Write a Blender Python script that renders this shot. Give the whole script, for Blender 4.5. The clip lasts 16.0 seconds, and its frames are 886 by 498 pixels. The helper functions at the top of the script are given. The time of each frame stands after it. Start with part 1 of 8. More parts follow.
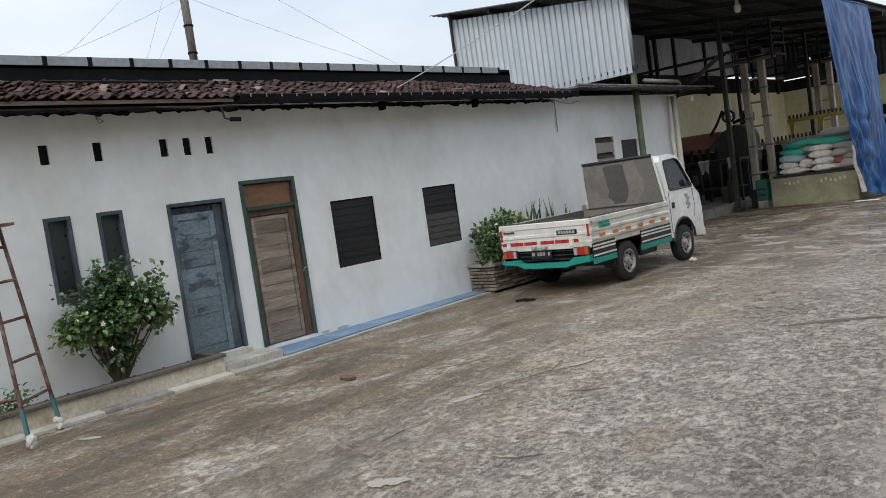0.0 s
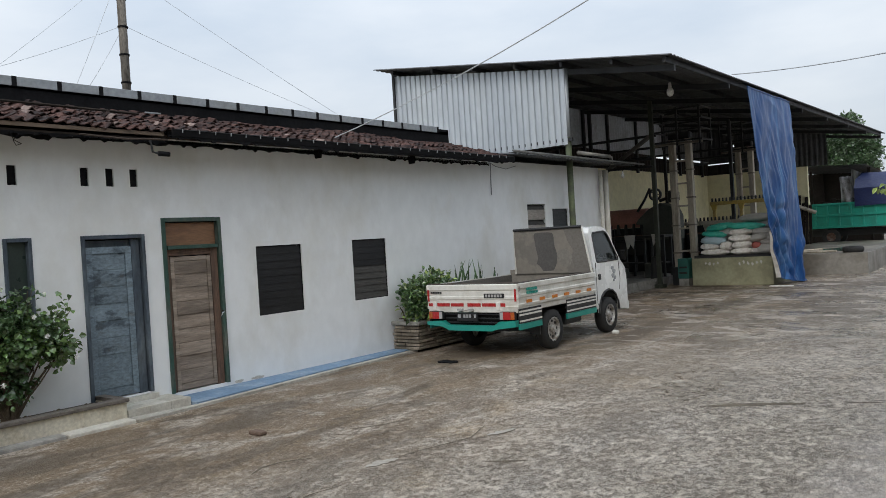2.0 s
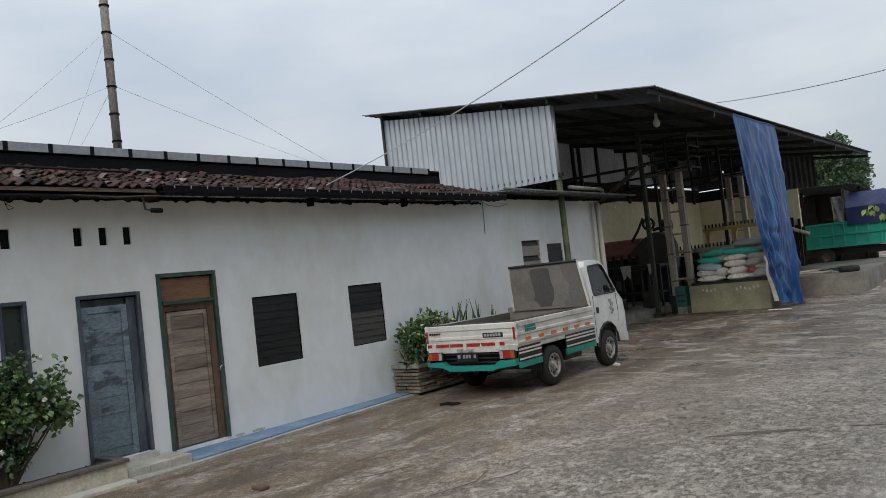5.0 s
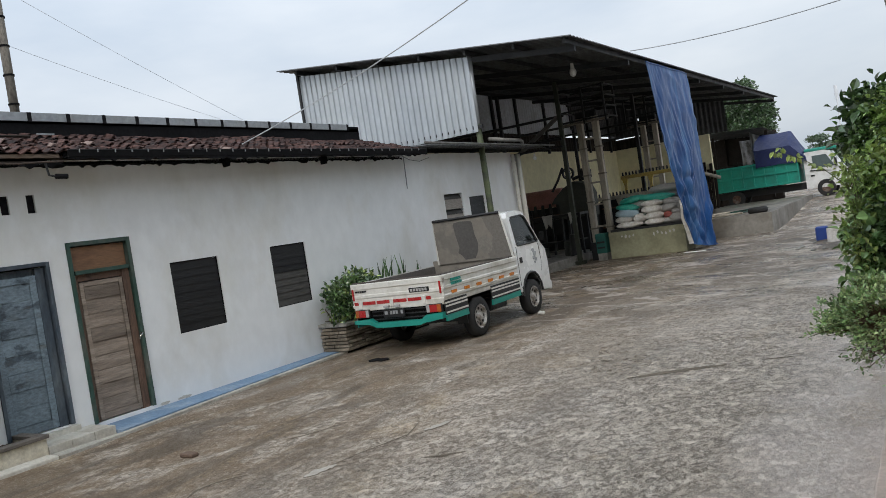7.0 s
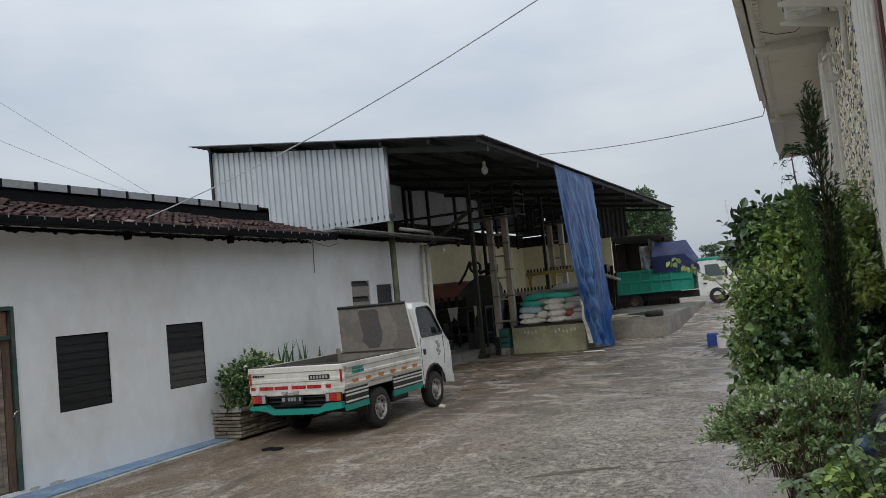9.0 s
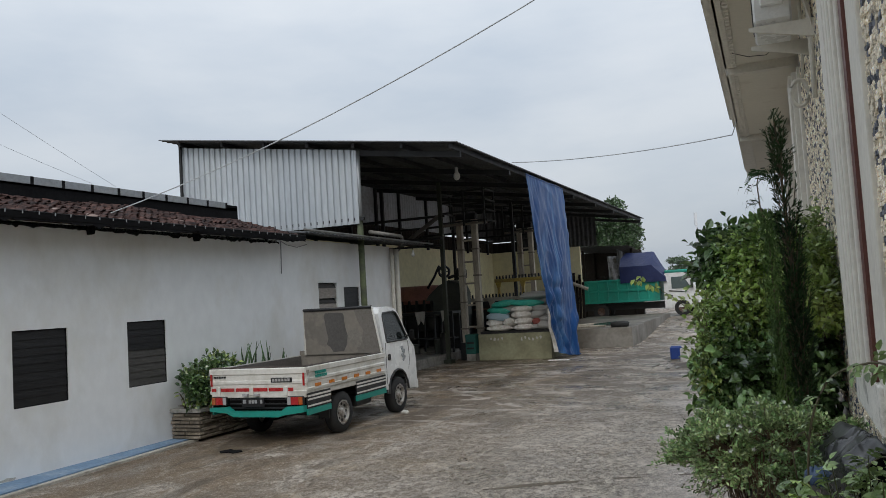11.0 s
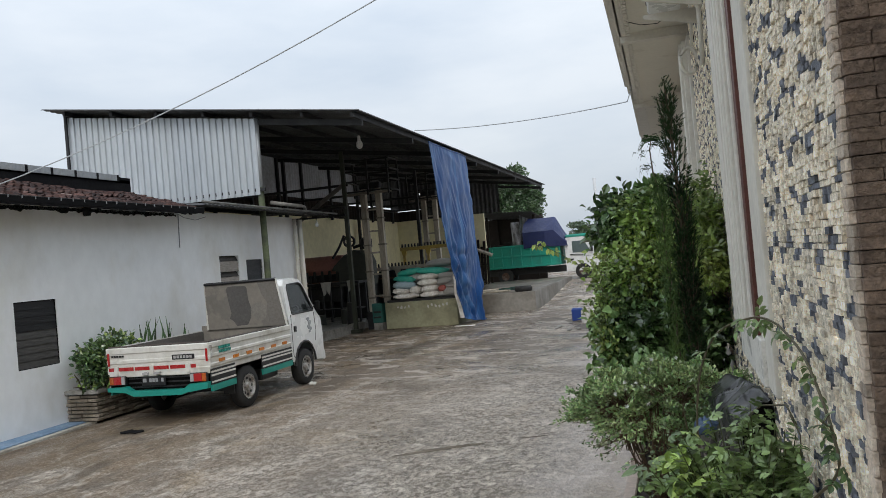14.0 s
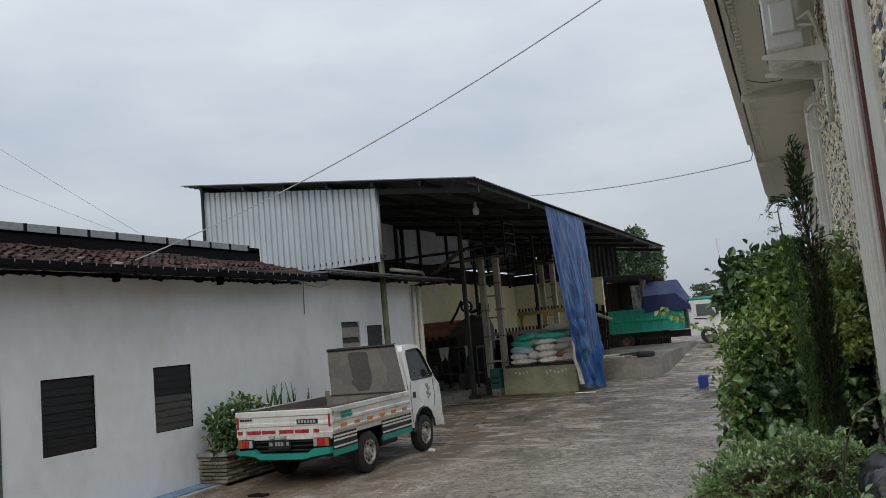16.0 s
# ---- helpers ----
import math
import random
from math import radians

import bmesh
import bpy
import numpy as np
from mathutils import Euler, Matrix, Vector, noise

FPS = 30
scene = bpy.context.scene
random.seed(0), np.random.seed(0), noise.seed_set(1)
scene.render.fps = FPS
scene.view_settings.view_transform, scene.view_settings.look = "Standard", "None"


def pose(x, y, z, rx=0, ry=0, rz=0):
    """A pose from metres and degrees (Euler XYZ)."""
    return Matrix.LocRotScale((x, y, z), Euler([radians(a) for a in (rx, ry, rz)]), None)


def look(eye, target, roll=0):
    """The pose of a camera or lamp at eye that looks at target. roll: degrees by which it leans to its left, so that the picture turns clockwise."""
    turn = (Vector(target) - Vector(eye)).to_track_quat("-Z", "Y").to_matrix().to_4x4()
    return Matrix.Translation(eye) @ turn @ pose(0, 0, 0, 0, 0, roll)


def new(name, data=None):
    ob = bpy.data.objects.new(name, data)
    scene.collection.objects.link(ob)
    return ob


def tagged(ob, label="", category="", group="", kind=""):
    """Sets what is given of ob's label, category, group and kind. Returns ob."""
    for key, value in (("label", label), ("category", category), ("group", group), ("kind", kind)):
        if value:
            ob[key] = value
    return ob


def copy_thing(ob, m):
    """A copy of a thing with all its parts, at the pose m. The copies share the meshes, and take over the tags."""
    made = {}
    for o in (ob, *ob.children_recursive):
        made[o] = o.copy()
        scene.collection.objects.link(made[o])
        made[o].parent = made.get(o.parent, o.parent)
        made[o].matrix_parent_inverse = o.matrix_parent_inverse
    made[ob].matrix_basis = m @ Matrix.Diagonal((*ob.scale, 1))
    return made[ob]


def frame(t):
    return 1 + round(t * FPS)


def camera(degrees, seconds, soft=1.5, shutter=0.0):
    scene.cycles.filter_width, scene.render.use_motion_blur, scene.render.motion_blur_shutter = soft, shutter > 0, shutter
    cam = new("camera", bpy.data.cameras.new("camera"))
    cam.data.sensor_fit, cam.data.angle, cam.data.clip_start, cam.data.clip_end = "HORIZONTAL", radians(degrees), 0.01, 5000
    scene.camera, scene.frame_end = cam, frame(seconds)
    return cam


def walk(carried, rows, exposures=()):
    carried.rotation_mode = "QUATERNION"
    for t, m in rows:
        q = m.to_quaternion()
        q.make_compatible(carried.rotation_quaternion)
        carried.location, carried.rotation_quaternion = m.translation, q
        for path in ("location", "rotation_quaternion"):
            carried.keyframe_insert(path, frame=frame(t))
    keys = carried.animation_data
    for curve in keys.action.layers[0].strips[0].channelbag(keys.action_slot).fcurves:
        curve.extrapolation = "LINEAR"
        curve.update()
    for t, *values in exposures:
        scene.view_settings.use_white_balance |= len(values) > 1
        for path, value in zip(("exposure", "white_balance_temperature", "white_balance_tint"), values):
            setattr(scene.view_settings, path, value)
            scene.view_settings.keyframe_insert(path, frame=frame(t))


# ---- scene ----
cam = camera(58.2, 16.0, soft=0.5)
# seconds, eye, yaw to the left of +y, pitch, lean
PATH = [
    (0, (0.091, -0.149, 1.977), 43.522, -4.103, -8.141),
    (0.5, (0.085, -0.150, 1.980), 41.098, -6.709, -8.287),
    (1, (-0.015, -0.129, 1.984), 39.616, -6.525, -5.807),
    (1.5, (-0.022, -0.064, 2.006), 39.001, -2.228, -4.466),
    (2, (-0.040, -0.028, 2.002), 37.877, -0.689, -3.495),
    (2.5, (-0.037, -0.048, 2.001), 36.955, 0.003, -1.458),
    (3, (-0.043, -0.085, 2.004), 37.359, 1.152, 0.761),
    (3.2, (-0.024, -0.097, 2.013), 37.883, 1.442, 0.883),
    (5.3, (-0.014, -0.003, 2.039), 36.031, 1.966, -8.024),
    (5.5, (-0.019, 0.006, 2.037), 34.551, 1.487, -8.416),
    (6, (-0.034, 0.012, 2.026), 33.423, -1.131, -8.642),
    (6.5, (-0.035, 0.018, 2.024), 32.737, -2.290, -8.677),
    (7, (-0.031, 0.026, 2.038), 32.421, -1.827, -8.701),
    (7.5, (-0.027, 0.008, 2.057), 30.491, 1.935, -7.777),
    (8, (-0.036, 0.028, 2.060), 28.046, 3.303, -6.080),
    (8.5, (-0.025, 0.027, 2.065), 26.437, 3.731, -5.922),
    (8.7, (-0.029, 0.019, 2.064), 25.478, 3.660, -5.993),
    (10.8, (0.010, 0.057, 2.165), 23.826, 3.696, -3.657),
    (11, (0.008, 0.054, 2.158), 22.887, 3.571, -3.479),
    (11.5, (0.004, 0.065, 2.160), 20.656, 0.851, -3.662),
    (12, (0.010, 0.075, 2.157), 19.391, 0.723, -4.171),
    (12.5, (0.017, 0.082, 2.154), 18.666, 0.626, -4.501),
    (13, (0.022, 0.080, 2.148), 17.294, 0.672, -4.702),
    (13.5, (0.025, 0.088, 2.143), 16.663, 0.660, -4.830),
    (14, (0.026, 0.066, 2.157), 16.292, 0.813, -5.066),
    (14.5, (0.022, 0.016, 2.163), 19.843, 1.923, -5.545),
    (15, (0.004, -0.012, 2.188), 24.241, 4.514, -5.326),
    (15.5, (0.019, 0.023, 2.189), 24.843, 6.052, -5.047),
    (16, (0.020, 0.032, 2.184), 24.208, 6.159, -5.256),
]


def aim(eye, yaw, pitch, lean):
    """A camera pose from its eye and its yaw, pitch and lean in degrees."""
    a, b = radians(yaw), radians(pitch)
    ahead = Vector((-math.sin(a) * math.cos(b), math.cos(a) * math.cos(b), math.sin(b)))
    return look(eye, Vector(eye) + ahead, lean)


walk(cam, [(t, aim(eye, yaw, pitch, lean)) for t, eye, yaw, pitch, lean in PATH],
     exposures=[(0, 0.05), (0.5, 0.38), (1.0, 0.28), (1.5, 0.03), (2.0, -0.08), (3, -0.28), (5.3, -0.38), (6.2, -0.16), (7.2, -0.08), (8.5, -0.42), (10.8, -0.42), (11.0, -0.38), (11.5, 0.02), (12.5, -0.05), (14, -0.08), (15, -0.38), (16, -0.48)])

# ---- sky, sun, exposure ----
world = bpy.data.worlds.new("overcast_sky")
scene.world = world
world.use_nodes = True
wn, wl = world.node_tree.nodes, world.node_tree.links
wn.clear()
w_out = wn.new("ShaderNodeOutputWorld")
w_bg = wn.new("ShaderNodeBackground")
w_sky = wn.new("ShaderNodeTexSky")
w_sky.sky_type = "NISHITA"
w_sky.sun_disc = False
w_sky.sun_elevation, w_sky.sun_rotation = radians(38), radians(165)
w_sky.air_density, w_sky.dust_density = 1.0, 3.0
w_co = wn.new("ShaderNodeTexCoord")
w_map = wn.new("ShaderNodeMapping")
w_map.inputs["Scale"].default_value = (1.0, 1.0, 3.2)
w_noise = wn.new("ShaderNodeTexNoise")
w_noise.inputs["Scale"].default_value = 2.2
w_noise.inputs["Detail"].default_value = 7.0
w_noise.inputs["Roughness"].default_value = 0.52
w_ramp = wn.new("ShaderNodeValToRGB")
w_ramp.color_ramp.elements[0].position = 0.33
w_ramp.color_ramp.elements[0].color = (6.3, 7.15, 8.2, 1)
w_ramp.color_ramp.elements[1].position = 0.62
w_ramp.color_ramp.elements[1].color = (8.4, 8.95, 9.55, 1)
w_mix = wn.new("ShaderNodeMix")
w_mix.data_type = "RGBA"
w_mix.inputs["Factor"].default_value = 0.86
wl.new(w_co.outputs["Generated"], w_map.inputs["Vector"])
wl.new(w_map.outputs["Vector"], w_noise.inputs["Vector"])
wl.new(w_noise.outputs["Fac"], w_ramp.inputs["Fac"])
wl.new(w_sky.outputs["Color"], w_mix.inputs["A"])
wl.new(w_ramp.outputs["Color"], w_mix.inputs["B"])
# an overcast sky is brighter overhead than near the horizon
w_sep = wn.new("ShaderNodeSeparateXYZ")
wl.new(w_co.outputs["Generated"], w_sep.inputs[0])
w_up = wn.new("ShaderNodeMapRange")
for key, v in (("From Min", 0.0), ("From Max", 1.0), ("To Min", 0.9), ("To Max", 2.0)):
    w_up.inputs[key].default_value = v
wl.new(w_sep.outputs["Z"], w_up.inputs["Value"])
w_mul = wn.new("ShaderNodeVectorMath")
w_mul.operation = "SCALE"
wl.new(w_mix.outputs["Result"], w_mul.inputs[0])
wl.new(w_up.outputs["Result"], w_mul.inputs["Scale"])
wl.new(w_mul.outputs["Vector"], w_bg.inputs["Color"])
w_bg.inputs["Strength"].default_value = 0.1
wl.new(w_bg.outputs["Background"], w_out.inputs["Surface"])

sun = new("sun", bpy.data.lights.new("sun", "SUN"))
sun.data.energy, sun.data.angle, sun.data.color = 1.1, radians(25), (1.0, 0.97, 0.93)
sun.matrix_world = look((3.0, -11, 9), (0, 0, 0))
scene.view_settings.exposure = 0.0


# ---- materials ----
def mat(name, base, rough=0.8, metal=0.0, var=0.25, scale=6.0, bump=0.3, bscale=40.0, second=None, smix=(0.45, 0.65), stain=0.0, rand=0.0, sscale=None, stretch=(1, 1, 1), spec=0.5, dist=0.01, world=False):
    """A worn surface: base colour varied at two scales, patches of a second colour, stains, fine relief."""
    m = bpy.data.materials.new(name)
    m.use_nodes = True
    n, l = m.node_tree.nodes, m.node_tree.links
    b = n["Principled BSDF"]
    b.inputs["Roughness"].default_value = rough
    b.inputs["Metallic"].default_value = metal
    b.inputs["Specular IOR Level"].default_value = spec
    co = n.new("ShaderNodeTexCoord")
    mp = n.new("ShaderNodeMapping")
    mp.inputs["Scale"].default_value = stretch
    l.new(n.new("ShaderNodeNewGeometry").outputs["Position"] if world else co.outputs["Object"], mp.inputs["Vector"])

    def noise_tex(s, detail=6.0, r=0.6):
        t = n.new("ShaderNodeTexNoise")
        t.inputs["Scale"].default_value, t.inputs["Detail"].default_value, t.inputs["Roughness"].default_value = s, detail, r
        l.new(mp.outputs["Vector"], t.inputs["Vector"])
        return t.outputs["Fac"]

    def ramp(src, a, c, lo, hi):
        t = n.new("ShaderNodeMapRange")
        t.inputs["From Min"].default_value, t.inputs["From Max"].default_value = a, c
        t.inputs["To Min"].default_value, t.inputs["To Max"].default_value = lo, hi
        l.new(src, t.inputs["Value"])
        return t.outputs["Result"]

    def mix(fac, a, c, mode="MIX"):
        t = n.new("ShaderNodeMix")
        t.data_type, t.blend_type = "RGBA", mode
        for key, v in (("Factor", fac), ("A", a), ("B", c)):
            if isinstance(v, (tuple, float, int)):
                t.inputs[key].default_value = v if not isinstance(v, tuple) else (*v, 1)
            else:
                l.new(v, t.inputs[key])
        return t.outputs["Result"]

    colour = mix(1.0, base, base)
    if second:
        colour = mix(ramp(noise_tex(sscale or scale * 0.7, 8.0, 0.62), smix[0], smix[1], 0, 1), base, second)
    grain = ramp(noise_tex(scale * 6, 4.0), 0.3, 0.7, 1 - var * 0.6, 1 + var * 0.6)
    broad = ramp(noise_tex(scale * 0.35, 5.0), 0.3, 0.7, 1 - var * 0.5, 1 + var * 0.5)
    g = n.new("ShaderNodeMath")
    g.operation = "MULTIPLY"
    l.new(grain, g.inputs[0])
    l.new(broad, g.inputs[1])
    last = g.outputs[0]
    if rand:
        oi = n.new("ShaderNodeObjectInfo")
        gi = n.new("ShaderNodeNewGeometry")
        add = n.new("ShaderNodeMath")
        add.operation = "ADD"
        l.new(oi.outputs["Random"], add.inputs[0])
        l.new(gi.outputs["Random Per Island"], add.inputs[1])
        frac = n.new("ShaderNodeMath")
        frac.operation = "FRACT"
        l.new(add.outputs[0], frac.inputs[0])
        r2 = ramp(frac.outputs[0], 0, 1, 1 - rand, 1 + rand)
        g2 = n.new("ShaderNodeMath")
        g2.operation = "MULTIPLY"
        l.new(last, g2.inputs[0])
        l.new(r2, g2.inputs[1])
        last = g2.outputs[0]
    comb = n.new("ShaderNodeCombineColor")
    for k in range(3):
        l.new(last, comb.inputs[k])
    colour = mix(1.0, colour, comb.outputs["Color"], "MULTIPLY")
    if stain:
        colour = mix(ramp(noise_tex(scale * 0.9, 9.0, 0.7), 0.55, 0.75, 0, stain), colour, (0.09, 0.08, 0.06))
    l.new(colour, b.inputs["Base Color"])
    if bump:
        bp = n.new("ShaderNodeBump")
        bp.inputs["Strength"].default_value, bp.inputs["Distance"].default_value = bump, dist
        l.new(noise_tex(bscale, 6.0), bp.inputs["Height"])
        l.new(bp.outputs["Normal"], b.inputs["Normal"])
    l.new(ramp(noise_tex(scale * 1.3, 4.0), 0.3, 0.7, max(0.03, rough - 0.12), min(1, rough + 0.1)), b.inputs["Roughness"])
    return m


def ground_material():
    """Old wet concrete: a worn grey crust with pale scuffs, brown wet earth and painted shade by the house, darker wet
    sheets, fine cracks.
    """
    m = bpy.data.materials.new("worn_concrete")
    m.use_nodes = True
    n, l = m.node_tree.nodes, m.node_tree.links
    b = n["Principled BSDF"]
    co = n.new("ShaderNodeTexCoord")

    def tex(s, d=8.0, r=0.6, stretch=(1, 1, 1), dis=0.0, turn=0.35):
        mp = n.new("ShaderNodeMapping")
        mp.inputs["Scale"].default_value = stretch
        mp.inputs["Rotation"].default_value = (0, 0, turn)
        l.new(co.outputs["Object"], mp.inputs["Vector"])
        t = n.new("ShaderNodeTexNoise")
        t.inputs["Scale"].default_value, t.inputs["Detail"].default_value, t.inputs["Roughness"].default_value = s, d, r
        t.inputs["Distortion"].default_value = dis
        l.new(mp.outputs["Vector"], t.inputs["Vector"])
        return t.outputs["Fac"]

    def rng(src, a, c, lo=0.0, hi=1.0):
        t = n.new("ShaderNodeMapRange")
        for key, v in (("From Min", a), ("From Max", c), ("To Min", lo), ("To Max", hi)):
            t.inputs[key].default_value = v
        l.new(src, t.inputs["Value"])
        return t.outputs["Result"]

    def mix(fac, a, c):
        t = n.new("ShaderNodeMix")
        t.data_type = "RGBA"
        for key, v in (("Factor", fac), ("A", a), ("B", c)):
            if isinstance(v, tuple):
                t.inputs[key].default_value = (*v, 1)
            else:
                l.new(v, t.inputs[key])
        return t.outputs["Result"]

    def mul(a, c, op="MULTIPLY"):
        t = n.new("ShaderNodeMath")
        t.operation = op
        for k, v in enumerate((a, c)):
            if isinstance(v, float):
                t.inputs[k].default_value = v
            else:
                l.new(v, t.inputs[k])
        return t.outputs[0]

    def line(src, level, width):
        """A thin line where a noise crosses a level."""
        d = mul(src, -level, "ADD")
        t = n.new("ShaderNodeMath")
        t.operation = "ABSOLUTE"
        l.new(d, t.inputs[0])
        return rng(t.outputs[0], width, width * 0.35)

    sep = n.new("ShaderNodeSeparateXYZ")
    l.new(co.outputs["Object"], sep.inputs[0])
    broad = tex(0.33, 5.0, 0.55)
    mid = tex(0.9, 6.0, 0.62)
    shift = mul(mul(mid, -0.5, "ADD"), 0.13)
    # the trodden strip by the planting bed is smoother, with painted-in sky sheen
    smooth_sheen = rng(mul(sep.outputs["X"], mul(tex(0.6, 5.0, 0.6), 3.4), "ADD"), -0.2, 1.1)
    rough_zone = rng(smooth_sheen, 0, 1, 1.0, 0.5)
    crust = mul(tex(12.0, 8.0, 0.68, (1.15, 0.8, 1), 0.5, 0.06), shift, "ADD")
    small = tex(29.0, 5.0, 0.66, (1.25, 0.8, 1), 0.3, 0.06)
    flake = mul(tex(6.0, 9.0, 0.70, (1.0, 0.85, 1), 0.7, 0.06), mul(shift, 0.6), "ADD")
    # flake edges: their small shadows drawn dark, their highlights drawn pale
    rim_shade = mul(mul(line(flake, 0.50, 0.016), rng(tex(1.7, 5.0, 0.6), 0.42, 0.54)), rough_zone)
    hollow = mul(rng(flake, 0.43, 0.415), rough_zone)
    pits = mul(rng(crust, 0.488, 0.466), rough_zone)
    lip_light = mul(line(crust, 0.51, 0.016), rough_zone)
    chips = rng(small, 0.42, 0.34)
    grit = rng(tex(85.0, 4.0, 0.7), 0.3, 0.7)
    colour = mix(rng(broad, 0.35, 0.65), (0.43, 0.380, 0.315), (0.53, 0.480, 0.410))
    worn = rng(tex(0.9, 8.0, 0.68, (1.3, 0.55, 1), 0.4, 0.05), 0.50, 0.57)
    colour = mix(mul(worn, 0.4), colour, (0.40, 0.385, 0.365))
    colour = mix(mul(rng(tex(4.6, 10.0, 0.74, (1.3, 0.7, 1), 0.3, 0.05), 0.535, 0.552), 0.5), colour, (0.72, 0.67, 0.585))
    colour = mix(mul(pits, 0.70), colour, (0.150, 0.125, 0.096))
    colour = mix(mul(hollow, 0.6), colour, (0.135, 0.112, 0.085))
    colour = mix(mul(rng(flake, 0.56, 0.575), 0.45), colour, (0.74, 0.69, 0.61))
    colour = mix(mul(rim_shade, 0.65), colour, (0.105, 0.088, 0.066))
    colour = mix(mul(lip_light, 0.55), colour, (0.76, 0.71, 0.625))
    colour = mix(mul(mul(chips, 0.6), rough_zone), colour, (0.14, 0.115, 0.085))
    colour = mix(mul(mul(rng(small, 0.57, 0.65), 0.5), rough_zone), colour, (0.74, 0.69, 0.60))
    colour = mix(mul(smooth_sheen, 0.66), colour, (0.82, 0.735, 0.68))
    colour = mix(mul(grit, 0.14), colour, (0.12, 0.10, 0.08))
    edge = mul(sep.outputs["X"], mul(tex(0.5, 6.0, 0.6), 4.0), "ADD")
    near_house = rng(edge, -1.0, -4.6)
    earth = mul(near_house, rng(tex(1.3, 9.0, 0.72, (1, 0.6, 1), 0.5), 0.38, 0.51))
    colour = mix(mul(mul(earth, 0.85), rng(small, 0.64, 0.52, 0.4, 1.0)), colour, (0.175, 0.122, 0.068))
    # wet streaks near the house, painted darker to carry the house's shadow too
    soak_shade = mul(near_house, rng(tex(0.8, 7.0, 0.62, (1.6, 0.45, 1), 0.4, 0.05), 0.49, 0.57))
    colour = mix(mul(soak_shade, 0.75), colour, (0.115, 0.092, 0.066))
    damp = rng(tex(0.45, 6.0, 0.6, (1, 0.7, 1), 0.6), 0.56, 0.66)
    colour = mix(mul(damp, 0.5), colour, (0.175, 0.148, 0.118))
    ochre = rng(tex(0.5, 6.0, 0.6, (1.2, 1, 1), 0.8), 0.57, 0.68)
    colour = mix(mul(mul(ochre, 0.55), rng(small, 0.4, 0.6)), colour, (0.42, 0.31, 0.165))
    far = mul(rng(sep.outputs["Y"], 11.0, 18.0), rng(tex(0.75, 9.0, 0.68, (0.7, 0.9, 1), 0.8), 0.47, 0.51))
    far = mul(far, rng(sep.outputs["X"], 1.0, -3.0))
    colour = mix(mul(far, 0.62), colour, (0.105, 0.084, 0.064))
    dry = mul(rng(sep.outputs["Y"], 9.0, 15.0), rng(tex(1.6, 9.0, 0.68, (0.6, 1.1, 1), 0.6), 0.55, 0.575))
    colour = mix(mul(dry, 0.5), colour, (0.70, 0.65, 0.59))
    pool = mul(rng(sep.outputs["Y"], 10.0, 15.0), rng(tex(0.8, 7.0, 0.6, (0.6, 1.0, 1), 0.5), 0.53, 0.57))
    tone = n.new("ShaderNodeMix")
    tone.data_type, tone.blend_type = "RGBA", "MULTIPLY"
    tone.inputs["Factor"].default_value = 1.0
    l.new(colour, tone.inputs["A"])
    tone.inputs["B"].default_value = (1.15, 1.105, 1.08, 1)
    l.new(tone.outputs["Result"], b.inputs["Base Color"])
    wet = mul(rng(tex(0.42, 5.0, 0.6, (1, 0.6, 1)), 0.48, 0.66), smooth_sheen, "ADD")
    l.new(mul(rng(wet, 0, 1, 0.68, 0.24), rng(pool, 0, 1, 1.0, 0.3)), b.inputs["Roughness"])
    bp = n.new("ShaderNodeBump")
    bp.inputs["Strength"].default_value, bp.inputs["Distance"].default_value = 0.75, 0.015
    l.new(mul(mul(mul(pits, -1.0), mul(mul(chips, -0.5), mul(rim_shade, -1.2), "ADD"), "ADD"), mul(mul(grit, 0.35), mul(lip_light, 0.4), "ADD"), "ADD"), bp.inputs["Height"])
    l.new(bp.outputs["Normal"], b.inputs["Normal"])
    return m


M_GROUND = ground_material()
M_WHITE = mat("limewashed_plaster", (0.795, 0.81, 0.815), 0.9, var=0.06, scale=0.7, bump=0.25, bscale=5, second=(0.66, 0.65, 0.60), smix=(0.47, 0.78), sscale=0.75, dist=0.008, stain=0.10, stretch=(1, 1, 0.7))
M_DARKROOM = mat("room_shade_black", (0.02, 0.02, 0.02), 0.95, bump=0)
M_TILE = mat("old_clay_tile", (0.090, 0.048, 0.040), 0.85, var=0.6, scale=5, bump=0.5, bscale=60, second=(0.022, 0.017, 0.017), smix=(0.4, 0.62), rand=0.5, spec=0.2, world=True)
M_TILE_PALE = mat("pale_clay_tile", (0.25, 0.185, 0.16), 0.85, var=0.4, scale=5, bump=0.5, bscale=60, second=(0.07, 0.045, 0.04), rand=0.25, world=True)
M_WOODDARK = mat("weathered_dark_timber", (0.030, 0.024, 0.020), 0.9, spec=0.15, var=0.5, scale=4, bump=0.5, stretch=(1, 0.15, 1), bscale=30)
M_GUTTER = mat("black_gutter", (0.011, 0.011, 0.012), 0.85, var=0.4, scale=3, spec=0.08)
M_FLASH = mat("grey_flashing", (0.29, 0.31, 0.33), 0.65, var=0.3, scale=2, second=(0.25, 0.26, 0.26))
M_ZINC = mat("corrugated_zinc", (0.475, 0.51, 0.545), 0.42, 0.4, var=0.16, scale=1.2, bump=0.08, second=(0.48, 0.51, 0.53), stretch=(1, 1, 0.2))
M_ZINCOLD = mat("old_zinc_roof", (0.085, 0.088, 0.092), 0.6, 0.3, var=0.4, scale=1.5, second=(0.05, 0.05, 0.05))
M_STEEL = mat("dark_steel", (0.035, 0.036, 0.038), 0.6, 0.4, var=0.3, scale=3)
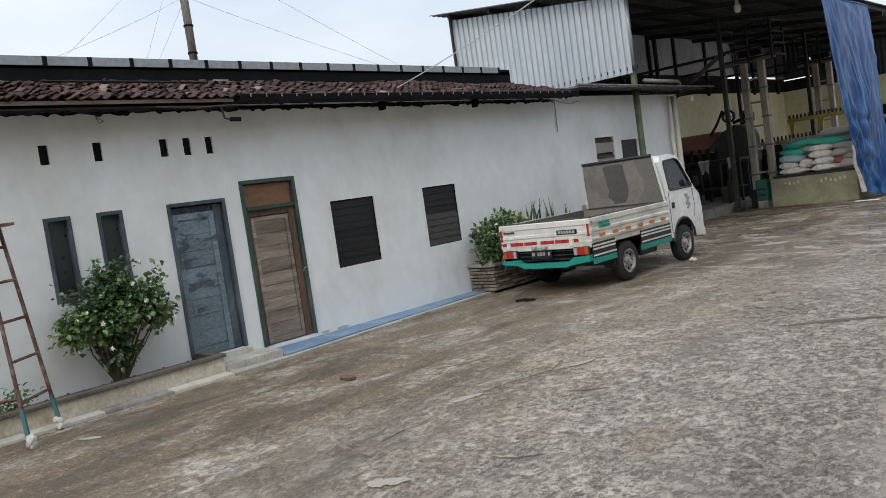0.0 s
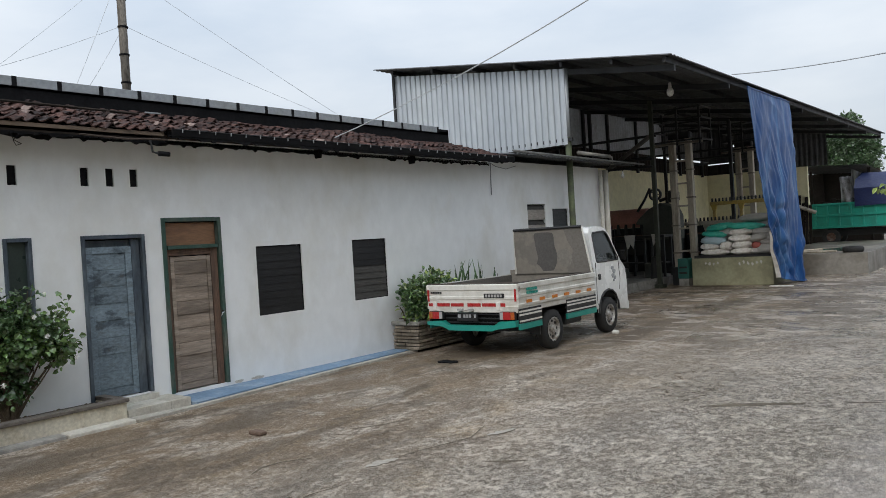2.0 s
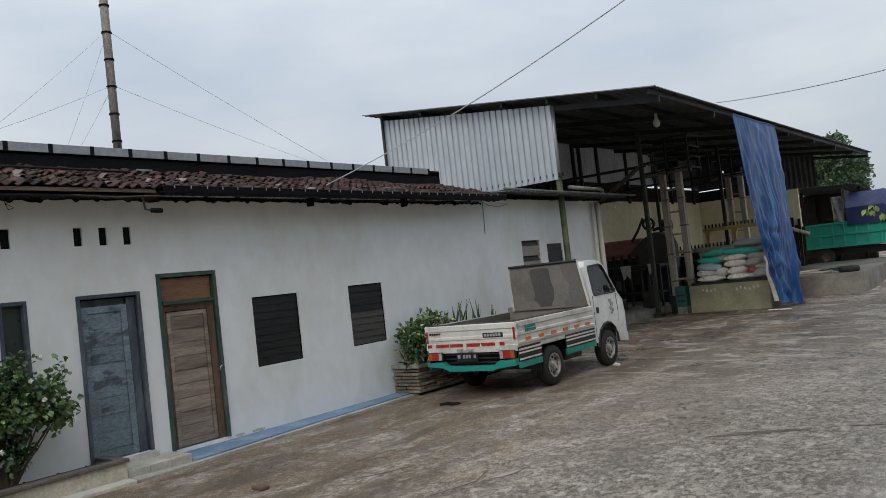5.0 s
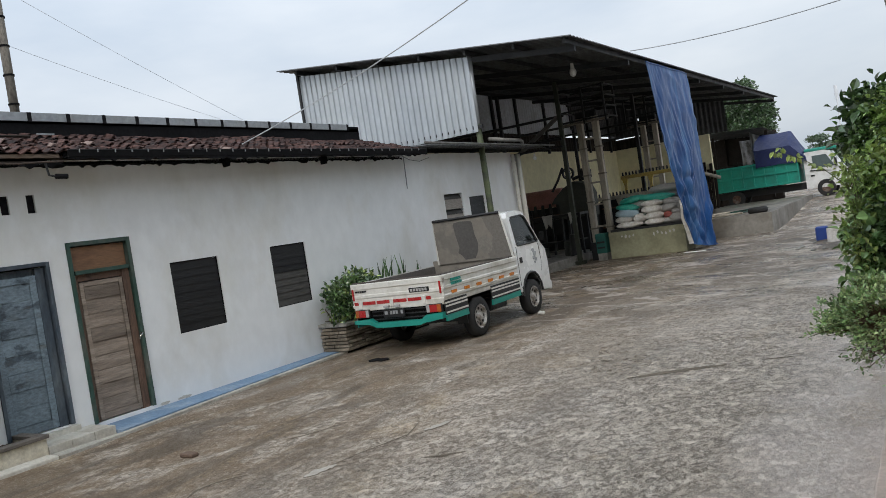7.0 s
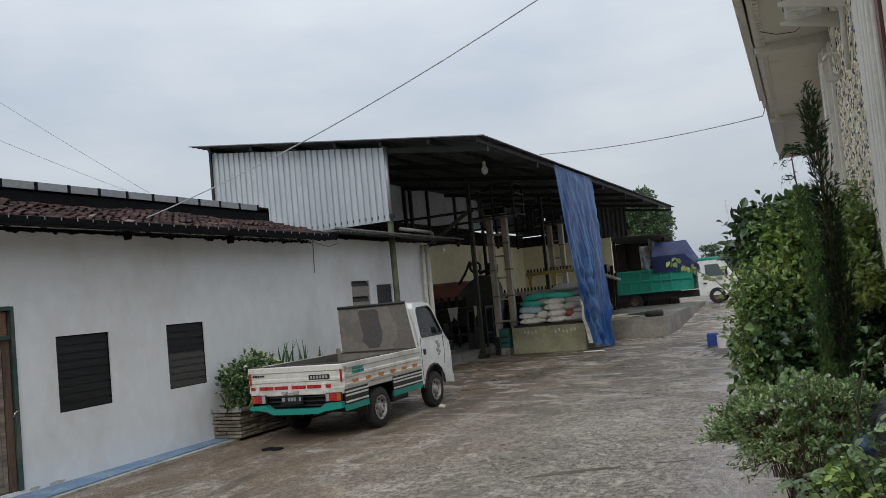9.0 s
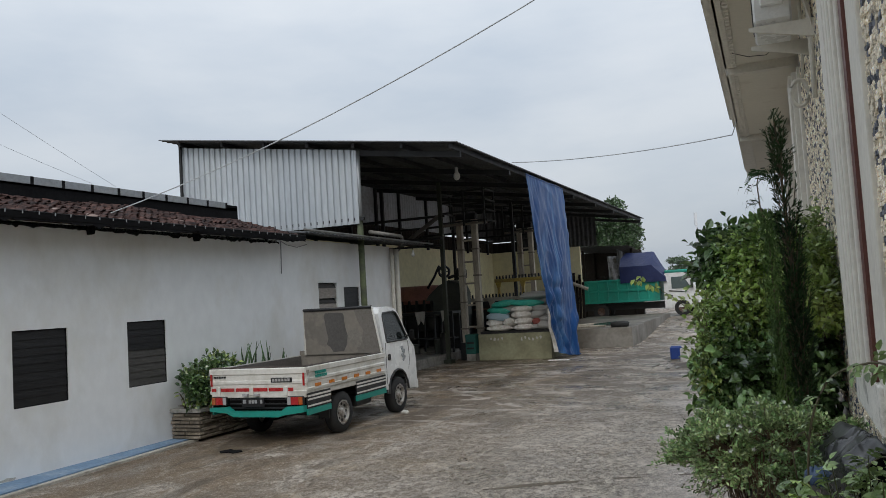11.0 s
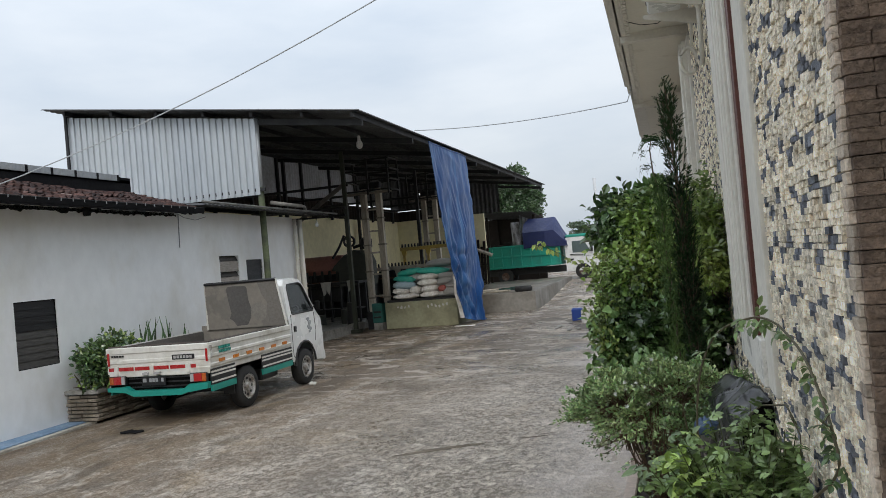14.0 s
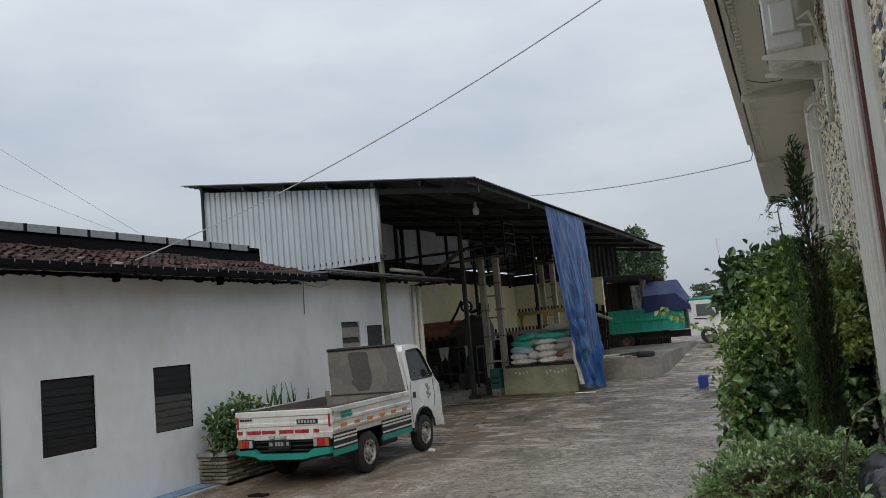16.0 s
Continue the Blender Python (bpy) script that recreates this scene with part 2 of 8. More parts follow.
M_GREENPOST = mat("olive_painted_post", (0.12, 0.145, 0.07), 0.65, var=0.25, scale=4, second=(0.06, 0.07, 0.045))
M_CREAM = mat("cream_plaster", (0.88, 0.82, 0.55), 0.9, var=0.12, scale=0.8, bump=0.1, second=(0.72, 0.67, 0.43))
M_CONC = mat("grey_concrete", (0.34, 0.33, 0.305), 0.85, var=0.3, scale=3, bump=0.5, second=(0.16, 0.155, 0.14), stain=0.4)
M_CONCGREEN = mat("mossy_concrete", (0.37, 0.36, 0.235), 0.88, var=0.22, scale=1.6, bump=0.4, second=(0.23, 0.225, 0.145), stain=0.25)
M_OFFWHITE = mat("cream_trim_paint", (0.68, 0.655, 0.58), 0.75, var=0.12, scale=3, bump=0.15, second=(0.54, 0.51, 0.45), smix=(0.5, 0.75))
M_SOFFIT = mat("soffit_paint", (0.70, 0.67, 0.58), 0.85, var=0.06, scale=2, bump=0.05, second=(0.50, 0.46, 0.37), smix=(0.58, 0.8))
M_MORTAR = mat("stone_bed_mortar", (0.28, 0.265, 0.235), 0.95, var=0.3, scale=8)
M_STONE = mat("cream_split_stone", (0.96, 0.88, 0.72), 0.9, var=0.62, scale=13, bump=0.9, bscale=55, second=(0.68, 0.565, 0.41), smix=(0.5, 0.7), rand=0.24, sscale=9, dist=0.018, stain=0.4, world=True)
M_QUOIN = mat("rosy_quoin_stone", (0.64, 0.55, 0.44), 0.9, var=0.4, scale=12, bump=1.0, bscale=50, second=(0.42, 0.335, 0.265), rand=0.3, sscale=7, dist=0.015, world=True)
M_SLATE = mat("dark_split_slate", (0.145, 0.158, 0.185), 0.75, var=0.5, scale=14, bump=0.7, bscale=70, rand=0.35, world=True)
M_BRICK = mat("brown_brick", (0.21, 0.15, 0.108), 0.9, var=0.5, scale=10, bump=1.0, bscale=34, second=(0.125, 0.09, 0.068), rand=0.25, sscale=8, dist=0.03, world=True)
M_BROWNWOOD = mat("red_brown_wood", (0.10, 0.028, 0.018), 0.55, var=0.3, scale=6)


# ---- building tools ----
def box(bm, x0, x1, y0, y1, z0, z1, bevel=0.0):
    """A box between two corners, with slightly broken edges where a bevel is given."""
    vs = [bm.verts.new(v) for v in ((x0, y0, z0), (x1, y0, z0), (x1, y1, z0), (x0, y1, z0), (x0, y0, z1), (x1, y0, z1), (x1, y1, z1), (x0, y1, z1))]
    fs = [bm.faces.new([vs[i] for i in f]) for f in ((0, 3, 2, 1), (4, 5, 6, 7), (0, 1, 5, 4), (1, 2, 6, 5), (2, 3, 7, 6), (3, 0, 4, 7))]
    if bevel:
        es = list({e for f in fs for e in f.edges})
        bmesh.ops.bevel(bm, geom=es, offset=bevel, segments=1, affect="EDGES", clamp_overlap=True)


def prism(bm, pts, axis, a, b):
    """Extrudes an outline along an axis from a to b. The outline's two numbers are the other two axes in order."""
    def v(p, c):
        q = list(p)
        q.insert(axis, c)
        return bm.verts.new(q)
    lo, hi = [v(p, a) for p in pts], [v(p, b) for p in pts]
    n = len(pts)
    for i in range(n):
        bm.faces.new((lo[i], lo[(i + 1) % n], hi[(i + 1) % n], hi[i]))
    bm.faces.new(lo[::-1])
    bm.faces.new(hi)


def tube(bm, path, radius, sides=8, taper=None):
    """A round bar along a path of points."""
    pts = [Vector(p) for p in path]
    rings = []
    for i, p in enumerate(pts):
        d = (pts[min(i + 1, len(pts) - 1)] - pts[max(i - 1, 0)]).normalized()
        up = Vector((0, 0, 1)) if abs(d.z) < 0.9 else Vector((1, 0, 0))
        u = d.cross(up).normalized()
        w = d.cross(u)
        r = radius if taper is None else radius + (taper - radius) * i / max(1, len(pts) - 1)
        rings.append([bm.verts.new(p + r * (math.cos(k * math.tau / sides) * u + math.sin(k * math.tau / sides) * w)) for k in range(sides)])
    for a, b in zip(rings, rings[1:]):
        for k in range(sides):
            bm.faces.new((a[k], a[(k + 1) % sides], b[(k + 1) % sides], b[k]))
    bm.faces.new(rings[0][::-1])
    bm.faces.new(rings[-1])


def disc(bm, centre, axis, r0, r1, a, b, sides=28):
    """A ring or a solid disc round an axis (0 x, 1 y, 2 z), from a to b along it."""
    def at(r, k, c):
        q = [r * math.cos(k * math.tau / sides), r * math.sin(k * math.tau / sides)]
        q.insert(axis, c)
        return bm.verts.new([q[i] + centre[i] for i in range(3)])
    loops = [[at(r, k, c) for k in range(sides)] for r, c in ((r1, a), (r1, b), (r0, b), (r0, a))]
    for i in range(4):
        p, q = loops[i], loops[(i + 1) % 4]
        for k in range(sides):
            bm.faces.new((p[k], p[(k + 1) % sides], q[(k + 1) % sides], q[k]))


def finish(bm, name, material, smooth=False):
    bmesh.ops.recalc_face_normals(bm, faces=bm.faces)
    me = bpy.data.meshes.new(name)
    bm.to_mesh(me)
    bm.free()
    for m in material if isinstance(material, (list, tuple)) else (material,):
        me.materials.append(m)
    if smooth:
        for p in me.polygons:
            p.use_smooth = True
    return me


def thing(name, bm, material, label, category, group="", kind="", smooth=False):
    return tagged(new(name, finish(bm, name, material, smooth)), label, category, group, kind)


def root(name, at, label, category, group="", kind=""):
    ob = new(name)
    ob.matrix_basis = Matrix.Translation(at)
    ob.empty_display_size = 0.1
    return tagged(ob, label, category, group, kind)


def part(name, bm, material, parent, label="", smooth=False):
    """Links a bmesh given in world places as one mesh under its thing."""
    ob = new(name, finish(bm, name, material, smooth))
    ob.parent = parent
    base = parent.matrix_basis
    if parent.parent:
        base = parent.parent.matrix_basis @ base
    ob.data.transform(base.inverted())
    return tagged(ob, label)


def boxed(name, dims, material, parent, label="", bevel=0.0):
    bm = bmesh.new()
    box(bm, *dims, bevel=bevel)
    return part(name, bm, material, parent, label)


def corrugated(bm, u0, u1, pitch, depth, place, v0, v1, rows=1):
    """A corrugated sheet: place(u, v, w) gives a point for a place along, across and out of the sheet."""
    n = int((u1 - u0) / pitch) * 4
    cols = []
    for i in range(n + 1):
        u = u0 + (u1 - u0) * i / n
        w = depth * (0.0, 1.0, 1.0, 0.0)[i % 4]
        cols.append([bm.verts.new(place(u, v0 + (v1 - v0) * k / rows, w)) for k in range(rows + 1)])
    for a, b in zip(cols, cols[1:]):
        for k in range(rows):
            bm.faces.new((a[k], b[k], b[k + 1], a[k + 1]))


def grooved(bm, u0, u1, pitch, depth, place, v0, v1):
    """A flat sheet with narrow pressed grooves at even steps."""
    us = []
    u = u0
    while u < u1 - pitch * 0.5:
        us += [(u, 0.0), (u + 0.018, -depth), (u + 0.042, -depth), (u + 0.06, 0.0), (u + pitch * 0.62, 0.012)]
        u += pitch
    us.append((u1, 0.0))
    cols = [[bm.verts.new(place(p, v, w)) for v in (v0, v1)] for p, w in us]
    for a, b in zip(cols, cols[1:]):
        bm.faces.new((a[0], b[0], b[1], a[1]))


def solid(ob, thick):
    mod = ob.modifiers.new("thickness", "SOLIDIFY")
    mod.thickness = thick
    return ob


# ---- the ground ----
bm = bmesh.new()


def ground_height(x, y):
    rise = min(1.0, max(0.0, (y - 31.0) / 12.0))
    return 0.5 * rise * rise * (3 - 2 * rise)


xs = [-400, -120, -50, -30, -20] + [-16 + 0.5 * i for i in range(57)] + [18, 30, 60, 150, 400]
ys = [-60, -20, -8] + [-6 + 0.5 * i for i in range(53)] + [21 + i for i in range(32)] + [60, 80, 120, 250, 600]
grid = [[bm.verts.new((x, y, ground_height(x, y) + (0.012 * noise.noise((x * 0.9, y * 0.9, 3)) if -9 < x < 12 and 0 < y < 31 else 0))) for y in ys] for x in xs]
for i in range(len(xs) - 1):
    for j in range(len(ys) - 1):
        bm.faces.new((grid[i][j], grid[i + 1][j], grid[i + 1][j + 1], grid[i][j + 1]))
thing("ground", bm, M_GROUND, "old grey concrete yard, worn, scuffed and wet in places", "ground", kind="structure", smooth=True)

# ---- the white house: front wall at x = -9.80 ----
FX, TH = -9.80, 0.22
OPENINGS = [(3.52, 3.84, 1.29, 2.32), (4.16, 4.49, 1.29, 2.32), (5.10, 5.98, 0.2, 2.32), (6.25, 7.22, 0.10, 2.53), (7.85, 8.78, 1.0, 2.07), (9.95, 10.83, 1.03, 2.09), (15.78, 16.63, 1.6, 2.71), (16.93, 17.72, 1.6, 2.60)]
VENTS = [(y, y + 0.11, 2.955, 3.19) for y in (3.61, 4.26, 5.15, 5.49, 5.83)]


def holed_wall(bm, y0, y1, z0, z1, holes, x0, x1):
    """A wall of the thickness x0 to x1, with openings cut right through."""
    ycut = sorted({y0, y1, *[h[0] for h in holes], *[h[1] for h in holes]})
    zcut = sorted({z0, z1, *[h[2] for h in holes], *[h[3] for h in holes]})

    def full(i, j):
        if not (0 <= i < len(ycut) - 1 and 0 <= j < len(zcut) - 1):
            return False
        yc, zc = (ycut[i] + ycut[i + 1]) / 2, (zcut[j] + zcut[j + 1]) / 2
        return not any(h[0] < yc < h[1] and h[2] < zc < h[3] for h in holes)

    vert = {}

    def v(i, j, x):
        key = (i, j, x)
        if key not in vert:
            vert[key] = bm.verts.new((x, ycut[i], zcut[j]))
        return vert[key]

    for i in range(len(ycut) - 1):
        for j in range(len(zcut) - 1):
            if not full(i, j):
                continue
            for x in (x0, x1):
                bm.faces.new([v(i, j, x), v(i + 1, j, x), v(i + 1, j + 1, x), v(i, j + 1, x)])
            for di, dj, a, b in ((-1, 0, (i, j), (i, j + 1)), (1, 0, (i + 1, j), (i + 1, j + 1)), (0, -1, (i, j), (i + 1, j)), (0, 1, (i, j + 1), (i + 1, j + 1))):
                if not full(i + di, j + dj):
                    bm.faces.new([v(*a, x0), v(*b, x0), v(*b, x1), v(*a, x1)])


bm = bmesh.new()
holed_wall(bm, -7.0, 19.5, -0.05, 3.66, OPENINGS + VENTS, FX - TH, FX)
wall_house = thing("wall_west", bm, M_WHITE, "long whitewashed plaster house wall with doors and louvred windows", "wall", kind="structure")
bm = bmesh.new()
box(bm, -13.2, -13.0, -7.0, 19.5, -0.05, 4.3)
box(bm, -13.0, FX - TH, -7.0, -6.8, -0.05, 4.2)
box(bm, -13.0, FX - TH, 19.3, 19.5, -0.05, 3.7)
box(bm, -13.0, FX - TH, 6.08, 6.16, -0.05, 3.6)
thing("wall_house_rear", bm, M_WHITE, "plain rear and end walls of the white house", "wall", kind="structure")
bm = bmesh.new()
box(bm, -13.0, FX - TH, -6.8, 19.3, 3.52, 3.6)
thing("ceiling", bm, M_WOODDARK, "dark timber ceiling inside the house", "ceiling", kind="structure")
bm = bmesh.new()
box(bm, -13.0, FX - TH, -6.8, 19.3, 0.0, 0.06)
thing("floor", bm, M_CONC, "bare concrete floor inside the house", "floor", kind="structure")
for y0, y1, z0, z1 in VENTS:
    boxed("vent_lining", (FX - 0.05, FX - 0.03, y0, y1, z0, z1), M_GUTTER, wall_house, "dark mesh behind the vent")

# ---- house roof: tiled skirt, gutter, flashing ----
EAVE = (-9.30, 3.64)
TOP = (-11.0, 4.17)
roof = root("tiled_roof", (-10.1, 4.0, 3.7), "old brown clay tile roof skirt, uneven and weathered", "roof")
bm = bmesh.new()
prism(bm, [(EAVE[0] - 0.02, EAVE[1] - 0.09), (TOP[0], TOP[1] - 0.09), (TOP[0], TOP[1] - 0.03), (EAVE[0] - 0.02, EAVE[1] - 0.03)], 1, -7.0, 14.3)
part("roof_boarding", bm, M_WOODDARK, roof)
bm = bmesh.new()
prism(bm, [(FX, 3.56), (TOP[0], 3.98), (TOP[0], 4.03), (FX, 3.61)], 1, -7.0, 14.25)
part("roof_slab", bm, M_WOODDARK, roof)
fascia = boxed("fascia_board", (EAVE[0] - 0.05, EAVE[0] - 0.02, -7.0, 5.9, EAVE[1] - 0.115, EAVE[1] - 0.02), M_WOODDARK, roof, "warped bare timber fascia board")
boxed("fascia_batten", (EAVE[0] - 0.02, EAVE[0] + 0.015, -7.0, 6.05, EAVE[1] - 0.06, EAVE[1] - 0.015), mat("bare_batten", (0.16, 0.12, 0.09), 0.9, var=0.4, scale=5, stretch=(1, 0.2, 1)), roof)


# the gutter of the further stretch, with hooks and brackets
gut = root("rain_gutter", (-9.26, 9.0, 3.56), "black rain gutter hung under the tiles on small hooks", "gutter")
bm = bmesh.new()
prof = [(-9.30, 3.645), (-9.30, 3.575), (-9.18, 3.575), (-9.17, 3.66), (-9.185, 3.66), (-9.195, 3.59), (-9.285, 3.59), (-9.285, 3.645)]
prism(bm, prof, 1, 6.1, 14.4)
part("channel", bm, M_GUTTER, gut)
boxed("rim_strip", (-9.196, -9.164, 6.12, 14.4, 3.658, 3.668), M_STEEL, gut, "dull grey gutter lip")
for k in range(31):
    y = 6.25 + k * 0.26
    boxed("hook", (-9.172, -9.162, y, y + 0.012, 3.625, 3.67), M_FLASH, gut)
for y in (9.18, 11.60):
    bm = bmesh.new()
    prism(bm, [(y, 3.62), (y + 0.075, 3.62), (y + 0.062, 3.52), (y + 0.052, 3.475), (y + 0.022, 3.475), (y + 0.012, 3.52)], 0, FX, FX + 0.13)
    part("bracket", bm, M_GUTTER, wall_house, "dark timber bracket end under the eaves")


def ragged_edge(parent, x, y0, y1, top, drop, seed):
    """A crust of old mortar and dirt with an uneven lower edge, hanging under the eaves."""
    bm = bmesh.new()
    n = int((y1 - y0) / 0.025)
    rows = []
    for i in range(n + 1):
        y = y0 + (y1 - y0) * i / n
        z = top - drop * (0.25 + 0.9 * abs(noise.noise((y * 3.1, seed, 1))) + 0.8 * max(0.0, noise.noise((y * 11.0, seed, 5))))
        rows.append([bm.verts.new(p) for p in ((x, y, top), (x, y, z), (x - 0.05, y, z + 0.008), (x - 0.05, y, top))])
    for a, b in zip(rows, rows[1:]):
        for k in range(3):
            bm.faces.new((a[k], a[k + 1], b[k + 1], b[k]))
    part("mortar_crust", bm, M_GUTTER, parent, "crumbling dark mortar under the eaves")


ragged_edge(roof, EAVE[0] - 0.022, -7.0, 6.1, EAVE[1] - 0.11, 0.075, 3)
ragged_edge(gut, -9.19, 6.1, 14.4, 3.58, 0.085, 8)
ragged_edge(roof, FX + 0.012, -7.0, 14.3, 3.575, 0.075, 14)
bm = bmesh.new()
tube(bm, [(-9.27, 4.9, 3.53), (-9.26, 5.2, 3.515), (-9.25, 5.5, 3.505), (-9.235, 5.8, 3.52), (-9.22, 6.05, 3.522)], 0.013, 6)
part("loose_batten", bm, mat("split_batten", (0.055, 0.040, 0.032), 0.9, var=0.5, scale=8), roof, "split batten sagging under the eaves")
bm = bmesh.new()
tube(bm, [(-10.35, 4.0, 4.06), (-10.3, 5.2, 4.05), (-10.25, 6.3, 4.03)], 0.018, 6)
part("loose_strip", bm, M_WOODDARK, roof)
boxed("loose_strip", (-10.5, -10.47, 6.55, 6.80, 4.10, 4.122), M_FLASH, roof, "pale scrap of metal strip on the tiles")

# flashing plates over a dark upstand
ridge = root("parapet_flashing", (-11.1, 4.0, 4.3), "row of pale grey metal flashing plates on a dark upstand", "roof edge")
boxed("upstand", (-11.25, -11.06, -7.0, 14.6, 4.0, 4.45), M_GUTTER, ridge, "blackened upstand")
y = 6.235 - 21 * 0.613
k = 0
while y < 14.2:
    boxed("plate", (-11.05, -11.02, y, y + 0.546, 4.408, 4.535), M_FLASH, ridge, bevel=0.003)
    boxed("divider", (-11.055, -11.022, y + 0.546, y + 0.613, 4.40, 4.538), M_GUTTER, ridge, "blackened strip between two plates")
    y += 0.613
    k += 1
bm = bmesh.new()
prism(bm, [(-11.06, 4.50), (-14.0, 4.54), (-14.0, 4.38), (-11.06, 4.38)], 1, -7.0, 14.6)
part("flat_roof", bm, M_GUTTER, ridge)

# ---- the shed: mono-pitch corrugated roof, eave at x = -6.6 ----
shed = root("open_shed", (-10.5, 30.0, 0.0), "open steel-framed shed with a sloping corrugated metal roof", "shed")
SL = (7.02 - 5.80) / (15.46 - 6.6)


def roof_z(x, y=30.0):
    """The roof's height: it slopes to the eave and sags a little towards the front."""
    return 5.80 + SL * (-6.6 - x) - 0.10 * (43.5 - y) / 26.5


bm = bmesh.new()
corrugated(bm, 16.72, 43.5, 0.2, 0.03, lambda u, v, w: (v, u, roof_z(v, u) + w), -6.55, -15.18, rows=1)
roof_sheet = solid(part("roof_sheet", bm, M_ZINCOLD, shed, "weathered dark corrugated roof sheeting"), 0.006)
for x in (-6.75, -8.0, -9.3, -10.6, -11.9, -13.2, -14.6):
    bm = bmesh.new()
    za, zb = roof_z(x, 16.86), roof_z(x, 43.4)
    prism(bm, [(16.86, za - 0.13), (43.4, zb - 0.13), (43.4, zb - 0.02), (16.86, za - 0.02)], 0, x - 0.035, x + 0.035)
    part("purlin", bm, M_STEEL, shed)
for y in (17.3, 21.0, 24.7, 28.4, 32.1, 35.8, 39.5, 43.1):
    bm = bmesh.new()
    prism(bm, [(-6.7, roof_z(-6.7, y) - 0.27), (-14.9, roof_z(-14.9, y) - 0.27), (-14.9, roof_z(-14.9, y) - 0.13), (-6.7, roof_z(-6.7, y) - 0.13)], 1, y, y + 0.09)
    part("rafter", bm, M_STEEL, shed)
    if y > 22:
        bm = bmesh.new()
        tube(bm, [(-14.6, y + 0.05, 4.95), (-10.3, y + 0.05, 4.95)], 0.045)
        part("tie_beam", bm, M_STEEL, shed)
for x, y in ((-10.42, 24.7), (-10.3, 32.1), (-10.3, 39.5), (-10.3, 43.1), (-14.5, 21.0), (-14.5, 28.4), (-14.5, 35.8)):
    bm = bmesh.new()
    box(bm, x - 0.065, x + 0.065, y - 0.065, y + 0.065, ground_height(x, y), roof_z(x) - 0.2, bevel=0.01)
    box(bm, x - 0.16, x + 0.16, y - 0.16, y + 0.16, ground_height(x, y), 0.12)
    part("post", bm, mat("dark_green_post", (0.035, 0.042, 0.028), 0.6, var=0.3) if x == -10.42 else M_STEEL, shed)
bm = bmesh.new()
tube(bm, [(-9.45, 17.3, 0.0), (-9.45, 17.3, 4.3)], 0.075, 12)
part("front_post", bm, M_GREENPOST, shed, "olive green painted steel post", smooth=True)
bm = bmesh.new()
tube(bm, [(-9.45, 17.3, 4.3), (-9.42, 17.3, roof_z(-9.42) - 0.15)], 0.06, 12)
part("post_upper", bm, M_ZINC, shed, smooth=True)
# bright corrugated gable cladding above the house
bm = bmesh.new()
grooved(bm, -14.80, -9.41, 0.18, 0.034, lambda u, v, w: (u, 17.2 - w, roof_z(u, 17.2) - 0.135 - v * (roof_z(u, 17.2) - 0.135 - 4.12)), 0.0, 1.0)
solid(part("gable_cladding", bm, M_ZINC, shed, "bright silver corrugated gable cladding"), 0.004)
boxed("cladding_rail", (-14.85, -9.3, 17.22, 17.29, 4.2, 4.28), M_STEEL, shed)
bm = bmesh.new()
box(bm, -14.87, -14.80, 17.15, 17.3, 4.3, roof_z(-14.9, 17.2) - 0.1)
part("corner_strip", bm, M_STEEL, shed)
# side wall: zinc above, cream plaster below, a strip of daylight between
M_DULLZINC = mat("dull_zinc", (0.52, 0.56, 0.60), 0.5, 0.2, var=0.3, scale=1.5, second=(0.36, 0.38, 0.40))
for ya, yb in ((17.3, 26.0), (26.0, 30.0), (30.0, 36.2)):
    bm = bmesh.new()
    corrugated(bm, ya, yb, 0.225, 0.03, lambda u, v, w: (-14.72 + w, u, v), 5.26, roof_z(-14.75) - 0.05)
    solid(part("side_cladding", bm, M_DULLZINC, shed, "pale corrugated side cladding"), 0.004)
for y in (23.5, 26.0, 28.1, 30.2, 33.0, 38.0, 41.0):
    boxed("cladding_post", (-14.7, -14.6, y, y + 0.12, 4.4, roof_z(-14.7) - 0.1), M_STEEL, shed)
bm = bmesh.new()
tube(bm, [(-10.5, 24.75, 4.95), (-12.45, 24.75, 3.75)], 0.075, 8)
part("brace", bm, mat("grey_brace", (0.12, 0.115, 0.105), 0.7, var=0.3), shed, "thick grey diagonal brace")
for z, r in ((4.25, 0.05), (4.0, 0.035)):
    bm = bmesh.new()
    tube(bm, [(-14.6, 24.6, z), (-10.4, 24.6, z - 0.05)], r, 8)
    part("cross_pipe", bm, M_STEEL, shed)
bm = bmesh.new()
box(bm, -14.95, -14.75, 19.5, 42.2, -0.05, 4.5)
box(bm, -14.75, -9.80, 42.0, 42.2, -0.05, 4.5)
wall_shed = thing("wall_shed", bm, M_CREAM, "cream painted masonry wall at the back of the shed", "wall", kind="structure")
# dark boards close the gap between the masonry and the cladding, but for a slit of daylight
bm = bmesh.new()
corrugated(bm, 19.5, 35.4, 0.3, 0.02, lambda u, v, w: (-14.78 + w, u, v), 4.5, 5.30)
corrugated(bm, 35.4, 42.3, 0.3, 0.02, lambda u, v, w: (-14.78 + w, u, v), 4.5, 5.16)
solid(part("boarding", bm, M_WOODDARK, shed, "dark boards above the masonry"), 0.02)
bm = bmesh.new()
corrugated(bm, -15.0, -13.35, 0.225, 0.03, lambda u, v, w: (u, 42.23 + w, v), 4.45, 5.05)
solid(part("boarding", bm, M_WOODDARK, shed), 0.02)
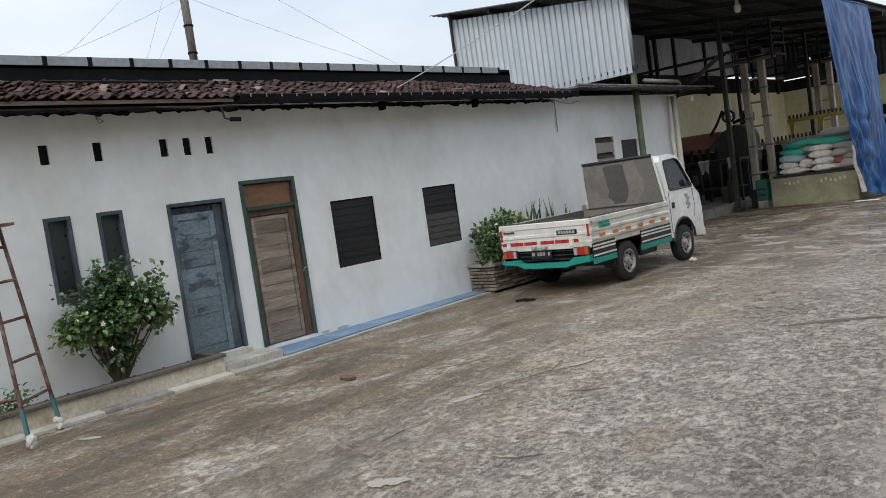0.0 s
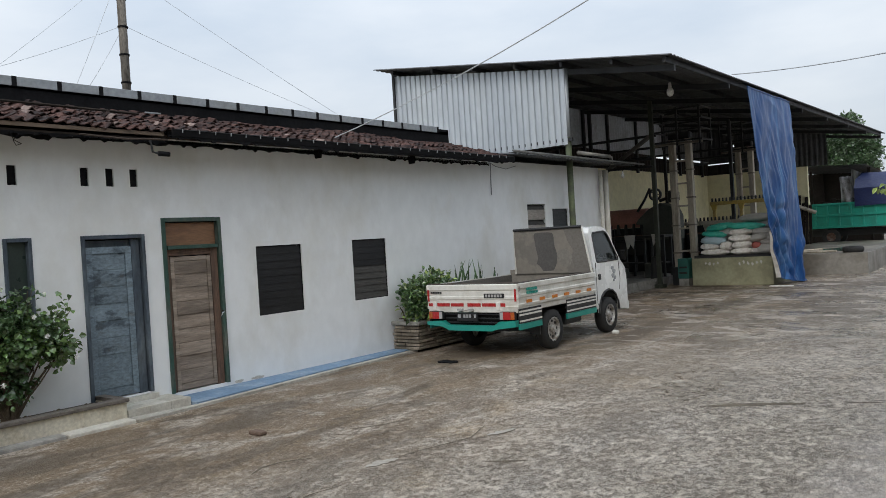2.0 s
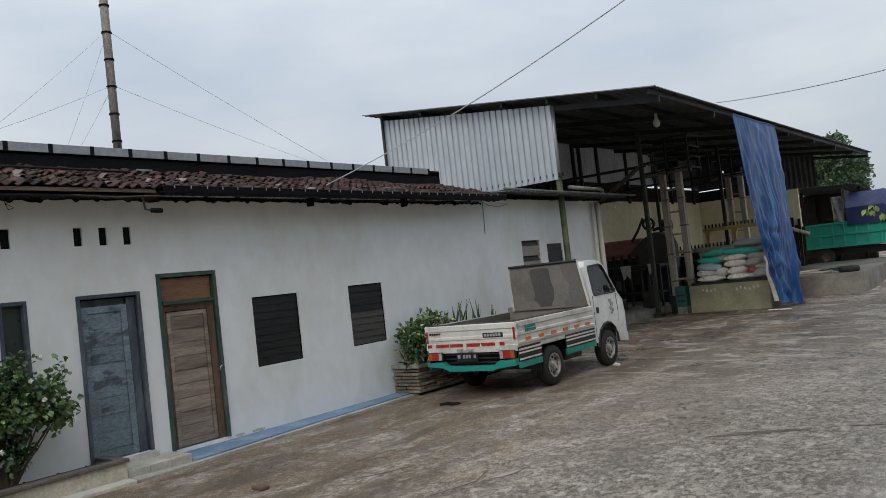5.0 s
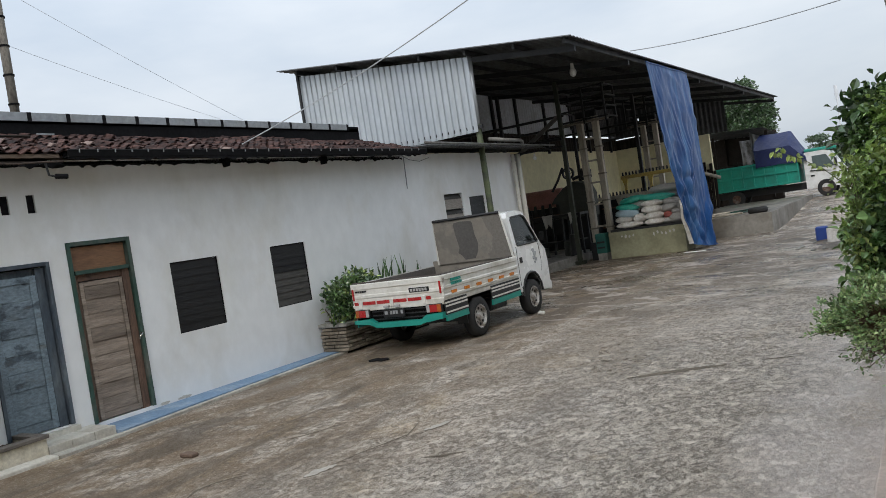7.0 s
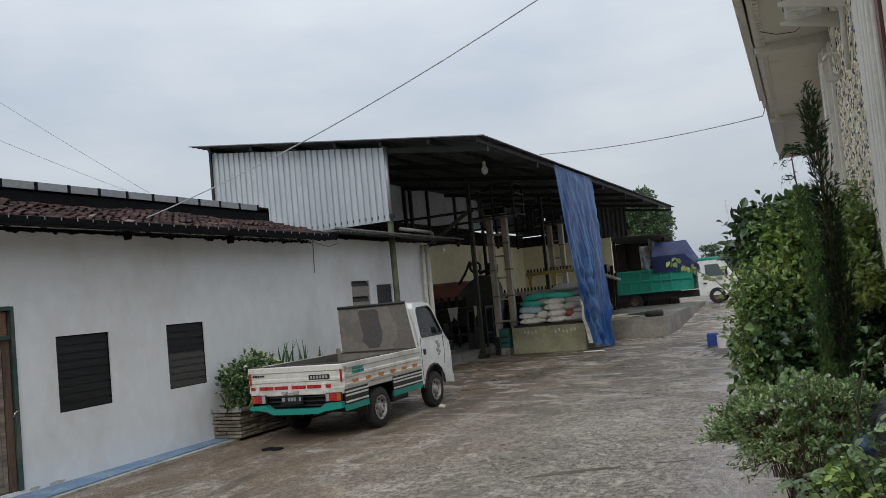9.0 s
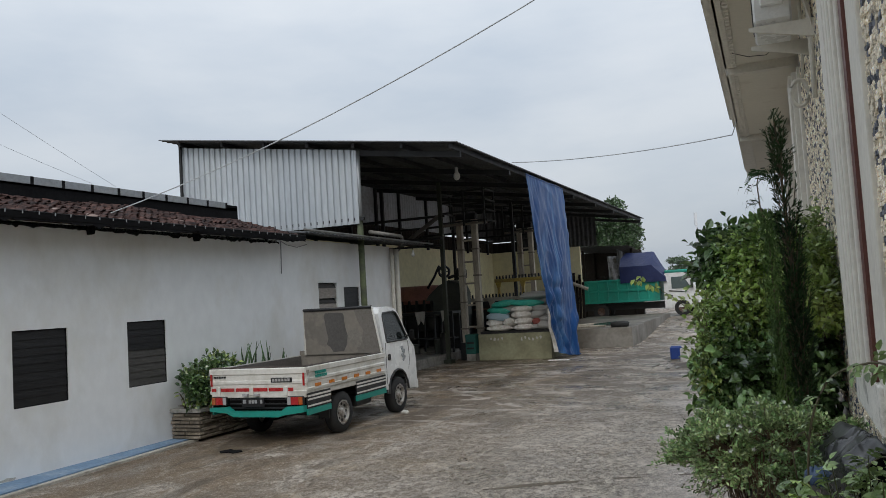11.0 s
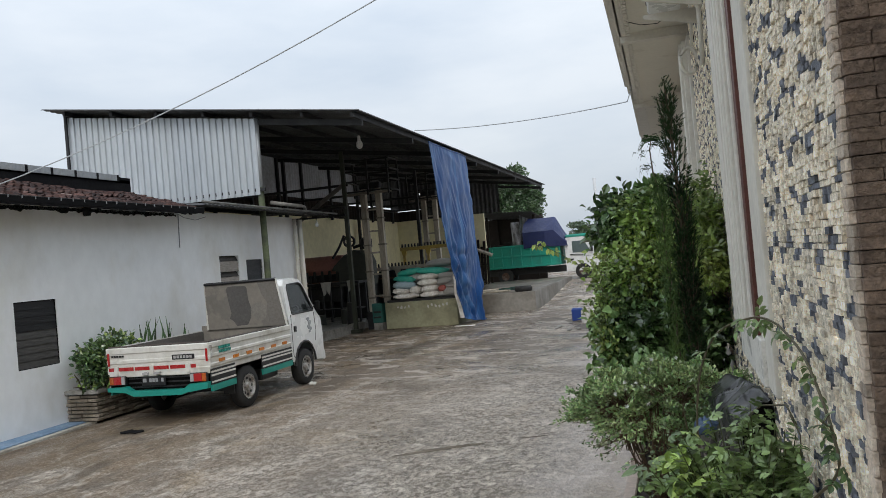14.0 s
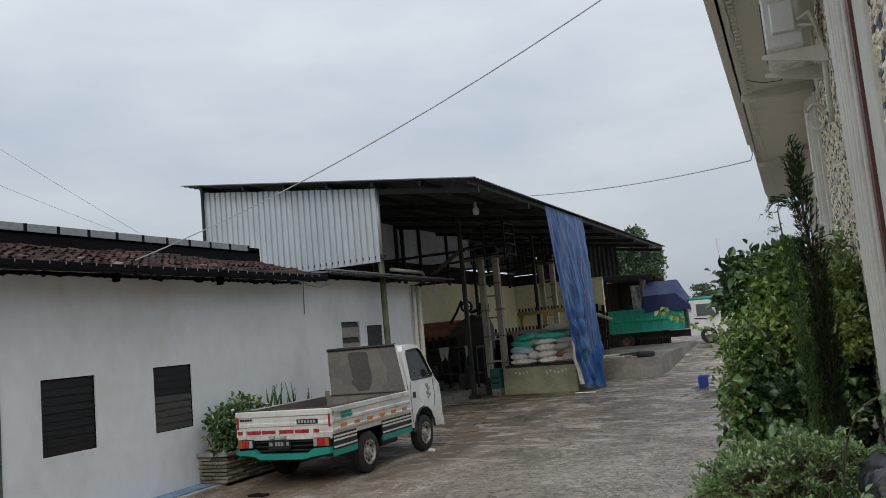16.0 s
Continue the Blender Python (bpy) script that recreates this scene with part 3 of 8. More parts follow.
for xa, xb, lo, hi in ((-15.0, -13.4, 5.13, None), (-13.4, -12.7, 4.5, 5.88), (-13.4, -12.7, 6.0, None), (-12.7, -8.9, 4.5, None)):
    bm = bmesh.new()
    corrugated(bm, xa, xb, 0.225, 0.03, lambda u, v, w: (u, 42.25 + w, lo + v * ((hi or roof_z(u, 42) - 0.10) - lo)), 0.0, 1.0)
    solid(part("rear_cladding", bm, M_ZINCOLD, shed), 0.004)
bm = bmesh.new()
corrugated(bm, 36.2, 42.3, 0.225, 0.03, lambda u, v, w: (-14.72 + w, u, v), 5.24, roof_z(-14.75) - 0.05)
solid(part("side_cladding", bm, M_ZINCOLD, shed, "dull cladding with a strip of daylight under it"), 0.004)
# low canopy and pipe where the house runs under the shed
canopy = root("low_canopy", (-9.5, 17.0, 3.6), "sagging dark sheet canopy with a pipe along the wall head", "canopy")
bm = bmesh.new()
corrugated(bm, 14.3, 20.4, 0.15, 0.025, lambda u, v, w: (v, u, 3.72 + 0.1 * (-9.0 - v) + w + 0.03 * noise.noise((u * 2, v, 3)) - 0.006 * (u - 14)), -9.12, -11.2)
solid(part("canopy_sheet", bm, M_ZINCOLD, canopy), 0.006)
bm = bmesh.new()
tube(bm, [(-9.08, 14.2, 3.78), (-9.10, 17.0, 3.76), (-9.1, 20.9, 3.74)], 0.025)
part("pipe", bm, mat("grey_pipe", (0.15, 0.15, 0.14), 0.6, var=0.4, second=(0.07, 0.07, 0.07)), canopy, smooth=True)
bm = bmesh.new()
tube(bm, [(-9.35, 17.6, 3.93), (-9.4, 19.4, 3.92), (-9.45, 19.6, 3.90), (-9.45, 19.65, 3.72)], 0.05, 8)
part("pipe", bm, M_CONC, canopy, "bent grey pipe end", smooth=True)
bm = bmesh.new()
tube(bm, [(-9.7, 19.42, 0.1), (-9.7, 19.42, 3.6)], 0.055)
part("downpipe", bm, M_OFFWHITE, canopy, "pale downpipe at the wall's corner", smooth=True)
bm = bmesh.new()
tube(bm, [(-9.72, 19.75, 0.1), (-9.72, 19.75, 3.6)], 0.075)
part("downpipe", bm, M_OFFWHITE, canopy, smooth=True)

# raised shed floor with its kerb
bm = bmesh.new()
box(bm, -14.75, -10.75, 19.55, 42.0, -0.02, 0.24)
thing("floor_shed", bm, M_CONC, "raised grey concrete floor of the shed", "floor", kind="structure")
bm = bmesh.new()
box(bm, -10.75, -10.55, 20.0, 25.8, -0.02, 0.29, bevel=0.02)
thing("kerb", bm, M_CONC, "chipped concrete kerb at the shed floor's edge", "kerb", kind="structure")

# ---- the house on the near side: split-stone wall at x = 0.49 ----
RX = 0.49
bm = bmesh.new()
box(bm, RX + 0.012, RX + 0.3, 2.39, 28.0, -0.05, 5.64)
box(bm, RX + 0.3, 3.2, 2.39, 2.6, -0.05, 5.6)
wall_east = thing("wall_east", bm, M_MORTAR, "tall house wall faced with cream and slate split stone", "wall", kind="structure")
bm = bmesh.new()
box(bm, RX + 0.3, 9.0, 27.8, 28.0, -0.05, 5.64)
box(bm, 3.2, 9.0, 2.4, 2.6, -0.05, 5.6)
box(bm, 9.0, 9.2, 2.4, 28.0, -0.05, 5.64)
thing("wall_east_rear", bm, M_OFFWHITE, "plain rear walls of the stone-faced house", "wall", kind="structure")
# unseen block, added to keep sky light off the white wall and brick corner
bm = bmesh.new()
box(bm, 1.05, 9.2, -18.0, 0.9, -0.05, 9.6)
thing("wall_south_east", bm, M_OFFWHITE, "plain unseen block added to shade the yard's south-east end", "wall", kind="structure")
# unseen walls behind the camera, added to dim light from the southern horizon
bm = bmesh.new()
box(bm, -14.0, 9.2, -18.4, -18.0, -0.05, 6.0)
box(bm, -14.0, -13.2, -18.0, -7.0, -0.05, 4.6)
thing("wall_south", bm, M_OFFWHITE, "plain unseen wall added to cut the low southern sky light", "wall", kind="structure")
eaves = root("house_eaves", (0.0, 10.0, 5.6), "deep cream painted eaves with a stepped cornice", "eaves")


def eave_x(y):
    return -0.55 - 0.0145 * (y - 11.4)


def eave_strip(name, inner, outer, y0, y1, z0, z1, material):
    bm = bmesh.new()
    prism(bm, [(inner, y0), (inner, y1), (eave_x(y1) - outer, y1), (eave_x(y0) - outer, y0)], 2, z0, z1)
    return part(name, bm, material, eaves)


eave_strip("soffit", RX + 0.3, 0.0, 2.34, 27.0, 5.60, 5.68, M_SOFFIT)
eave_strip("cornice_step", -0.3, 0.03, 2.32, 27.1, 5.68, 5.80, M_OFFWHITE)
eave_strip("cornice_step", -0.3, 0.09, 2.30, 20.0, 5.80, 5.92, M_OFFWHITE)
eave_strip("cornice_step", -0.3, 0.15, 2.28, 19.7, 5.92, 6.08, M_OFFWHITE)
for y in (13.5, 20.2, 27.0):
    eave_strip("soffit_beam", RX + 0.2, -0.02, y, y + 0.16, 5.46, 5.60, M_OFFWHITE)
dent = bmesh.new()
box(dent, -0.5, 0.5, -0.5, 0.5, -0.5, 0.5, bevel=0.12)
DENT = finish(dent, "dentil", M_OFFWHITE)
for k in range(118):
    y = 2.6 + k * 0.15
    o = new("dentil", DENT)
    o.parent = eaves
    o.matrix_basis = eaves.matrix_basis.inverted() @ Matrix.LocRotScale((eave_x(y) + 0.16, y, 5.575), None, (0.07, 0.10, 0.06))
eave_strip("edge_moulding", -0.42, -0.04, 2.34, 27.0, 5.565, 5.602, M_OFFWHITE)
boxed("roof_deck", (-0.5, 9.2, 2.25, 28.0, 6.08, 6.2), M_FLASH, eaves)

# ---- doors and windows of the white house ----
M_BLUEPAINT = mat("worn_blue_paint", (0.165, 0.215, 0.255), 0.75, var=0.5, scale=4, bump=0.6, second=(0.065, 0.088, 0.110), smix=(0.53, 0.59), stretch=(1, 0.7, 1.5), sscale=2.4, stain=0.85, rand=0.18)
M_FRAMEBLUE = mat("blue_grey_frame", (0.052, 0.070, 0.092), 0.7, var=0.4, scale=5, second=(0.105, 0.130, 0.150), stain=0.4, stretch=(1, 1, 0.35))
M_POSTWOOD = mat("dark_reddish_wood", (0.135, 0.080, 0.055), 0.85, var=0.5, scale=5, bump=0.7, stretch=(1, 2.0, 0.3), second=(0.07, 0.045, 0.034), stain=0.4)
M_FRAMEGREEN = mat("dark_green_frame", (0.030, 0.075, 0.058), 0.7, var=0.4, scale=5, second=(0.10, 0.10, 0.085), smix=(0.5, 0.7), stretch=(1, 1, 0.4))
M_OLDWOOD = mat("grey_weathered_wood", (0.285, 0.232, 0.188), 0.85, var=0.55, scale=4, bump=0.9, stretch=(1, 0.3, 2.6), second=(0.15, 0.115, 0.09), bscale=18, rand=0.22, stain=0.8, sscale=3)
M_REDWOOD = mat("stained_wood", (0.235, 0.125, 0.065), 0.7, var=0.4, scale=4, stretch=(1, 0.4, 2.5), second=(0.15, 0.075, 0.042))
M_LOUVRE = mat("dark_louvre", (0.015, 0.015, 0.016), 0.42, var=0.6, scale=5, stretch=(1, 0.2, 1.5), spec=0.3)
M_LOUVREPALE = mat("pale_dusty_louvre", (0.30, 0.27, 0.24), 0.6, var=0.4, scale=6, stretch=(1, 0.2, 1))
# lighter slats: the sky's sheen on dark louvres put into the colour
M_LOUVREGREY = mat("sheen_grey_louvre", (0.070, 0.067, 0.063), 0.6, var=0.4, scale=6, stretch=(1, 0.2, 1), spec=0.25)
M_CHROME = mat("chrome", (0.6, 0.6, 0.6), 0.25, 1.0, var=0.1, bump=0)


def framed(name, label, y0, y1, z0, z1, width, material, proud=0.012, depth=0.12, sill=True):
    """An empty with a four-piece frame set in an opening of the house wall."""
    ob = root(name, (FX, (y0 + y1) / 2, z0), label, name.split("_")[0], kind="structure")
    xa, xb = FX - depth, FX + proud
    boxed("jamb", (xa, xb, y0 - 0.002, y0 + width, z0, z1), material, ob, bevel=0.004)
    boxed("jamb", (xa, xb, y1 - width, y1 + 0.002, z0, z1), material, ob, bevel=0.004)
    boxed("head", (xa, xb + 0.003, y0 + width, y1 - width, z1 - width, z1 + 0.002), material, ob, bevel=0.004)
    if sill:
        boxed("sill", (xa, xb + 0.003, y0 + width, y1 - width, z0 - 0.002, z0 + width), material, ob, bevel=0.004)
    return ob


def door_leaf(ob, y0, y1, z0, z1, x, planks, material, stile=0.085):
    """A framed leaf with horizontal planks let into it."""
    leaf = boxed("door_leaf", (x - 0.03, x - 0.012, y0, y1, z0, z1), material, ob, "boarded door leaf")
    for a, b, c, d in ((y0, y0 + stile, z0, z1), (y1 - stile, y1, z0, z1), (y0 + stile, y1 - stile, z0, z0 + stile * 1.3), (y0 + stile, y1 - stile, z1 - stile, z1)):
        boxed("stile", (x - 0.012, x + 0.012, a, b, c, d), material, leaf, bevel=0.003)
    zz = [z0 + stile * 1.3 + (z1 - stile - z0 - stile * 1.3) * k / planks for k in range(planks + 1)]
    for k in range(planks):
        dx = -0.002 + 0.005 * math.sin(k * 4.1)
        boxed("plank", (x - 0.011, x + dx, y0 + stile + 0.004, y1 - stile - 0.004, zz[k] + 0.007, zz[k + 1] - 0.007), material, leaf, bevel=0.004)
    return leaf


blue = framed("door_1", "closed blue-painted boarded door, paint flaking, in a blue-grey frame", 5.10, 5.98, 0.2, 2.32, 0.048, M_FRAMEBLUE, proud=0.02, sill=False)
door_leaf(blue, 5.17, 5.80, 0.215, 2.17, FX - 0.05, 8, M_BLUEPAINT)
boxed("stop_board", (FX - 0.08, FX - 0.03, 5.80, 5.915, 0.2, 2.255), M_FRAMEBLUE, blue)
boxed("stop_board", (FX - 0.11, FX - 0.09, 5.165, 5.80, 2.17, 2.255), M_FRAMEBLUE, blue, "shaded board above the leaf")
wood = framed("door_2", "closed unpainted grey wooden door in a green frame with a boarded transom", 6.25, 7.22, 0.10, 2.53, 0.055, M_FRAMEGREEN, proud=0.02, sill=False)
boxed("transom_bar", (FX - 0.1, FX + 0.018, 6.32, 7.15, 2.09, 2.145), M_FRAMEGREEN, wood, bevel=0.004)
boxed("transom_panel", (FX - 0.08, FX - 0.05, 6.32, 7.15, 2.145, 2.46), M_REDWOOD, wood, "plain stained transom board")
boxed("inner_post", (FX - 0.10, FX - 0.02, 7.04, 7.15, 0.10, 2.09), M_POSTWOOD, wood, "bare reddish wooden post")
boxed("inner_head", (FX - 0.10, FX - 0.035, 6.32, 7.04, 2.00, 2.09), M_POSTWOOD, wood, "split reddish wooden head")
boxed("inner_post", (FX - 0.10, FX - 0.028, 6.32, 6.365, 0.10, 2.0), M_POSTWOOD, wood)
door_leaf(wood, 6.37, 7.03, 0.12, 1.985, FX - 0.035, 9, M_OLDWOOD, stile=0.06)
bm = bmesh.new()
tube(bm, [(FX + 0.01, 7.165, 1.16), (FX + 0.05, 7.165, 1.15), (FX + 0.055, 7.13, 1.13), (FX + 0.05, 7.10, 1.08)], 0.011)
part("door_handle", bm, M_CHROME, wood, "bright metal door handle", smooth=True)

for k, (y0, y1) in enumerate(((3.52, 3.84), (4.16, 4.49))):
    ob = framed(f"window_{k + 1}", "tall narrow window with a blue-grey frame and dark screen", y0, y1, 1.29, 2.32, 0.045, M_FRAMEBLUE)
    boxed("pane", (FX - 0.07, FX - 0.06, y0 + 0.045, y1 - 0.045, 1.335, 2.275), mat("dark_screen", (0.03, 0.045, 0.04), 0.35, var=0.2), ob)
bm = bmesh.new()
for k, (y0, y1, z0, z1, low) in enumerate(((7.85, 8.78, 1.0, 2.07, 0), (9.95, 10.83, 1.03, 2.09, 5), (15.78, 16.63, 1.6, 2.71, 11), (16.93, 17.72, 1.6, 2.60, 0))):
    # the first two frames are black: the reveal's shade put into their colour
    ob = framed(f"window_{k + 3}", "louvred window of dark slats in a thin white frame", y0, y1, z0, z1, 0.014, M_GUTTER if k < 2 else M_WHITE, proud=-0.022 if k < 2 else 0.002, depth=0.05)
    n = 9
    h = (z1 - z0 - 0.03) / n
    for i in range(n):
        bmv = bmesh.new()
        zc = z0 + 0.015 + h * (i + 0.5)
        tilt = 0.014 if not (k == 2 and i % 3 == 2) else 0.07
        prism(bmv, [(FX - 0.06 + 0.03, zc - h * 0.52), (FX - 0.06 + 0.036, zc - h * 0.52), (FX - 0.054 - tilt + 0.03, zc + h * 0.50), (FX - 0.06 - tilt + 0.03, zc + h * 0.50)], 1, y0 + 0.016, y1 - 0.016)
        part("louvre_slat", bmv, M_LOUVREPALE if k == 2 and i % 3 != 2 else M_LOUVREGREY if i < low else M_LOUVRE, ob)
    # a black sheet stands in for the room's shade behind the slats
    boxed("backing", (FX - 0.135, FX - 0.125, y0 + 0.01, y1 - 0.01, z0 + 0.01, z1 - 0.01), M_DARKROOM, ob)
bm.free()

# ---- plinth, step, planter along the white house ----
M_BLUEFLOOR = mat("blue_painted_floor", (0.17, 0.27, 0.40), 0.7, var=0.3, scale=3, second=(0.27, 0.34, 0.42), smix=(0.5, 0.7), stain=0.35)
M_TILEWHITE = mat("pale_floor_tile", (0.60, 0.58, 0.52), 0.5, var=0.25, scale=4, second=(0.44, 0.41, 0.35), stain=0.3)
M_PLANTER = mat("yellowed_render", (0.60, 0.555, 0.455), 0.9, var=0.3, scale=4, bump=0.6, second=(0.40, 0.345, 0.25), stain=0.75)
M_RIMDARK = mat("dark_weathered_concrete", (0.15, 0.132, 0.115), 0.9, var=0.4, scale=5, bump=0.6, second=(0.09, 0.08, 0.07), stain=0.4)
M_SOIL = mat("dark_soil", (0.035, 0.025, 0.018), 0.95, var=0.5, scale=10, bump=1.0, dist=0.03)
bm = bmesh.new()
prism(bm, [(FX, 6.2), (-9.14, 6.2), (-9.33, 8.6), (-9.55, 12.8), (FX, 12.8)], 2, -0.02, 0.05)
thing("blue_strip", bm, M_BLUEFLOOR, "faded blue painted concrete strip along the wall's foot", "plinth", kind="structure")
bm = bmesh.new()
prism(bm, [(-9.25, 5.25), (-8.98, 5.25), (-9.02, 6.2), (-9.21, 8.6), (-9.40, 13.0), (-9.54, 12.8), (-9.32, 8.6), (-9.12, 6.2)], 2, -0.02, 0.035)
thing("pavement", bm, mat("pale_apron_concrete", (0.46, 0.44, 0.39), 0.85, var=0.35, scale=4, bump=0.5, second=(0.30, 0.28, 0.235), stain=0.4), "narrow grey concrete apron beside the blue strip", "pavement", kind="structure")
step = root("doorstep", (-9.5, 5.7, 0.0), "low doorstep of pale worn floor tiles", "step")
for k in range(3):
    boxed("tile", (FX, -9.27, 5.28 + k * 0.305, 5.58 + k * 0.305, 0.0, 0.12), M_TILEWHITE, step, bevel=0.006)
boxed("riser", (FX, -9.70, 5.10, 6.0, 0.115, 0.185), M_TILEWHITE, step, bevel=0.006)
planter = root("planter_bed", (-9.5, 1.0, 0.0), "long low planter of yellowed render with a grey rim", "planter")
boxed("front_wall", (-9.33, -9.24, -4.0, 5.26, 0.0, 0.24), M_PLANTER, planter, bevel=0.01)
boxed("rim", (-9.35, -9.20, -4.0, 5.275, 0.24, 0.285), M_RIMDARK, planter, "dark weathered concrete rim", bevel=0.008)
boxed("end_wall", (FX, -9.33, 5.16, 5.26, 0.0, 0.24), M_PLANTER, planter)
boxed("end_rim", (FX, -9.35, 5.15, 5.275, 0.24, 0.285), M_RIMDARK, planter)
rk = random.Random(52)
for k in range(11):
    y = -4.0 + 0.84 * k
    boxed("footing_slab", (-9.24, -9.02 + rk.uniform(-0.03, 0.03), y + 0.01, y + 0.835, -0.02, 0.05 + rk.uniform(-0.012, 0.008)), M_TILEWHITE if k % 3 else M_CONC, planter, "chipped pale paving slab", bevel=0.012)
boxed("soil", (FX, -9.33, -4.0, 5.16, 0.0, 0.21), M_SOIL, planter)

# ---- leaves and plants ----
def leaf_mat(name, a, b, rough=0.34, spec=1.0):
    m = mat(name, a, rough, var=0.3, scale=3, bump=0, second=b, smix=(0.42, 0.6), rand=0.5, sscale=1.4, spec=spec)
    n, l = m.node_tree.nodes, m.node_tree.links
    p = n["Principled BSDF"]
    thin = n.new("ShaderNodeBsdfTranslucent")
    l.new(p.inputs["Base Color"].links[0].from_socket, thin.inputs["Color"])
    both = n.new("ShaderNodeMixShader")
    both.inputs[0].default_value = 0.09
    l.new(p.outputs[0], both.inputs[1])
    l.new(thin.outputs[0], both.inputs[2])
    l.new(both.outputs[0], n["Material Output"].inputs["Surface"])
    return m


M_LEAF = leaf_mat("green_leaf", (0.165, 0.265, 0.085), (0.070, 0.135, 0.042), 0.27)
M_LEAFLIGHT = leaf_mat("yellow_green_leaf", (0.37, 0.455, 0.125), (0.15, 0.24, 0.06))
M_LEAFDARK = leaf_mat("dark_leaf", (0.085, 0.150, 0.062), (0.040, 0.082, 0.034), 0.26)
M_LEAFGREY = leaf_mat("small_variegated_leaf", (0.46, 0.55, 0.26), (0.15, 0.24, 0.085), 0.32, 0.8)
M_LEAFFAR = leaf_mat("dull_leaf", (0.100, 0.155, 0.075), (0.062, 0.110, 0.055), 0.4)
M_CYPRESS = leaf_mat("cypress_needles", (0.042, 0.088, 0.030), (0.016, 0.036, 0.015), 0.7, 0.2)
M_BROADLEAF = leaf_mat("broad_green_leaf", (0.30, 0.47, 0.18), (0.11, 0.21, 0.075), 0.36, 0.9)
M_BUSHLEAF = leaf_mat("fresh_green_leaf", (0.38, 0.52, 0.13), (0.17, 0.29, 0.075), 0.32, 0.9)
M_BARK = mat("grey_bark", (0.10, 0.075, 0.05), 0.9, var=0.4, scale=12, bump=0.7)
M_STEM = mat("green_stem", (0.09, 0.105, 0.04), 0.8, var=0.3, scale=12)
M_FLOWER = mat("white_petal", (0.75, 0.75, 0.72), 0.6, var=0.1)


def add_leaf(bm, at, out, size, ratio=0.55, fold=0.18, rng=random, face=None):
    """One folded pointed leaf of six triangles."""
    out = out.normalized()
    side = out.cross(face if face else Vector((rng.gauss(0, 1), rng.gauss(0, 1), rng.gauss(0, 1)))).normalized()
    up = side.cross(out)
    w = size * ratio * 0.5
    a = bm.verts.new(at)
    t = bm.verts.new(at + out * size - up * size * 0.12)
    m1 = bm.verts.new(at + out * size * 0.38)
    l1 = bm.verts.new(at + out * size * 0.38 + side * w + up * size * fold)
    r1 = bm.verts.new(at + out * size * 0.38 - side * w + up * size * fold)
    m2 = bm.verts.new(at + out * size * 0.72 - up * size * 0.03)
    l2 = bm.verts.new(at + out * size * 0.72 + side * w * 0.72 + up * size * fold * 0.6)
    r2 = bm.verts.new(at + out * size * 0.72 - side * w * 0.72 + up * size * fold * 0.6)
    for f in ((a, l1, m1), (a, m1, r1), (m1, l1, l2, m2), (m1, m2, r2, r1), (m2, l2, t), (m2, t, r2)):
        bm.faces.new(f)


def bush(name, label, category, base, blobs, n_stems, leaves, size, mats, seed, stem_r=0.012, ratio=0.55, clump=5, spread=0.08, group="", droop=0.0):
    """A plant: stems from its base into rounded masses, and leaves in small clumps near the masses' skins."""
    rng = random.Random(seed)
    ob = root(name, base, label, category, group)
    base = Vector(base)
    total = sum(b[3] * b[4] * b[5] for b in blobs)
    bm_s = bmesh.new()
    bms = [bmesh.new() for _ in mats]
    tips = []
    for (cx, cy, cz, rx, ry, rz) in blobs:
        c = Vector((cx, cy, cz))
        for _ in range(max(2, int(n_stems * rx * ry * rz / total))):
            d = Vector((rng.gauss(0, 1), rng.gauss(0, 1), rng.gauss(0, 1))).normalized()
            tip = c + Vector((d.x * rx, d.y * ry, d.z * rz)) * rng.uniform(0.45, 0.95)
            s = base + Vector((rng.uniform(-0.06, 0.06), rng.uniform(-0.06, 0.06), 0))
            mid = s.lerp(c, 0.55) + Vector((rng.uniform(-1, 1), rng.uniform(-1, 1), 0)) * rx * 0.2
            tube(bm_s, [s, mid, mid.lerp(tip, 0.55) + Vector((0, 0, 0.03)), tip], stem_r, 5, stem_r * 0.25)
            tips.append(tip)
        count = int(leaves * rx * ry * rz / total / clump)
        for _ in range(count):
            d = Vector((rng.gauss(0, 1), rng.gauss(0, 1), rng.gauss(0, 1))).normalized()
            r = rng.random() ** 0.30
            lump = 0.80 + 0.42 * noise.noise((d.x * 2.2 + cx * 3, d.y * 2.2 + cy * 3, d.z * 2.2 + seed))
            p = c + Vector((d.x * rx, d.y * ry, d.z * rz)) * r * lump
            if p.z < base.z + 0.02:
                continue
            k = 0 if len(mats) == 1 else min(len(mats) - 1, int(max(0.0, 0.5 + 0.9 * noise.noise((p.x * 2.6, p.y * 2.6, p.z * 2.6 + seed)) + rng.uniform(-0.25, 0.25)) * len(mats)))
            for _ in range(clump):
                q = p + Vector((rng.gauss(0, spread), rng.gauss(0, spread), rng.gauss(0, spread)))
                out = d * 0.7 + Vector((rng.gauss(0, 0.6), rng.gauss(0, 0.6), rng.gauss(0.1, 0.5) - droop))
                add_leaf(bms[k], q, out, size * rng.uniform(0.6, 1.25), ratio, rng=rng, face=d * 0.4 + Vector((rng.gauss(0, 0.6), rng.gauss(-0.1, 0.6), rng.gauss(0.9, 0.5))))
    tagged(part("twig_wood", bm_s, M_BARK, ob), kind="stuff")
    for bmx, m in zip(bms, mats):
        f = part("foliage", bmx, m, ob)
        f["kind"] = "stuff"
    return ob


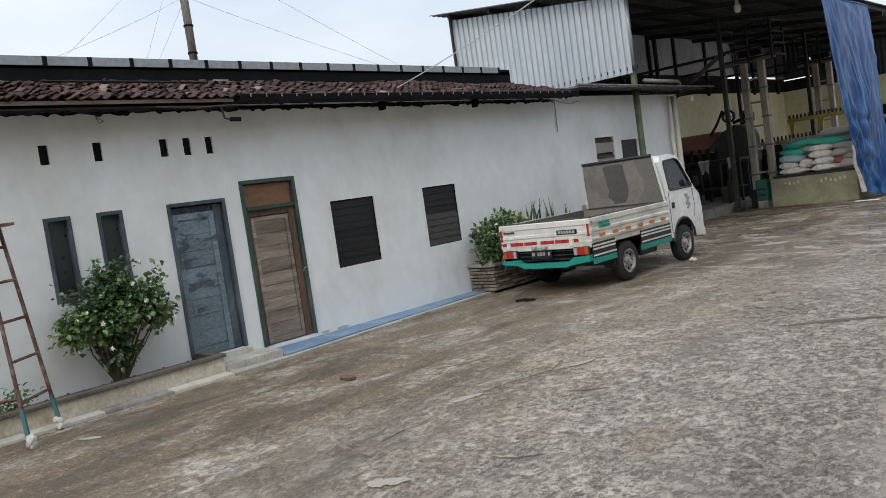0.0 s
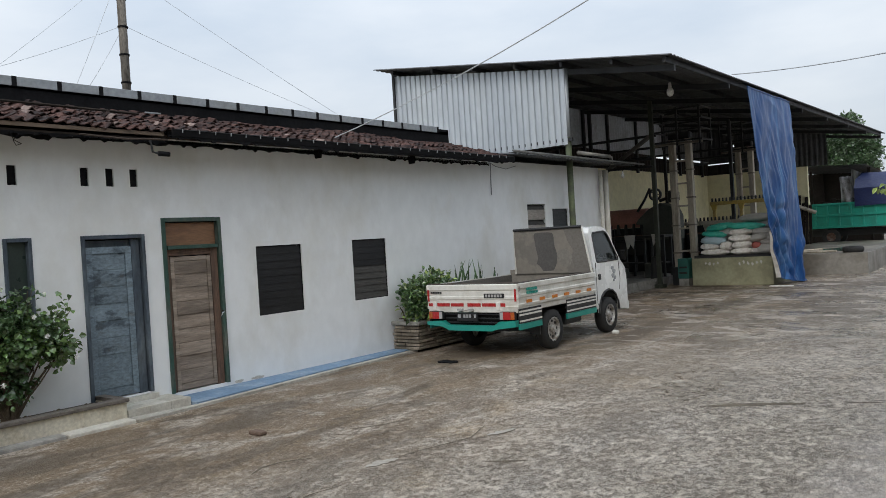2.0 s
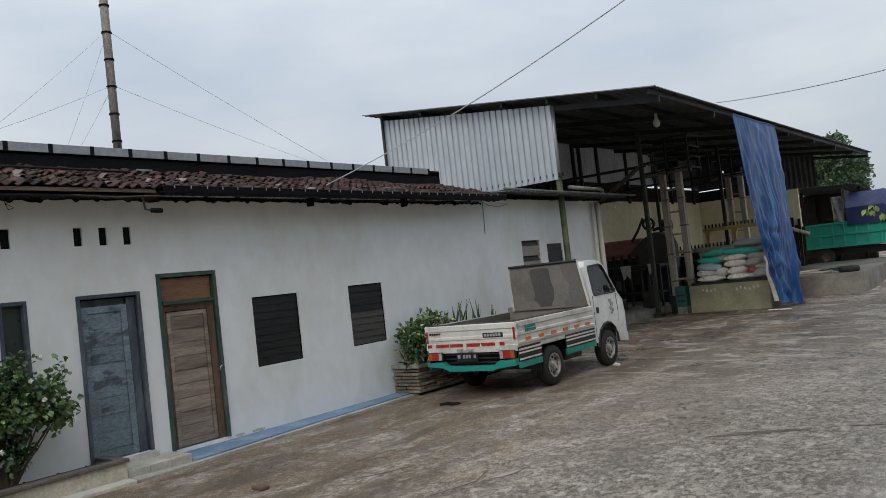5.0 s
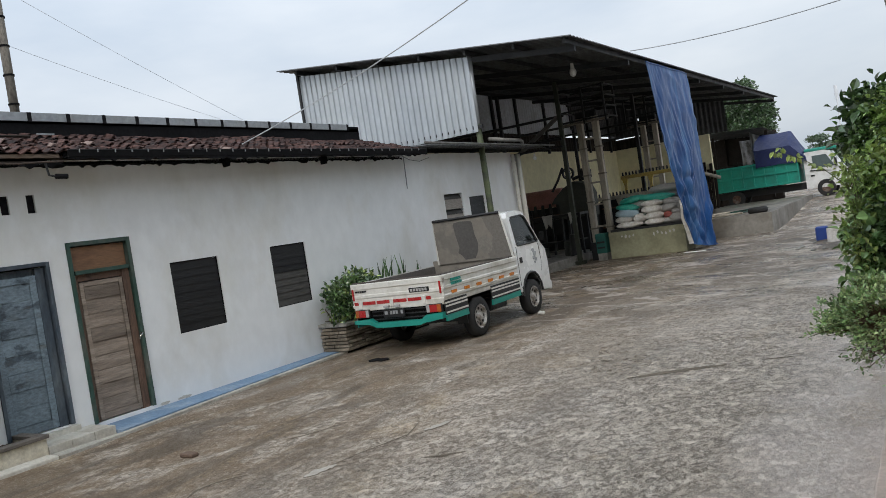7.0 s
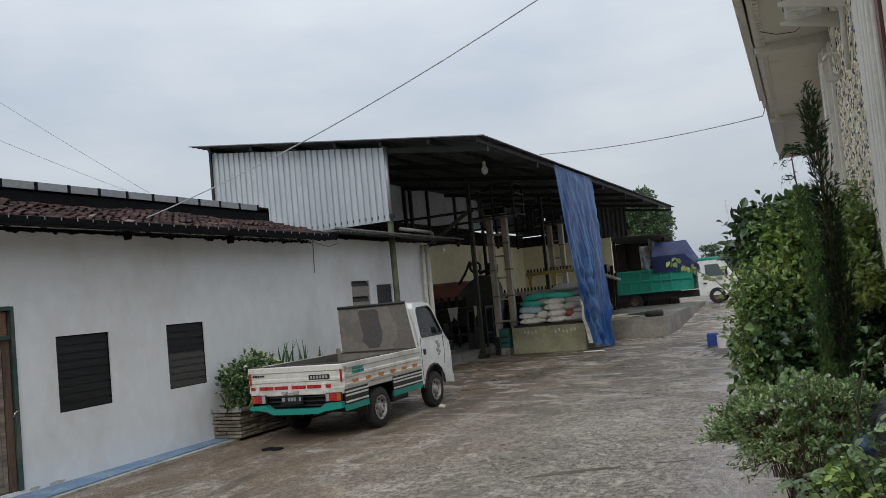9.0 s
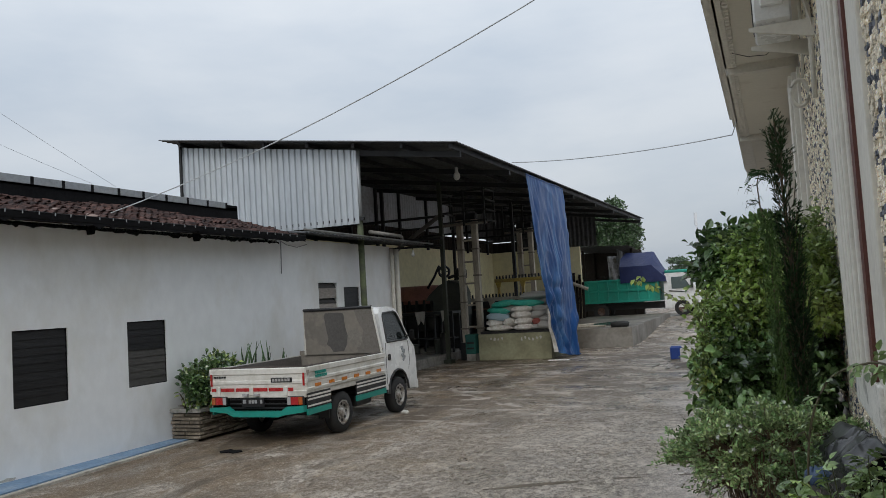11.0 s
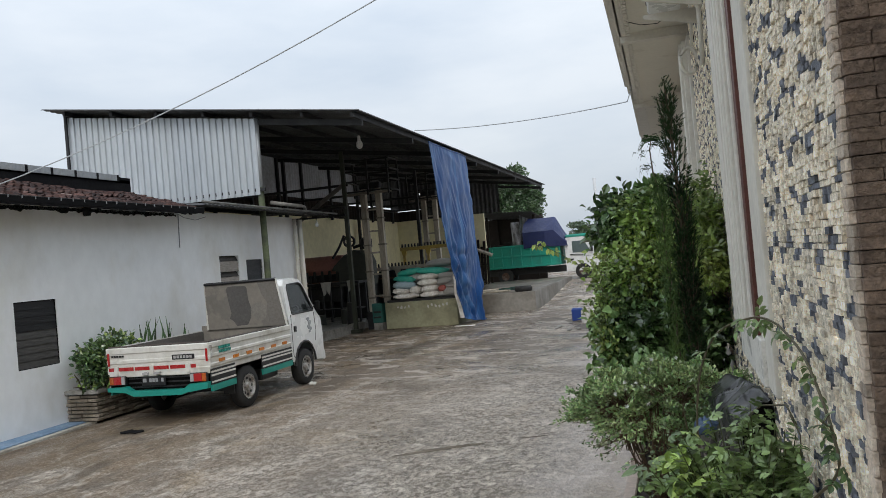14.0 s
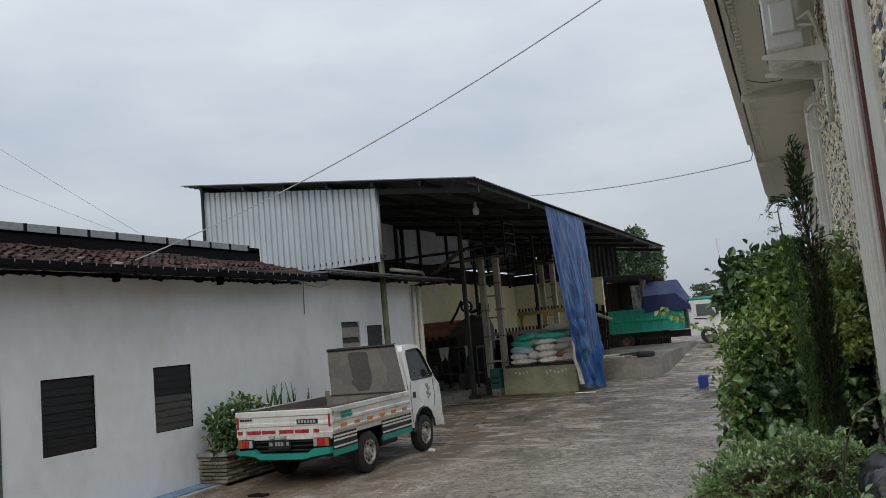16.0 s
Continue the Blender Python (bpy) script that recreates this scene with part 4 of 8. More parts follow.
bush("flowering_shrub", "leafy green shrub with a few white flowers in the planter", "shrub", (-9.52, 3.98, 0.2),
     [(-9.44, 3.95, 1.12, 0.33, 0.42, 0.34), (-9.44, 3.60, 1.00, 0.28, 0.32, 0.22), (-9.45, 4.36, 1.20, 0.25, 0.32, 0.27), (-9.46, 4.02, 1.48, 0.20, 0.30, 0.20), (-9.47, 4.0, 0.62, 0.17, 0.22, 0.26), (-9.47, 3.52, 1.38, 0.06, 0.10, 0.07), (-9.46, 4.62, 1.42, 0.09, 0.14, 0.10), (-9.46, 4.30, 1.72, 0.05, 0.09, 0.06), (-9.44, 4.55, 0.98, 0.20, 0.24, 0.18)],
     60, 4100, 0.074, [M_LEAFDARK, M_LEAF, M_LEAF], 3, spread=0.055, ratio=0.9, clump=4, droop=0.25)
for k, (y, z) in enumerate(((3.75, 0.72), (3.72, 1.02), (4.3, 1.18), (4.12, 1.42), (4.6, 0.9))):
    flowers = bmesh.new()
    for j in range(5):
        a = j * math.tau / 5
        add_leaf(flowers, Vector((-9.06 - 0.05 * (k % 3), y, z)), Vector((0.35, math.cos(a), math.sin(a))), 0.035, 0.9)
    part("flower", flowers, M_FLOWER, bpy.data.objects["flowering_shrub"])
bush("creeping_weed", "small green weeds growing in the planter soil", "weed", (-9.5, 2.75, 0.2), [(-9.5, 2.75, 0.33, 0.14, 0.3, 0.13)], 6, 260, 0.06, [M_LEAF], 5, spread=0.05)
rngw = random.Random(8)
litter = bmesh.new()
for _ in range(160):
    add_leaf(litter, Vector((rngw.uniform(-9.75, -9.38), rngw.uniform(2.2, 5.1), 0.215)), Vector((rngw.gauss(0, 1), rngw.gauss(0, 1), 0.25)), 0.05, 0.5, rng=rngw)
tagged(thing("leaf_litter", litter, mat("dry_leaf", (0.09, 0.065, 0.035), 0.9, var=0.4, rand=0.4), "scattered dry leaves and sprouts on the soil", "leaf litter"), kind="stuff")

# the stacked-stone plant box by the truck
pb = root("stone_plant_box", (-9.3, 11.5, 0.0), "plant box of stacked flat brown stones with a pale rim", "planter")
M_FLATSTONE = mat("flat_brown_stone", (0.15, 0.125, 0.095), 0.9, var=0.4, scale=7, bump=0.8, second=(0.23, 0.20, 0.16), rand=0.35)
rs = random.Random(4)
for row in range(7):
    z0 = 0.05 + row * 0.062
    y = 10.90 + 0.02 * (row % 2)
    while y < 13.6:
        w = rs.uniform(0.22, 0.5)
        boxed("stone", (-9.30, -9.18 + rs.uniform(-0.02, 0.02), y, min(13.65, y + w - 0.012), z0, z0 + 0.054), M_FLATSTONE, pb, bevel=0.008)
        y += w
    x = -9.18
    while x > FX + 0.05:
        w = rs.uniform(0.18, 0.36)
        boxed("stone", (max(FX + 0.01, x - w + 0.012), x, 10.86 + rs.uniform(-0.02, 0.02), 10.97, z0 + 0.003, z0 + 0.051), M_FLATSTONE, pb, bevel=0.008)
        x -= w
boxed("rim", (-9.32, -9.14, 10.83, 13.7, 0.49, 0.56), M_CONC, pb, "pale concrete rim", bevel=0.012)
boxed("end_rim", (FX, -9.32, 10.83, 11.0, 0.49, 0.56), M_CONC, pb, bevel=0.012)
boxed("soil", (FX, -9.30, 10.97, 13.65, 0.0, 0.50), M_SOIL, pb)
bush("bushy_plant", "broad-leaved green bush growing in the stone plant box", "shrub", (-9.5, 11.5, 0.5),
     [(-9.35, 11.25, 1.02, 0.36, 0.52, 0.34), (-9.4, 11.75, 1.12, 0.3, 0.42, 0.33), (-9.3, 11.0, 0.82, 0.25, 0.3, 0.26)], 26, 2300, 0.10, [M_LEAF, M_LEAFDARK, M_LEAFLIGHT], 6, spread=0.06, ratio=0.6)
blades = root("sword_plant", (-9.5, 13.1, 0.5), "upright sword-leaved plant in the stone plant box", "plant")
for k in range(26):
    bmv = bmesh.new()
    x, y = -9.5 + rs.uniform(-0.15, 0.2), 12.4 + k * 0.055 + rs.uniform(-0.04, 0.04)
    h, lx, ly, w = rs.uniform(0.60, 1.10), rs.gauss(0.03, 0.06), rs.gauss(0, 0.14), rs.uniform(0.042, 0.062)
    prev = None
    for j in range(6):
        t = j / 5
        c = Vector((x + lx * t * t, y + ly * t * t, 0.48 + h * t))
        ww = w * (1 - t ** 2.2) + 0.001
        cur = [bmv.verts.new(c + Vector((0, -ww, 0))), bmv.verts.new(c + Vector((0.008, 0, 0))), bmv.verts.new(c + Vector((0, ww, 0)))]
        if prev:
            bmv.faces.new((prev[0], prev[1], cur[1], cur[0]))
            bmv.faces.new((prev[1], prev[2], cur[2], cur[1]))
        prev = cur
    part("blade", bmv, M_LEAFDARK, blades)
bm = bmesh.new()
tube(bm, [(-9.55, 10.95, 0.55), (-9.5, 10.85, 0.72), (-9.4, 10.65, 0.85)], 0.02, 6, 0.008)
tube(bm, [(-9.55, 10.95, 0.55), (-9.45, 10.8, 0.62), (-9.3, 10.5, 0.66)], 0.018, 6, 0.008)
thing("bare_stump", bm, M_BARK, "bare grey plant stump leaning out of the box", "stump")

# ---- things along the white wall ----
M_RUST = mat("rusty_steel", (0.12, 0.06, 0.04), 0.8, 0.3, var=0.5, scale=14, bump=0.4, second=(0.19, 0.16, 0.14))
M_TEALFOOT = mat("teal_painted_steel", (0.04, 0.14, 0.15), 0.6, var=0.3, scale=8)
M_RAG = mat("dirty_white_rag", (0.55, 0.54, 0.50), 0.95, var=0.25, scale=12)
ladder = root("step_ladder", (-9.0, 2.7, 0.0), "rusty angle-iron step ladder with rag-wrapped teal feet", "ladder")
top_a, top_b = Vector((-9.12, 2.62, 2.28)), Vector((-9.33, 2.88, 2.28))
feet = [(Vector((-8.53, 2.55, 0.0)), top_a), (Vector((-9.0, 3.04, 0.0)), top_b), (Vector((-9.0, 1.75, 0.0)), top_a + Vector((-0.05, -0.1, 0))), (Vector((-9.15, 2.05, 0.3)), top_b + Vector((-0.05, -0.1, 0)))]
for f, t in feet:
    bm = bmesh.new()
    tube(bm, [f.lerp(t, 0.16), t], 0.022, 4)
    leg = part("rail", bm, M_RUST, ladder, "perforated rusty rail")
    bm = bmesh.new()
    tube(bm, [f, f.lerp(t, 0.17)], 0.026, 4)
    part("foot", bm, M_TEALFOOT, ladder, "teal painted foot")
for f, t in feet[:2]:
    bm = bmesh.new()
    for k in range(9):
        c = f + Vector((random.uniform(-0.03, 0.03), random.uniform(-0.03, 0.03), 0.03 + 0.012 * k))
        bmesh.ops.create_icosphere(bm, subdivisions=1, radius=random.uniform(0.025, 0.045), matrix=Matrix.Translation(c))
    part("rag", bm, M_RAG, ladder, "white rag tied round the foot")
for t in (0.20, 0.38, 0.56, 0.74, 0.90):
    bm = bmesh.new()
    tube(bm, [feet[0][0].lerp(feet[0][1], t), feet[1][0].lerp(feet[1][1], t)], 0.016, 4)
    part("rung", bm, M_RUST, ladder)
for t in (0.22, 0.55):
    bm = bmesh.new()
    tube(bm, [feet[0][0].lerp(feet[0][1], t), feet[2][0].lerp(feet[2][1], t)], 0.016, 4)
    part("stay", bm, M_RUST, ladder)
boxed("top_plate", (-9.4, -9.05, 2.5, 2.95, 2.27, 2.30), M_RUST, ladder)

cctv = root("security_camera", (-9.25, 5.9, 3.5), "small dark security camera on a short bracket under the eaves", "camera")
bm = bmesh.new()
tube(bm, [(-9.28, 5.84, 3.52), (-9.27, 5.86, 3.36), (-9.24, 5.92, 3.34)], 0.014)
part("bracket", bm, M_STEEL, cctv)
bm = bmesh.new()
tube(bm, [(-9.24, 5.92, 3.34), (-9.2, 6.06, 3.33)], 0.032, 10)
part("housing", bm, M_GUTTER, cctv, smooth=True)
bm = bmesh.new()
tube(bm, [(-9.33, 4.1, 3.56), (-9.3, 4.14, 3.42), (-9.2, 4.18, 3.36), (-9.2, 4.12, 3.34), (-9.2, 4.09, 3.40), (-9.2, 4.16, 3.47)], 0.005, 5)
thing("cable_coil", bm, M_GUTTER, "loose coil of black cable hanging from the eaves", "cable")
bm = bmesh.new()
tube(bm, [(-9.76, 14.3, 3.6), (-9.74, 14.5, 3.52), (-9.74, 14.9, 3.48), (-9.74, 15.3, 3.56)], 0.008, 5)
tube(bm, [(-9.785, 14.36, 3.6), (-9.785, 14.33, 2.9)], 0.01, 5)
thing("wall_cable", bm, M_FLASH, "thin cable sagging along the wall head", "cable")
mast = root("jointed_mast", (-12.0, 7.2, 3.6), "weathered grey-brown mast of jointed pipe behind the roof", "mast")
bm = bmesh.new()
tube(bm, [(-12.0, 7.2, 3.6), (-12.0, 7.2, 9.4)], 0.068, 14)
part("pole", bm, mat("weathered_pipe", (0.27, 0.245, 0.21), 0.8, var=0.5, scale=6, second=(0.13, 0.115, 0.10), smix=(0.45, 0.6), stretch=(2, 2, 0.5)), mast, smooth=True)
for k in range(10):
    z = 4.87 + 0.455 * k
    bm = bmesh.new()
    disc(bm, (-12.0, 7.2, z), 2, 0.06, 0.082, -0.014, 0.014, 16)
    part("joint", bm, M_GUTTER, mast, "dark clamp round the joint")
M_WIRE = mat("grey_wire", (0.42, 0.44, 0.46), 0.6, bump=0)
M_GUY = mat("pale_guy_wire", (0.62, 0.65, 0.68), 0.6, bump=0)


def wire(label, a, b, sag, r):
    bm = bmesh.new()
    a, b = Vector(a), Vector(b)
    tube(bm, [a.lerp(b, k / 16) - Vector((0, 0, sag * 4 * (k / 16) * (1 - k / 16))) for k in range(17)], r, 5)
    return thing("overhead_wire", bm, M_GUY if r < 0.008 else M_WIRE, label, "wire")


wire("pale overhead cable slanting up from the tiled roof", (-9.5, 9.4, 3.80), (1.2, 9.4, 7.35), 0.40, 0.0095)
wire("thin cable from the shed roof to the stone house", (-6.6, 21.0, 5.80), (-0.72, 17.9, 5.25), 0.12, 0.013)
wire("short cable tail rising to the stone house eaves", (-0.72, 17.9, 5.25), (-0.60, 18.0, 5.62), 0.02, 0.010)
for a, b in (((-12.0, 7.29, 6.70), (-12.0, 12.01, 4.77)), ((-12.0, 7.30, 5.79), (-12.0, 11.41, 4.77)), ((-12.0, 7.12, 6.65), (-12.0, 5.05, 4.75)), ((-12.0, 7.13, 5.77), (-12.0, 4.9, 4.74)), ((-12.02, 7.12, 6.47), (-12.3, 6.42, 4.6)), ((-12.02, 7.13, 5.64), (-12.3, 6.58, 4.6))):
    wire("fine guy wire from the jointed mast", a, b, 0.03, 0.004)

# ---- the small pickup truck ----
M_TRUCK = mat("white_truck_paint", (0.80, 0.81, 0.80), 0.28, var=0.05, scale=2, bump=0.02, second=(0.62, 0.62, 0.60))
M_BED = mat("cream_bed_paint", (0.74, 0.73, 0.685), 0.4, var=0.1, scale=3, bump=0.05, second=(0.50, 0.48, 0.42))
M_TEAL = mat("teal_paint", (0.015, 0.27, 0.22), 0.4, var=0.12, scale=4, bump=0.05)
M_BLACK = mat("black_plastic", (0.018, 0.018, 0.019), 0.5, var=0.3, scale=6)
M_RUBBER = mat("tyre_rubber", (0.022, 0.022, 0.022), 0.85, var=0.3, scale=12, bump=0.3)
M_RIM = mat("silver_rim", (0.62, 0.61, 0.59), 0.45, 0.25, var=0.45, scale=9, second=(0.22, 0.19, 0.16), smix=(0.45, 0.62))
M_RED = mat("red_reflector", (0.40, 0.02, 0.02), 0.3, var=0.1, bump=0)
M_ORANGE = mat("orange_reflector", (0.62, 0.20, 0.02), 0.35, var=0.1, bump=0)
M_LAMPCLEAR = mat("clear_lamp", (0.40, 0.40, 0.40), 0.15, var=0.05, bump=0)
M_SCREEN = mat("grey_canvas_screen", (0.235, 0.215, 0.185), 0.8, var=0.15, scale=2, second=(0.19, 0.175, 0.155), smix=(0.52, 0.56), sscale=1.3)
M_AMBER = mat("dark_amber_lens", (0.42, 0.10, 0.02), 0.3, bump=0)
M_PLATE = mat("plate_black", (0.012, 0.012, 0.013), 0.4, bump=0)
M_MARK = mat("plate_marking", (0.42, 0.42, 0.41), 0.5, bump=0)


def glass(name, colour=(0.25, 0.30, 0.30)):
    m = bpy.data.materials.new(name)
    m.use_nodes = True
    b = m.node_tree.nodes["Principled BSDF"]
    b.inputs["Base Color"].default_value = (*colour, 1)
    b.inputs["Roughness"].default_value = 0.03
    b.inputs["Transmission Weight"].default_value = 0.85
    b.inputs["IOR"].default_value = 1.3
    return m


M_GLASS = glass("tinted_glass", (0.13, 0.155, 0.155))
X0, X1, Y0, Y1 = -8.88, -7.0, 10.80, 13.50
truck = root("pickup_truck", (-7.95, 12.6, 0.0), "small white drop-side pickup with teal trim parked beside the wall", "truck")
boxed("chassis", (-8.5, -7.4, 10.95, 14.7, 0.42, 0.62), M_BLACK, truck, bevel=0.02)
deck = boxed("deck", (X0 + 0.02, X1 - 0.02, Y0, Y1, 0.74, 0.84), M_BED, truck, bevel=0.01)


def ribbed_side(name, x0, x1, y0, y1, z0, z1, axis):
    """A drop side: a rolled panel with two pressed ribs, as the outline across its height pulled along its length."""
    bm = bmesh.new()
    h = z1 - z0
    outline = [(0.0, 0.0), (0.035, 0.0), (0.04, 0.10), (0.022, 0.14), (0.022, 0.36), (0.036, 0.40), (0.036, 0.50), (0.022, 0.54), (0.022, 0.74), (0.04, 0.78), (0.042, 0.97), (0.03, 1.0), (0.0, 1.0)]
    if axis == 1:
        s = 1 if x1 > x0 else -1
        prism(bm, [(x0 + s * a, z0 + b * h) for a, b in outline], 1, y0, y1)
    else:
        prism(bm, [(y1 - a, z0 + b * h) for a, b in outline], 0, x0, x1)
    return part(name, bm, M_BED, truck)


side_r = ribbed_side("drop_side", X1 - 0.035, X1 + 0.01, Y0 + 0.03, Y1, 0.84, 1.215, 1)
ribbed_side("drop_side", X0 + 0.035, X0 - 0.01, Y0 + 0.03, Y1, 0.84, 1.215, 1)
tail = ribbed_side("tailgate", X0, X1, Y0, Y0 + 0.035, 0.80, 1.215, 0)
boxed("headboard", (X0 + 0.02, X1 - 0.03, Y1 - 0.02, Y1 + 0.02, 0.84, 1.3), M_SCREEN, truck)
# bed markings
for k in range(6):
    y = 11.05 + k * 0.42
    boxed("side_reflector", (X1 + 0.004, X1 + 0.012, y, y + 0.17, 0.885, 0.935), M_ORANGE, side_r, "orange reflector")
for k, (a, b) in enumerate(((0.02, 0.11), (0.21, 0.48), (0.51, 0.78), (0.86, 1.13), (1.16, 1.43), (1.53, 1.62))):
    boxed("tail_reflector", (X0 + a + 0.015, X0 + b + 0.015, Y0 - 0.011, Y0 - 0.004, 0.845, 0.90), M_RED, tail, "red reflector strip")
for x in (X0 + 0.02, X1 - 0.06):
    boxed("corner_reflector", (x, x + 0.035, Y0 - 0.012, Y0 - 0.004, 0.93, 1.13), M_RED, tail, "red corner reflector")
for x in (X0 + 0.14, X0 + 0.80, X0 + 1.46):
    boxed("hinge", (x, x + 0.07, Y0 - 0.02, Y0 + 0.01, 0.78, 0.92), M_BED, tail, bevel=0.006)
boxed("latch", (X1 - 0.01, X1 + 0.02, Y0 + 0.02, Y0 + 0.06, 0.98, 1.17), M_RIM, tail)
boxed("rear_marking", (X0 + 1.22, X0 + 1.62, Y0 - 0.010, Y0 - 0.003, 0.985, 1.06), M_PLATE, tail)
for k in range(6):
    boxed("marking_bar", (X0 + 1.25 + k * 0.058, X0 + 1.29 + k * 0.058, Y0 - 0.013, Y0 - 0.010, 1.0, 1.045), M_MARK, tail)
for k in range(5):
    boxed("badge_bar", (X0 + 0.09 + k * 0.05, X0 + 0.128 + k * 0.05, Y0 - 0.008, Y0 - 0.002, 1.065, 1.095), M_BLACK, tail)
for k, (z, w) in enumerate(((1.105, 0.34), (1.045, 0.36))):
    for j in range(5):
        boxed("lettering_bar", (X1 + 0.002, X1 + 0.008, 11.07 + j * w / 5, 11.07 + (j + 0.8) * w / 5, z - 0.022, z + 0.022), M_TEAL, side_r)
# rear: bumper, lamps, number plate
bm = bmesh.new()
prism(bm, [(X0 + 0.02, 0.585), (X0 + 0.02, 0.53), (X0 + 0.36, 0.50), (X0 + 0.5, 0.44), (X1 - 0.5, 0.44), (X1 - 0.42, 0.47), (X1 - 0.03, 0.52), (X1 - 0.03, 0.62), (X1 - 0.36, 0.60), (X1 - 0.46, 0.53), (X0 + 0.46, 0.53), (X0 + 0.36, 0.60)], 1, Y0 - 0.06, Y0 + 0.04)
part("rear_bumper", bm, M_TEAL, truck, "teal steel rear bumper")
# matt near-black for the panel under the bed and the wing mirrors
M_UNDER = mat("matt_near_black", (0.008, 0.008, 0.008), 0.95, var=0.3, spec=0.1)
boxed("rear_panel", (X0 + 0.06, X1 - 0.06, Y0 + 0.06, Y0 + 0.12, 0.50, 0.80), M_UNDER, truck)
for z in (0.56, 0.63, 0.70):
    boxed("cross_bar", (X0 + 0.36, X1 - 0.36, Y0 + 0.03, Y0 + 0.06, z, z + 0.02), M_BLACK, truck)
for x, s in ((X0 + 0.05, 1), (X1 - 0.05, -1)):
    lamp = boxed("tail_lamp", (min(x, x + s * 0.30), max(x, x + s * 0.30), Y0 - 0.035, Y0 + 0.03, 0.625, 0.765), M_BLACK, truck, "red and orange tail lamp", bevel=0.01)
    for j, (a, b, m) in enumerate(((0.01, 0.08, M_AMBER), (0.085, 0.225, M_RED), (0.23, 0.29, M_LAMPCLEAR))):
        boxed("lens", (min(x + s * a, x + s * b), max(x + s * a, x + s * b), Y0 - 0.045, Y0 - 0.036, 0.635, 0.755), m, lamp)
M_PLATEMARK = mat("dull_plate_bar", (0.30, 0.31, 0.32), 0.7, var=0.2)
plate = boxed("number_plate", (-8.23, -7.79, Y0 - 0.03, Y0 - 0.02, 0.60, 0.745), M_PLATE, truck, "black number plate")
for a, b in ((0.03, 0.10), (0.16, 0.21), (0.225, 0.275), (0.29, 0.34), (0.41, 0.46)):
    boxed("plate_bar", (-8.23 + a * 0.88, -8.23 + b * 0.88, Y0 - 0.034, Y0 - 0.031, 0.655, 0.715), M_PLATEMARK, plate)
for x in (-8.20, -7.98):
    boxed("plate_lamp", (x, x + 0.10, Y0 - 0.05, Y0 + 0.02, 0.775, 0.81), M_LAMPCLEAR, truck)
# side skirts with white stripes, teal sill
for xs in (X1 - 0.02, X0 + 0.02):
    s = 1 if xs > -8 else -1
    for ya, yb in ((Y0 + 0.03, 11.53), (12.40, 13.52)):
        skirt = boxed("side_guard", (xs - 0.012, xs + 0.012, ya, yb, 0.56, 0.80), M_BLACK, truck, "black side guard with white stripes")
        for z in (0.60, 0.655, 0.70, 0.755):
            if z != 0.655 and z != 0.60:
                boxed("stripe", (min(xs + s * 0.013, xs + s * 0.018), max(xs + s * 0.013, xs + s * 0.018), ya, yb, z - 0.014, z + 0.014), M_BED, skirt)
        boxed("stripe", (min(xs + s * 0.013, xs + s * 0.018), max(xs + s * 0.013, xs + s * 0.018), ya, yb, 0.585, 0.612), M_BED, skirt)
        boxed("teal_sill", (xs - 0.016, xs + 0.016, ya, yb, 0.46, 0.555), M_TEAL, truck, "teal painted sill")
# wheels
def wheel(x, y, s):
    bm = bmesh.new()
    r, w = 0.345, 0.19
    prof = [(0.20, 0.0), (0.31, 0.0), (0.335, 0.02), (r, 0.045), (r, w - 0.045), (0.335, w - 0.02), (0.31, w), (0.20, w)]
    n = 36
    rings = [[bm.verts.new((x - s * d, y + q * math.cos(k * math.tau / n), r + q * math.sin(k * math.tau / n))) for k in range(n)] for q, d in prof]
    for a, b in zip(rings, rings[1:]):
        for k in range(n):
            bm.faces.new((a[k], a[(k + 1) % n], b[(k + 1) % n], b[k]))
    wh = root("wheel", (x, y, r), "", "")
    for key in list(wh.keys()):
        del wh[key]
    wh.parent = truck
    wh.matrix_basis = truck.matrix_basis.inverted() @ Matrix.Translation((x, y, r))
    part("tyre", bm, M_RUBBER, wh, "black rubber tyre", smooth=True)
    bm = bmesh.new()
    disc(bm, (x - s * 0.03, y, r), 0, 0.185, 0.215, -0.03, 0.03, 32)
    disc(bm, (x - s * 0.05, y, r), 0, 0.001, 0.19, -0.012, 0.0, 32)
    disc(bm, (x - s * 0.03, y, r), 0, 0.001, 0.062, -0.03, 0.03, 20)
    part("rim", bm, M_RIM, wh, "silver steel rim", smooth=False)
    for k in range(8):
        a = k * math.tau / 8
        bm = bmesh.new()
        disc(bm, (x - s * 0.036, y + 0.135 * math.cos(a), r + 0.135 * math.sin(a)), 0, 0.001, 0.024, -0.004, 0.004, 10)
        part("vent_hole", bm, M_BLACK, wh)


for y in (11.95, 14.13):
    wheel(-7.03, y, 1)
    wheel(-8.83, y, -1)
for x in (-7.16, -8.75):
    boxed("mudflap", (x - 0.08, x + 0.12, 11.50, 11.515, 0.30, 0.56), M_BLACK, truck)
boxed("axle", (-8.7, -7.2, 11.89, 12.01, 0.29, 0.41), M_BLACK, truck)
boxed("fuel_tank", (-7.5, -7.15, 12.6, 13.2, 0.33, 0.55), M_BLACK, truck, bevel=0.03)
# cab: the outline from the side, pulled across, with pressed sides
CX0, CX1 = -8.80, -7.06
side_outline = [(13.56, 0.50), (13.56, 1.30), (13.60, 1.95), (13.66, 2.05), (14.05, 2.075), (14.30, 2.03), (14.42, 1.92), (14.74, 1.38), (14.93, 1.22), (14.98, 0.95), (14.98, 0.48), (14.90, 0.40), (14.55, 0.42)]
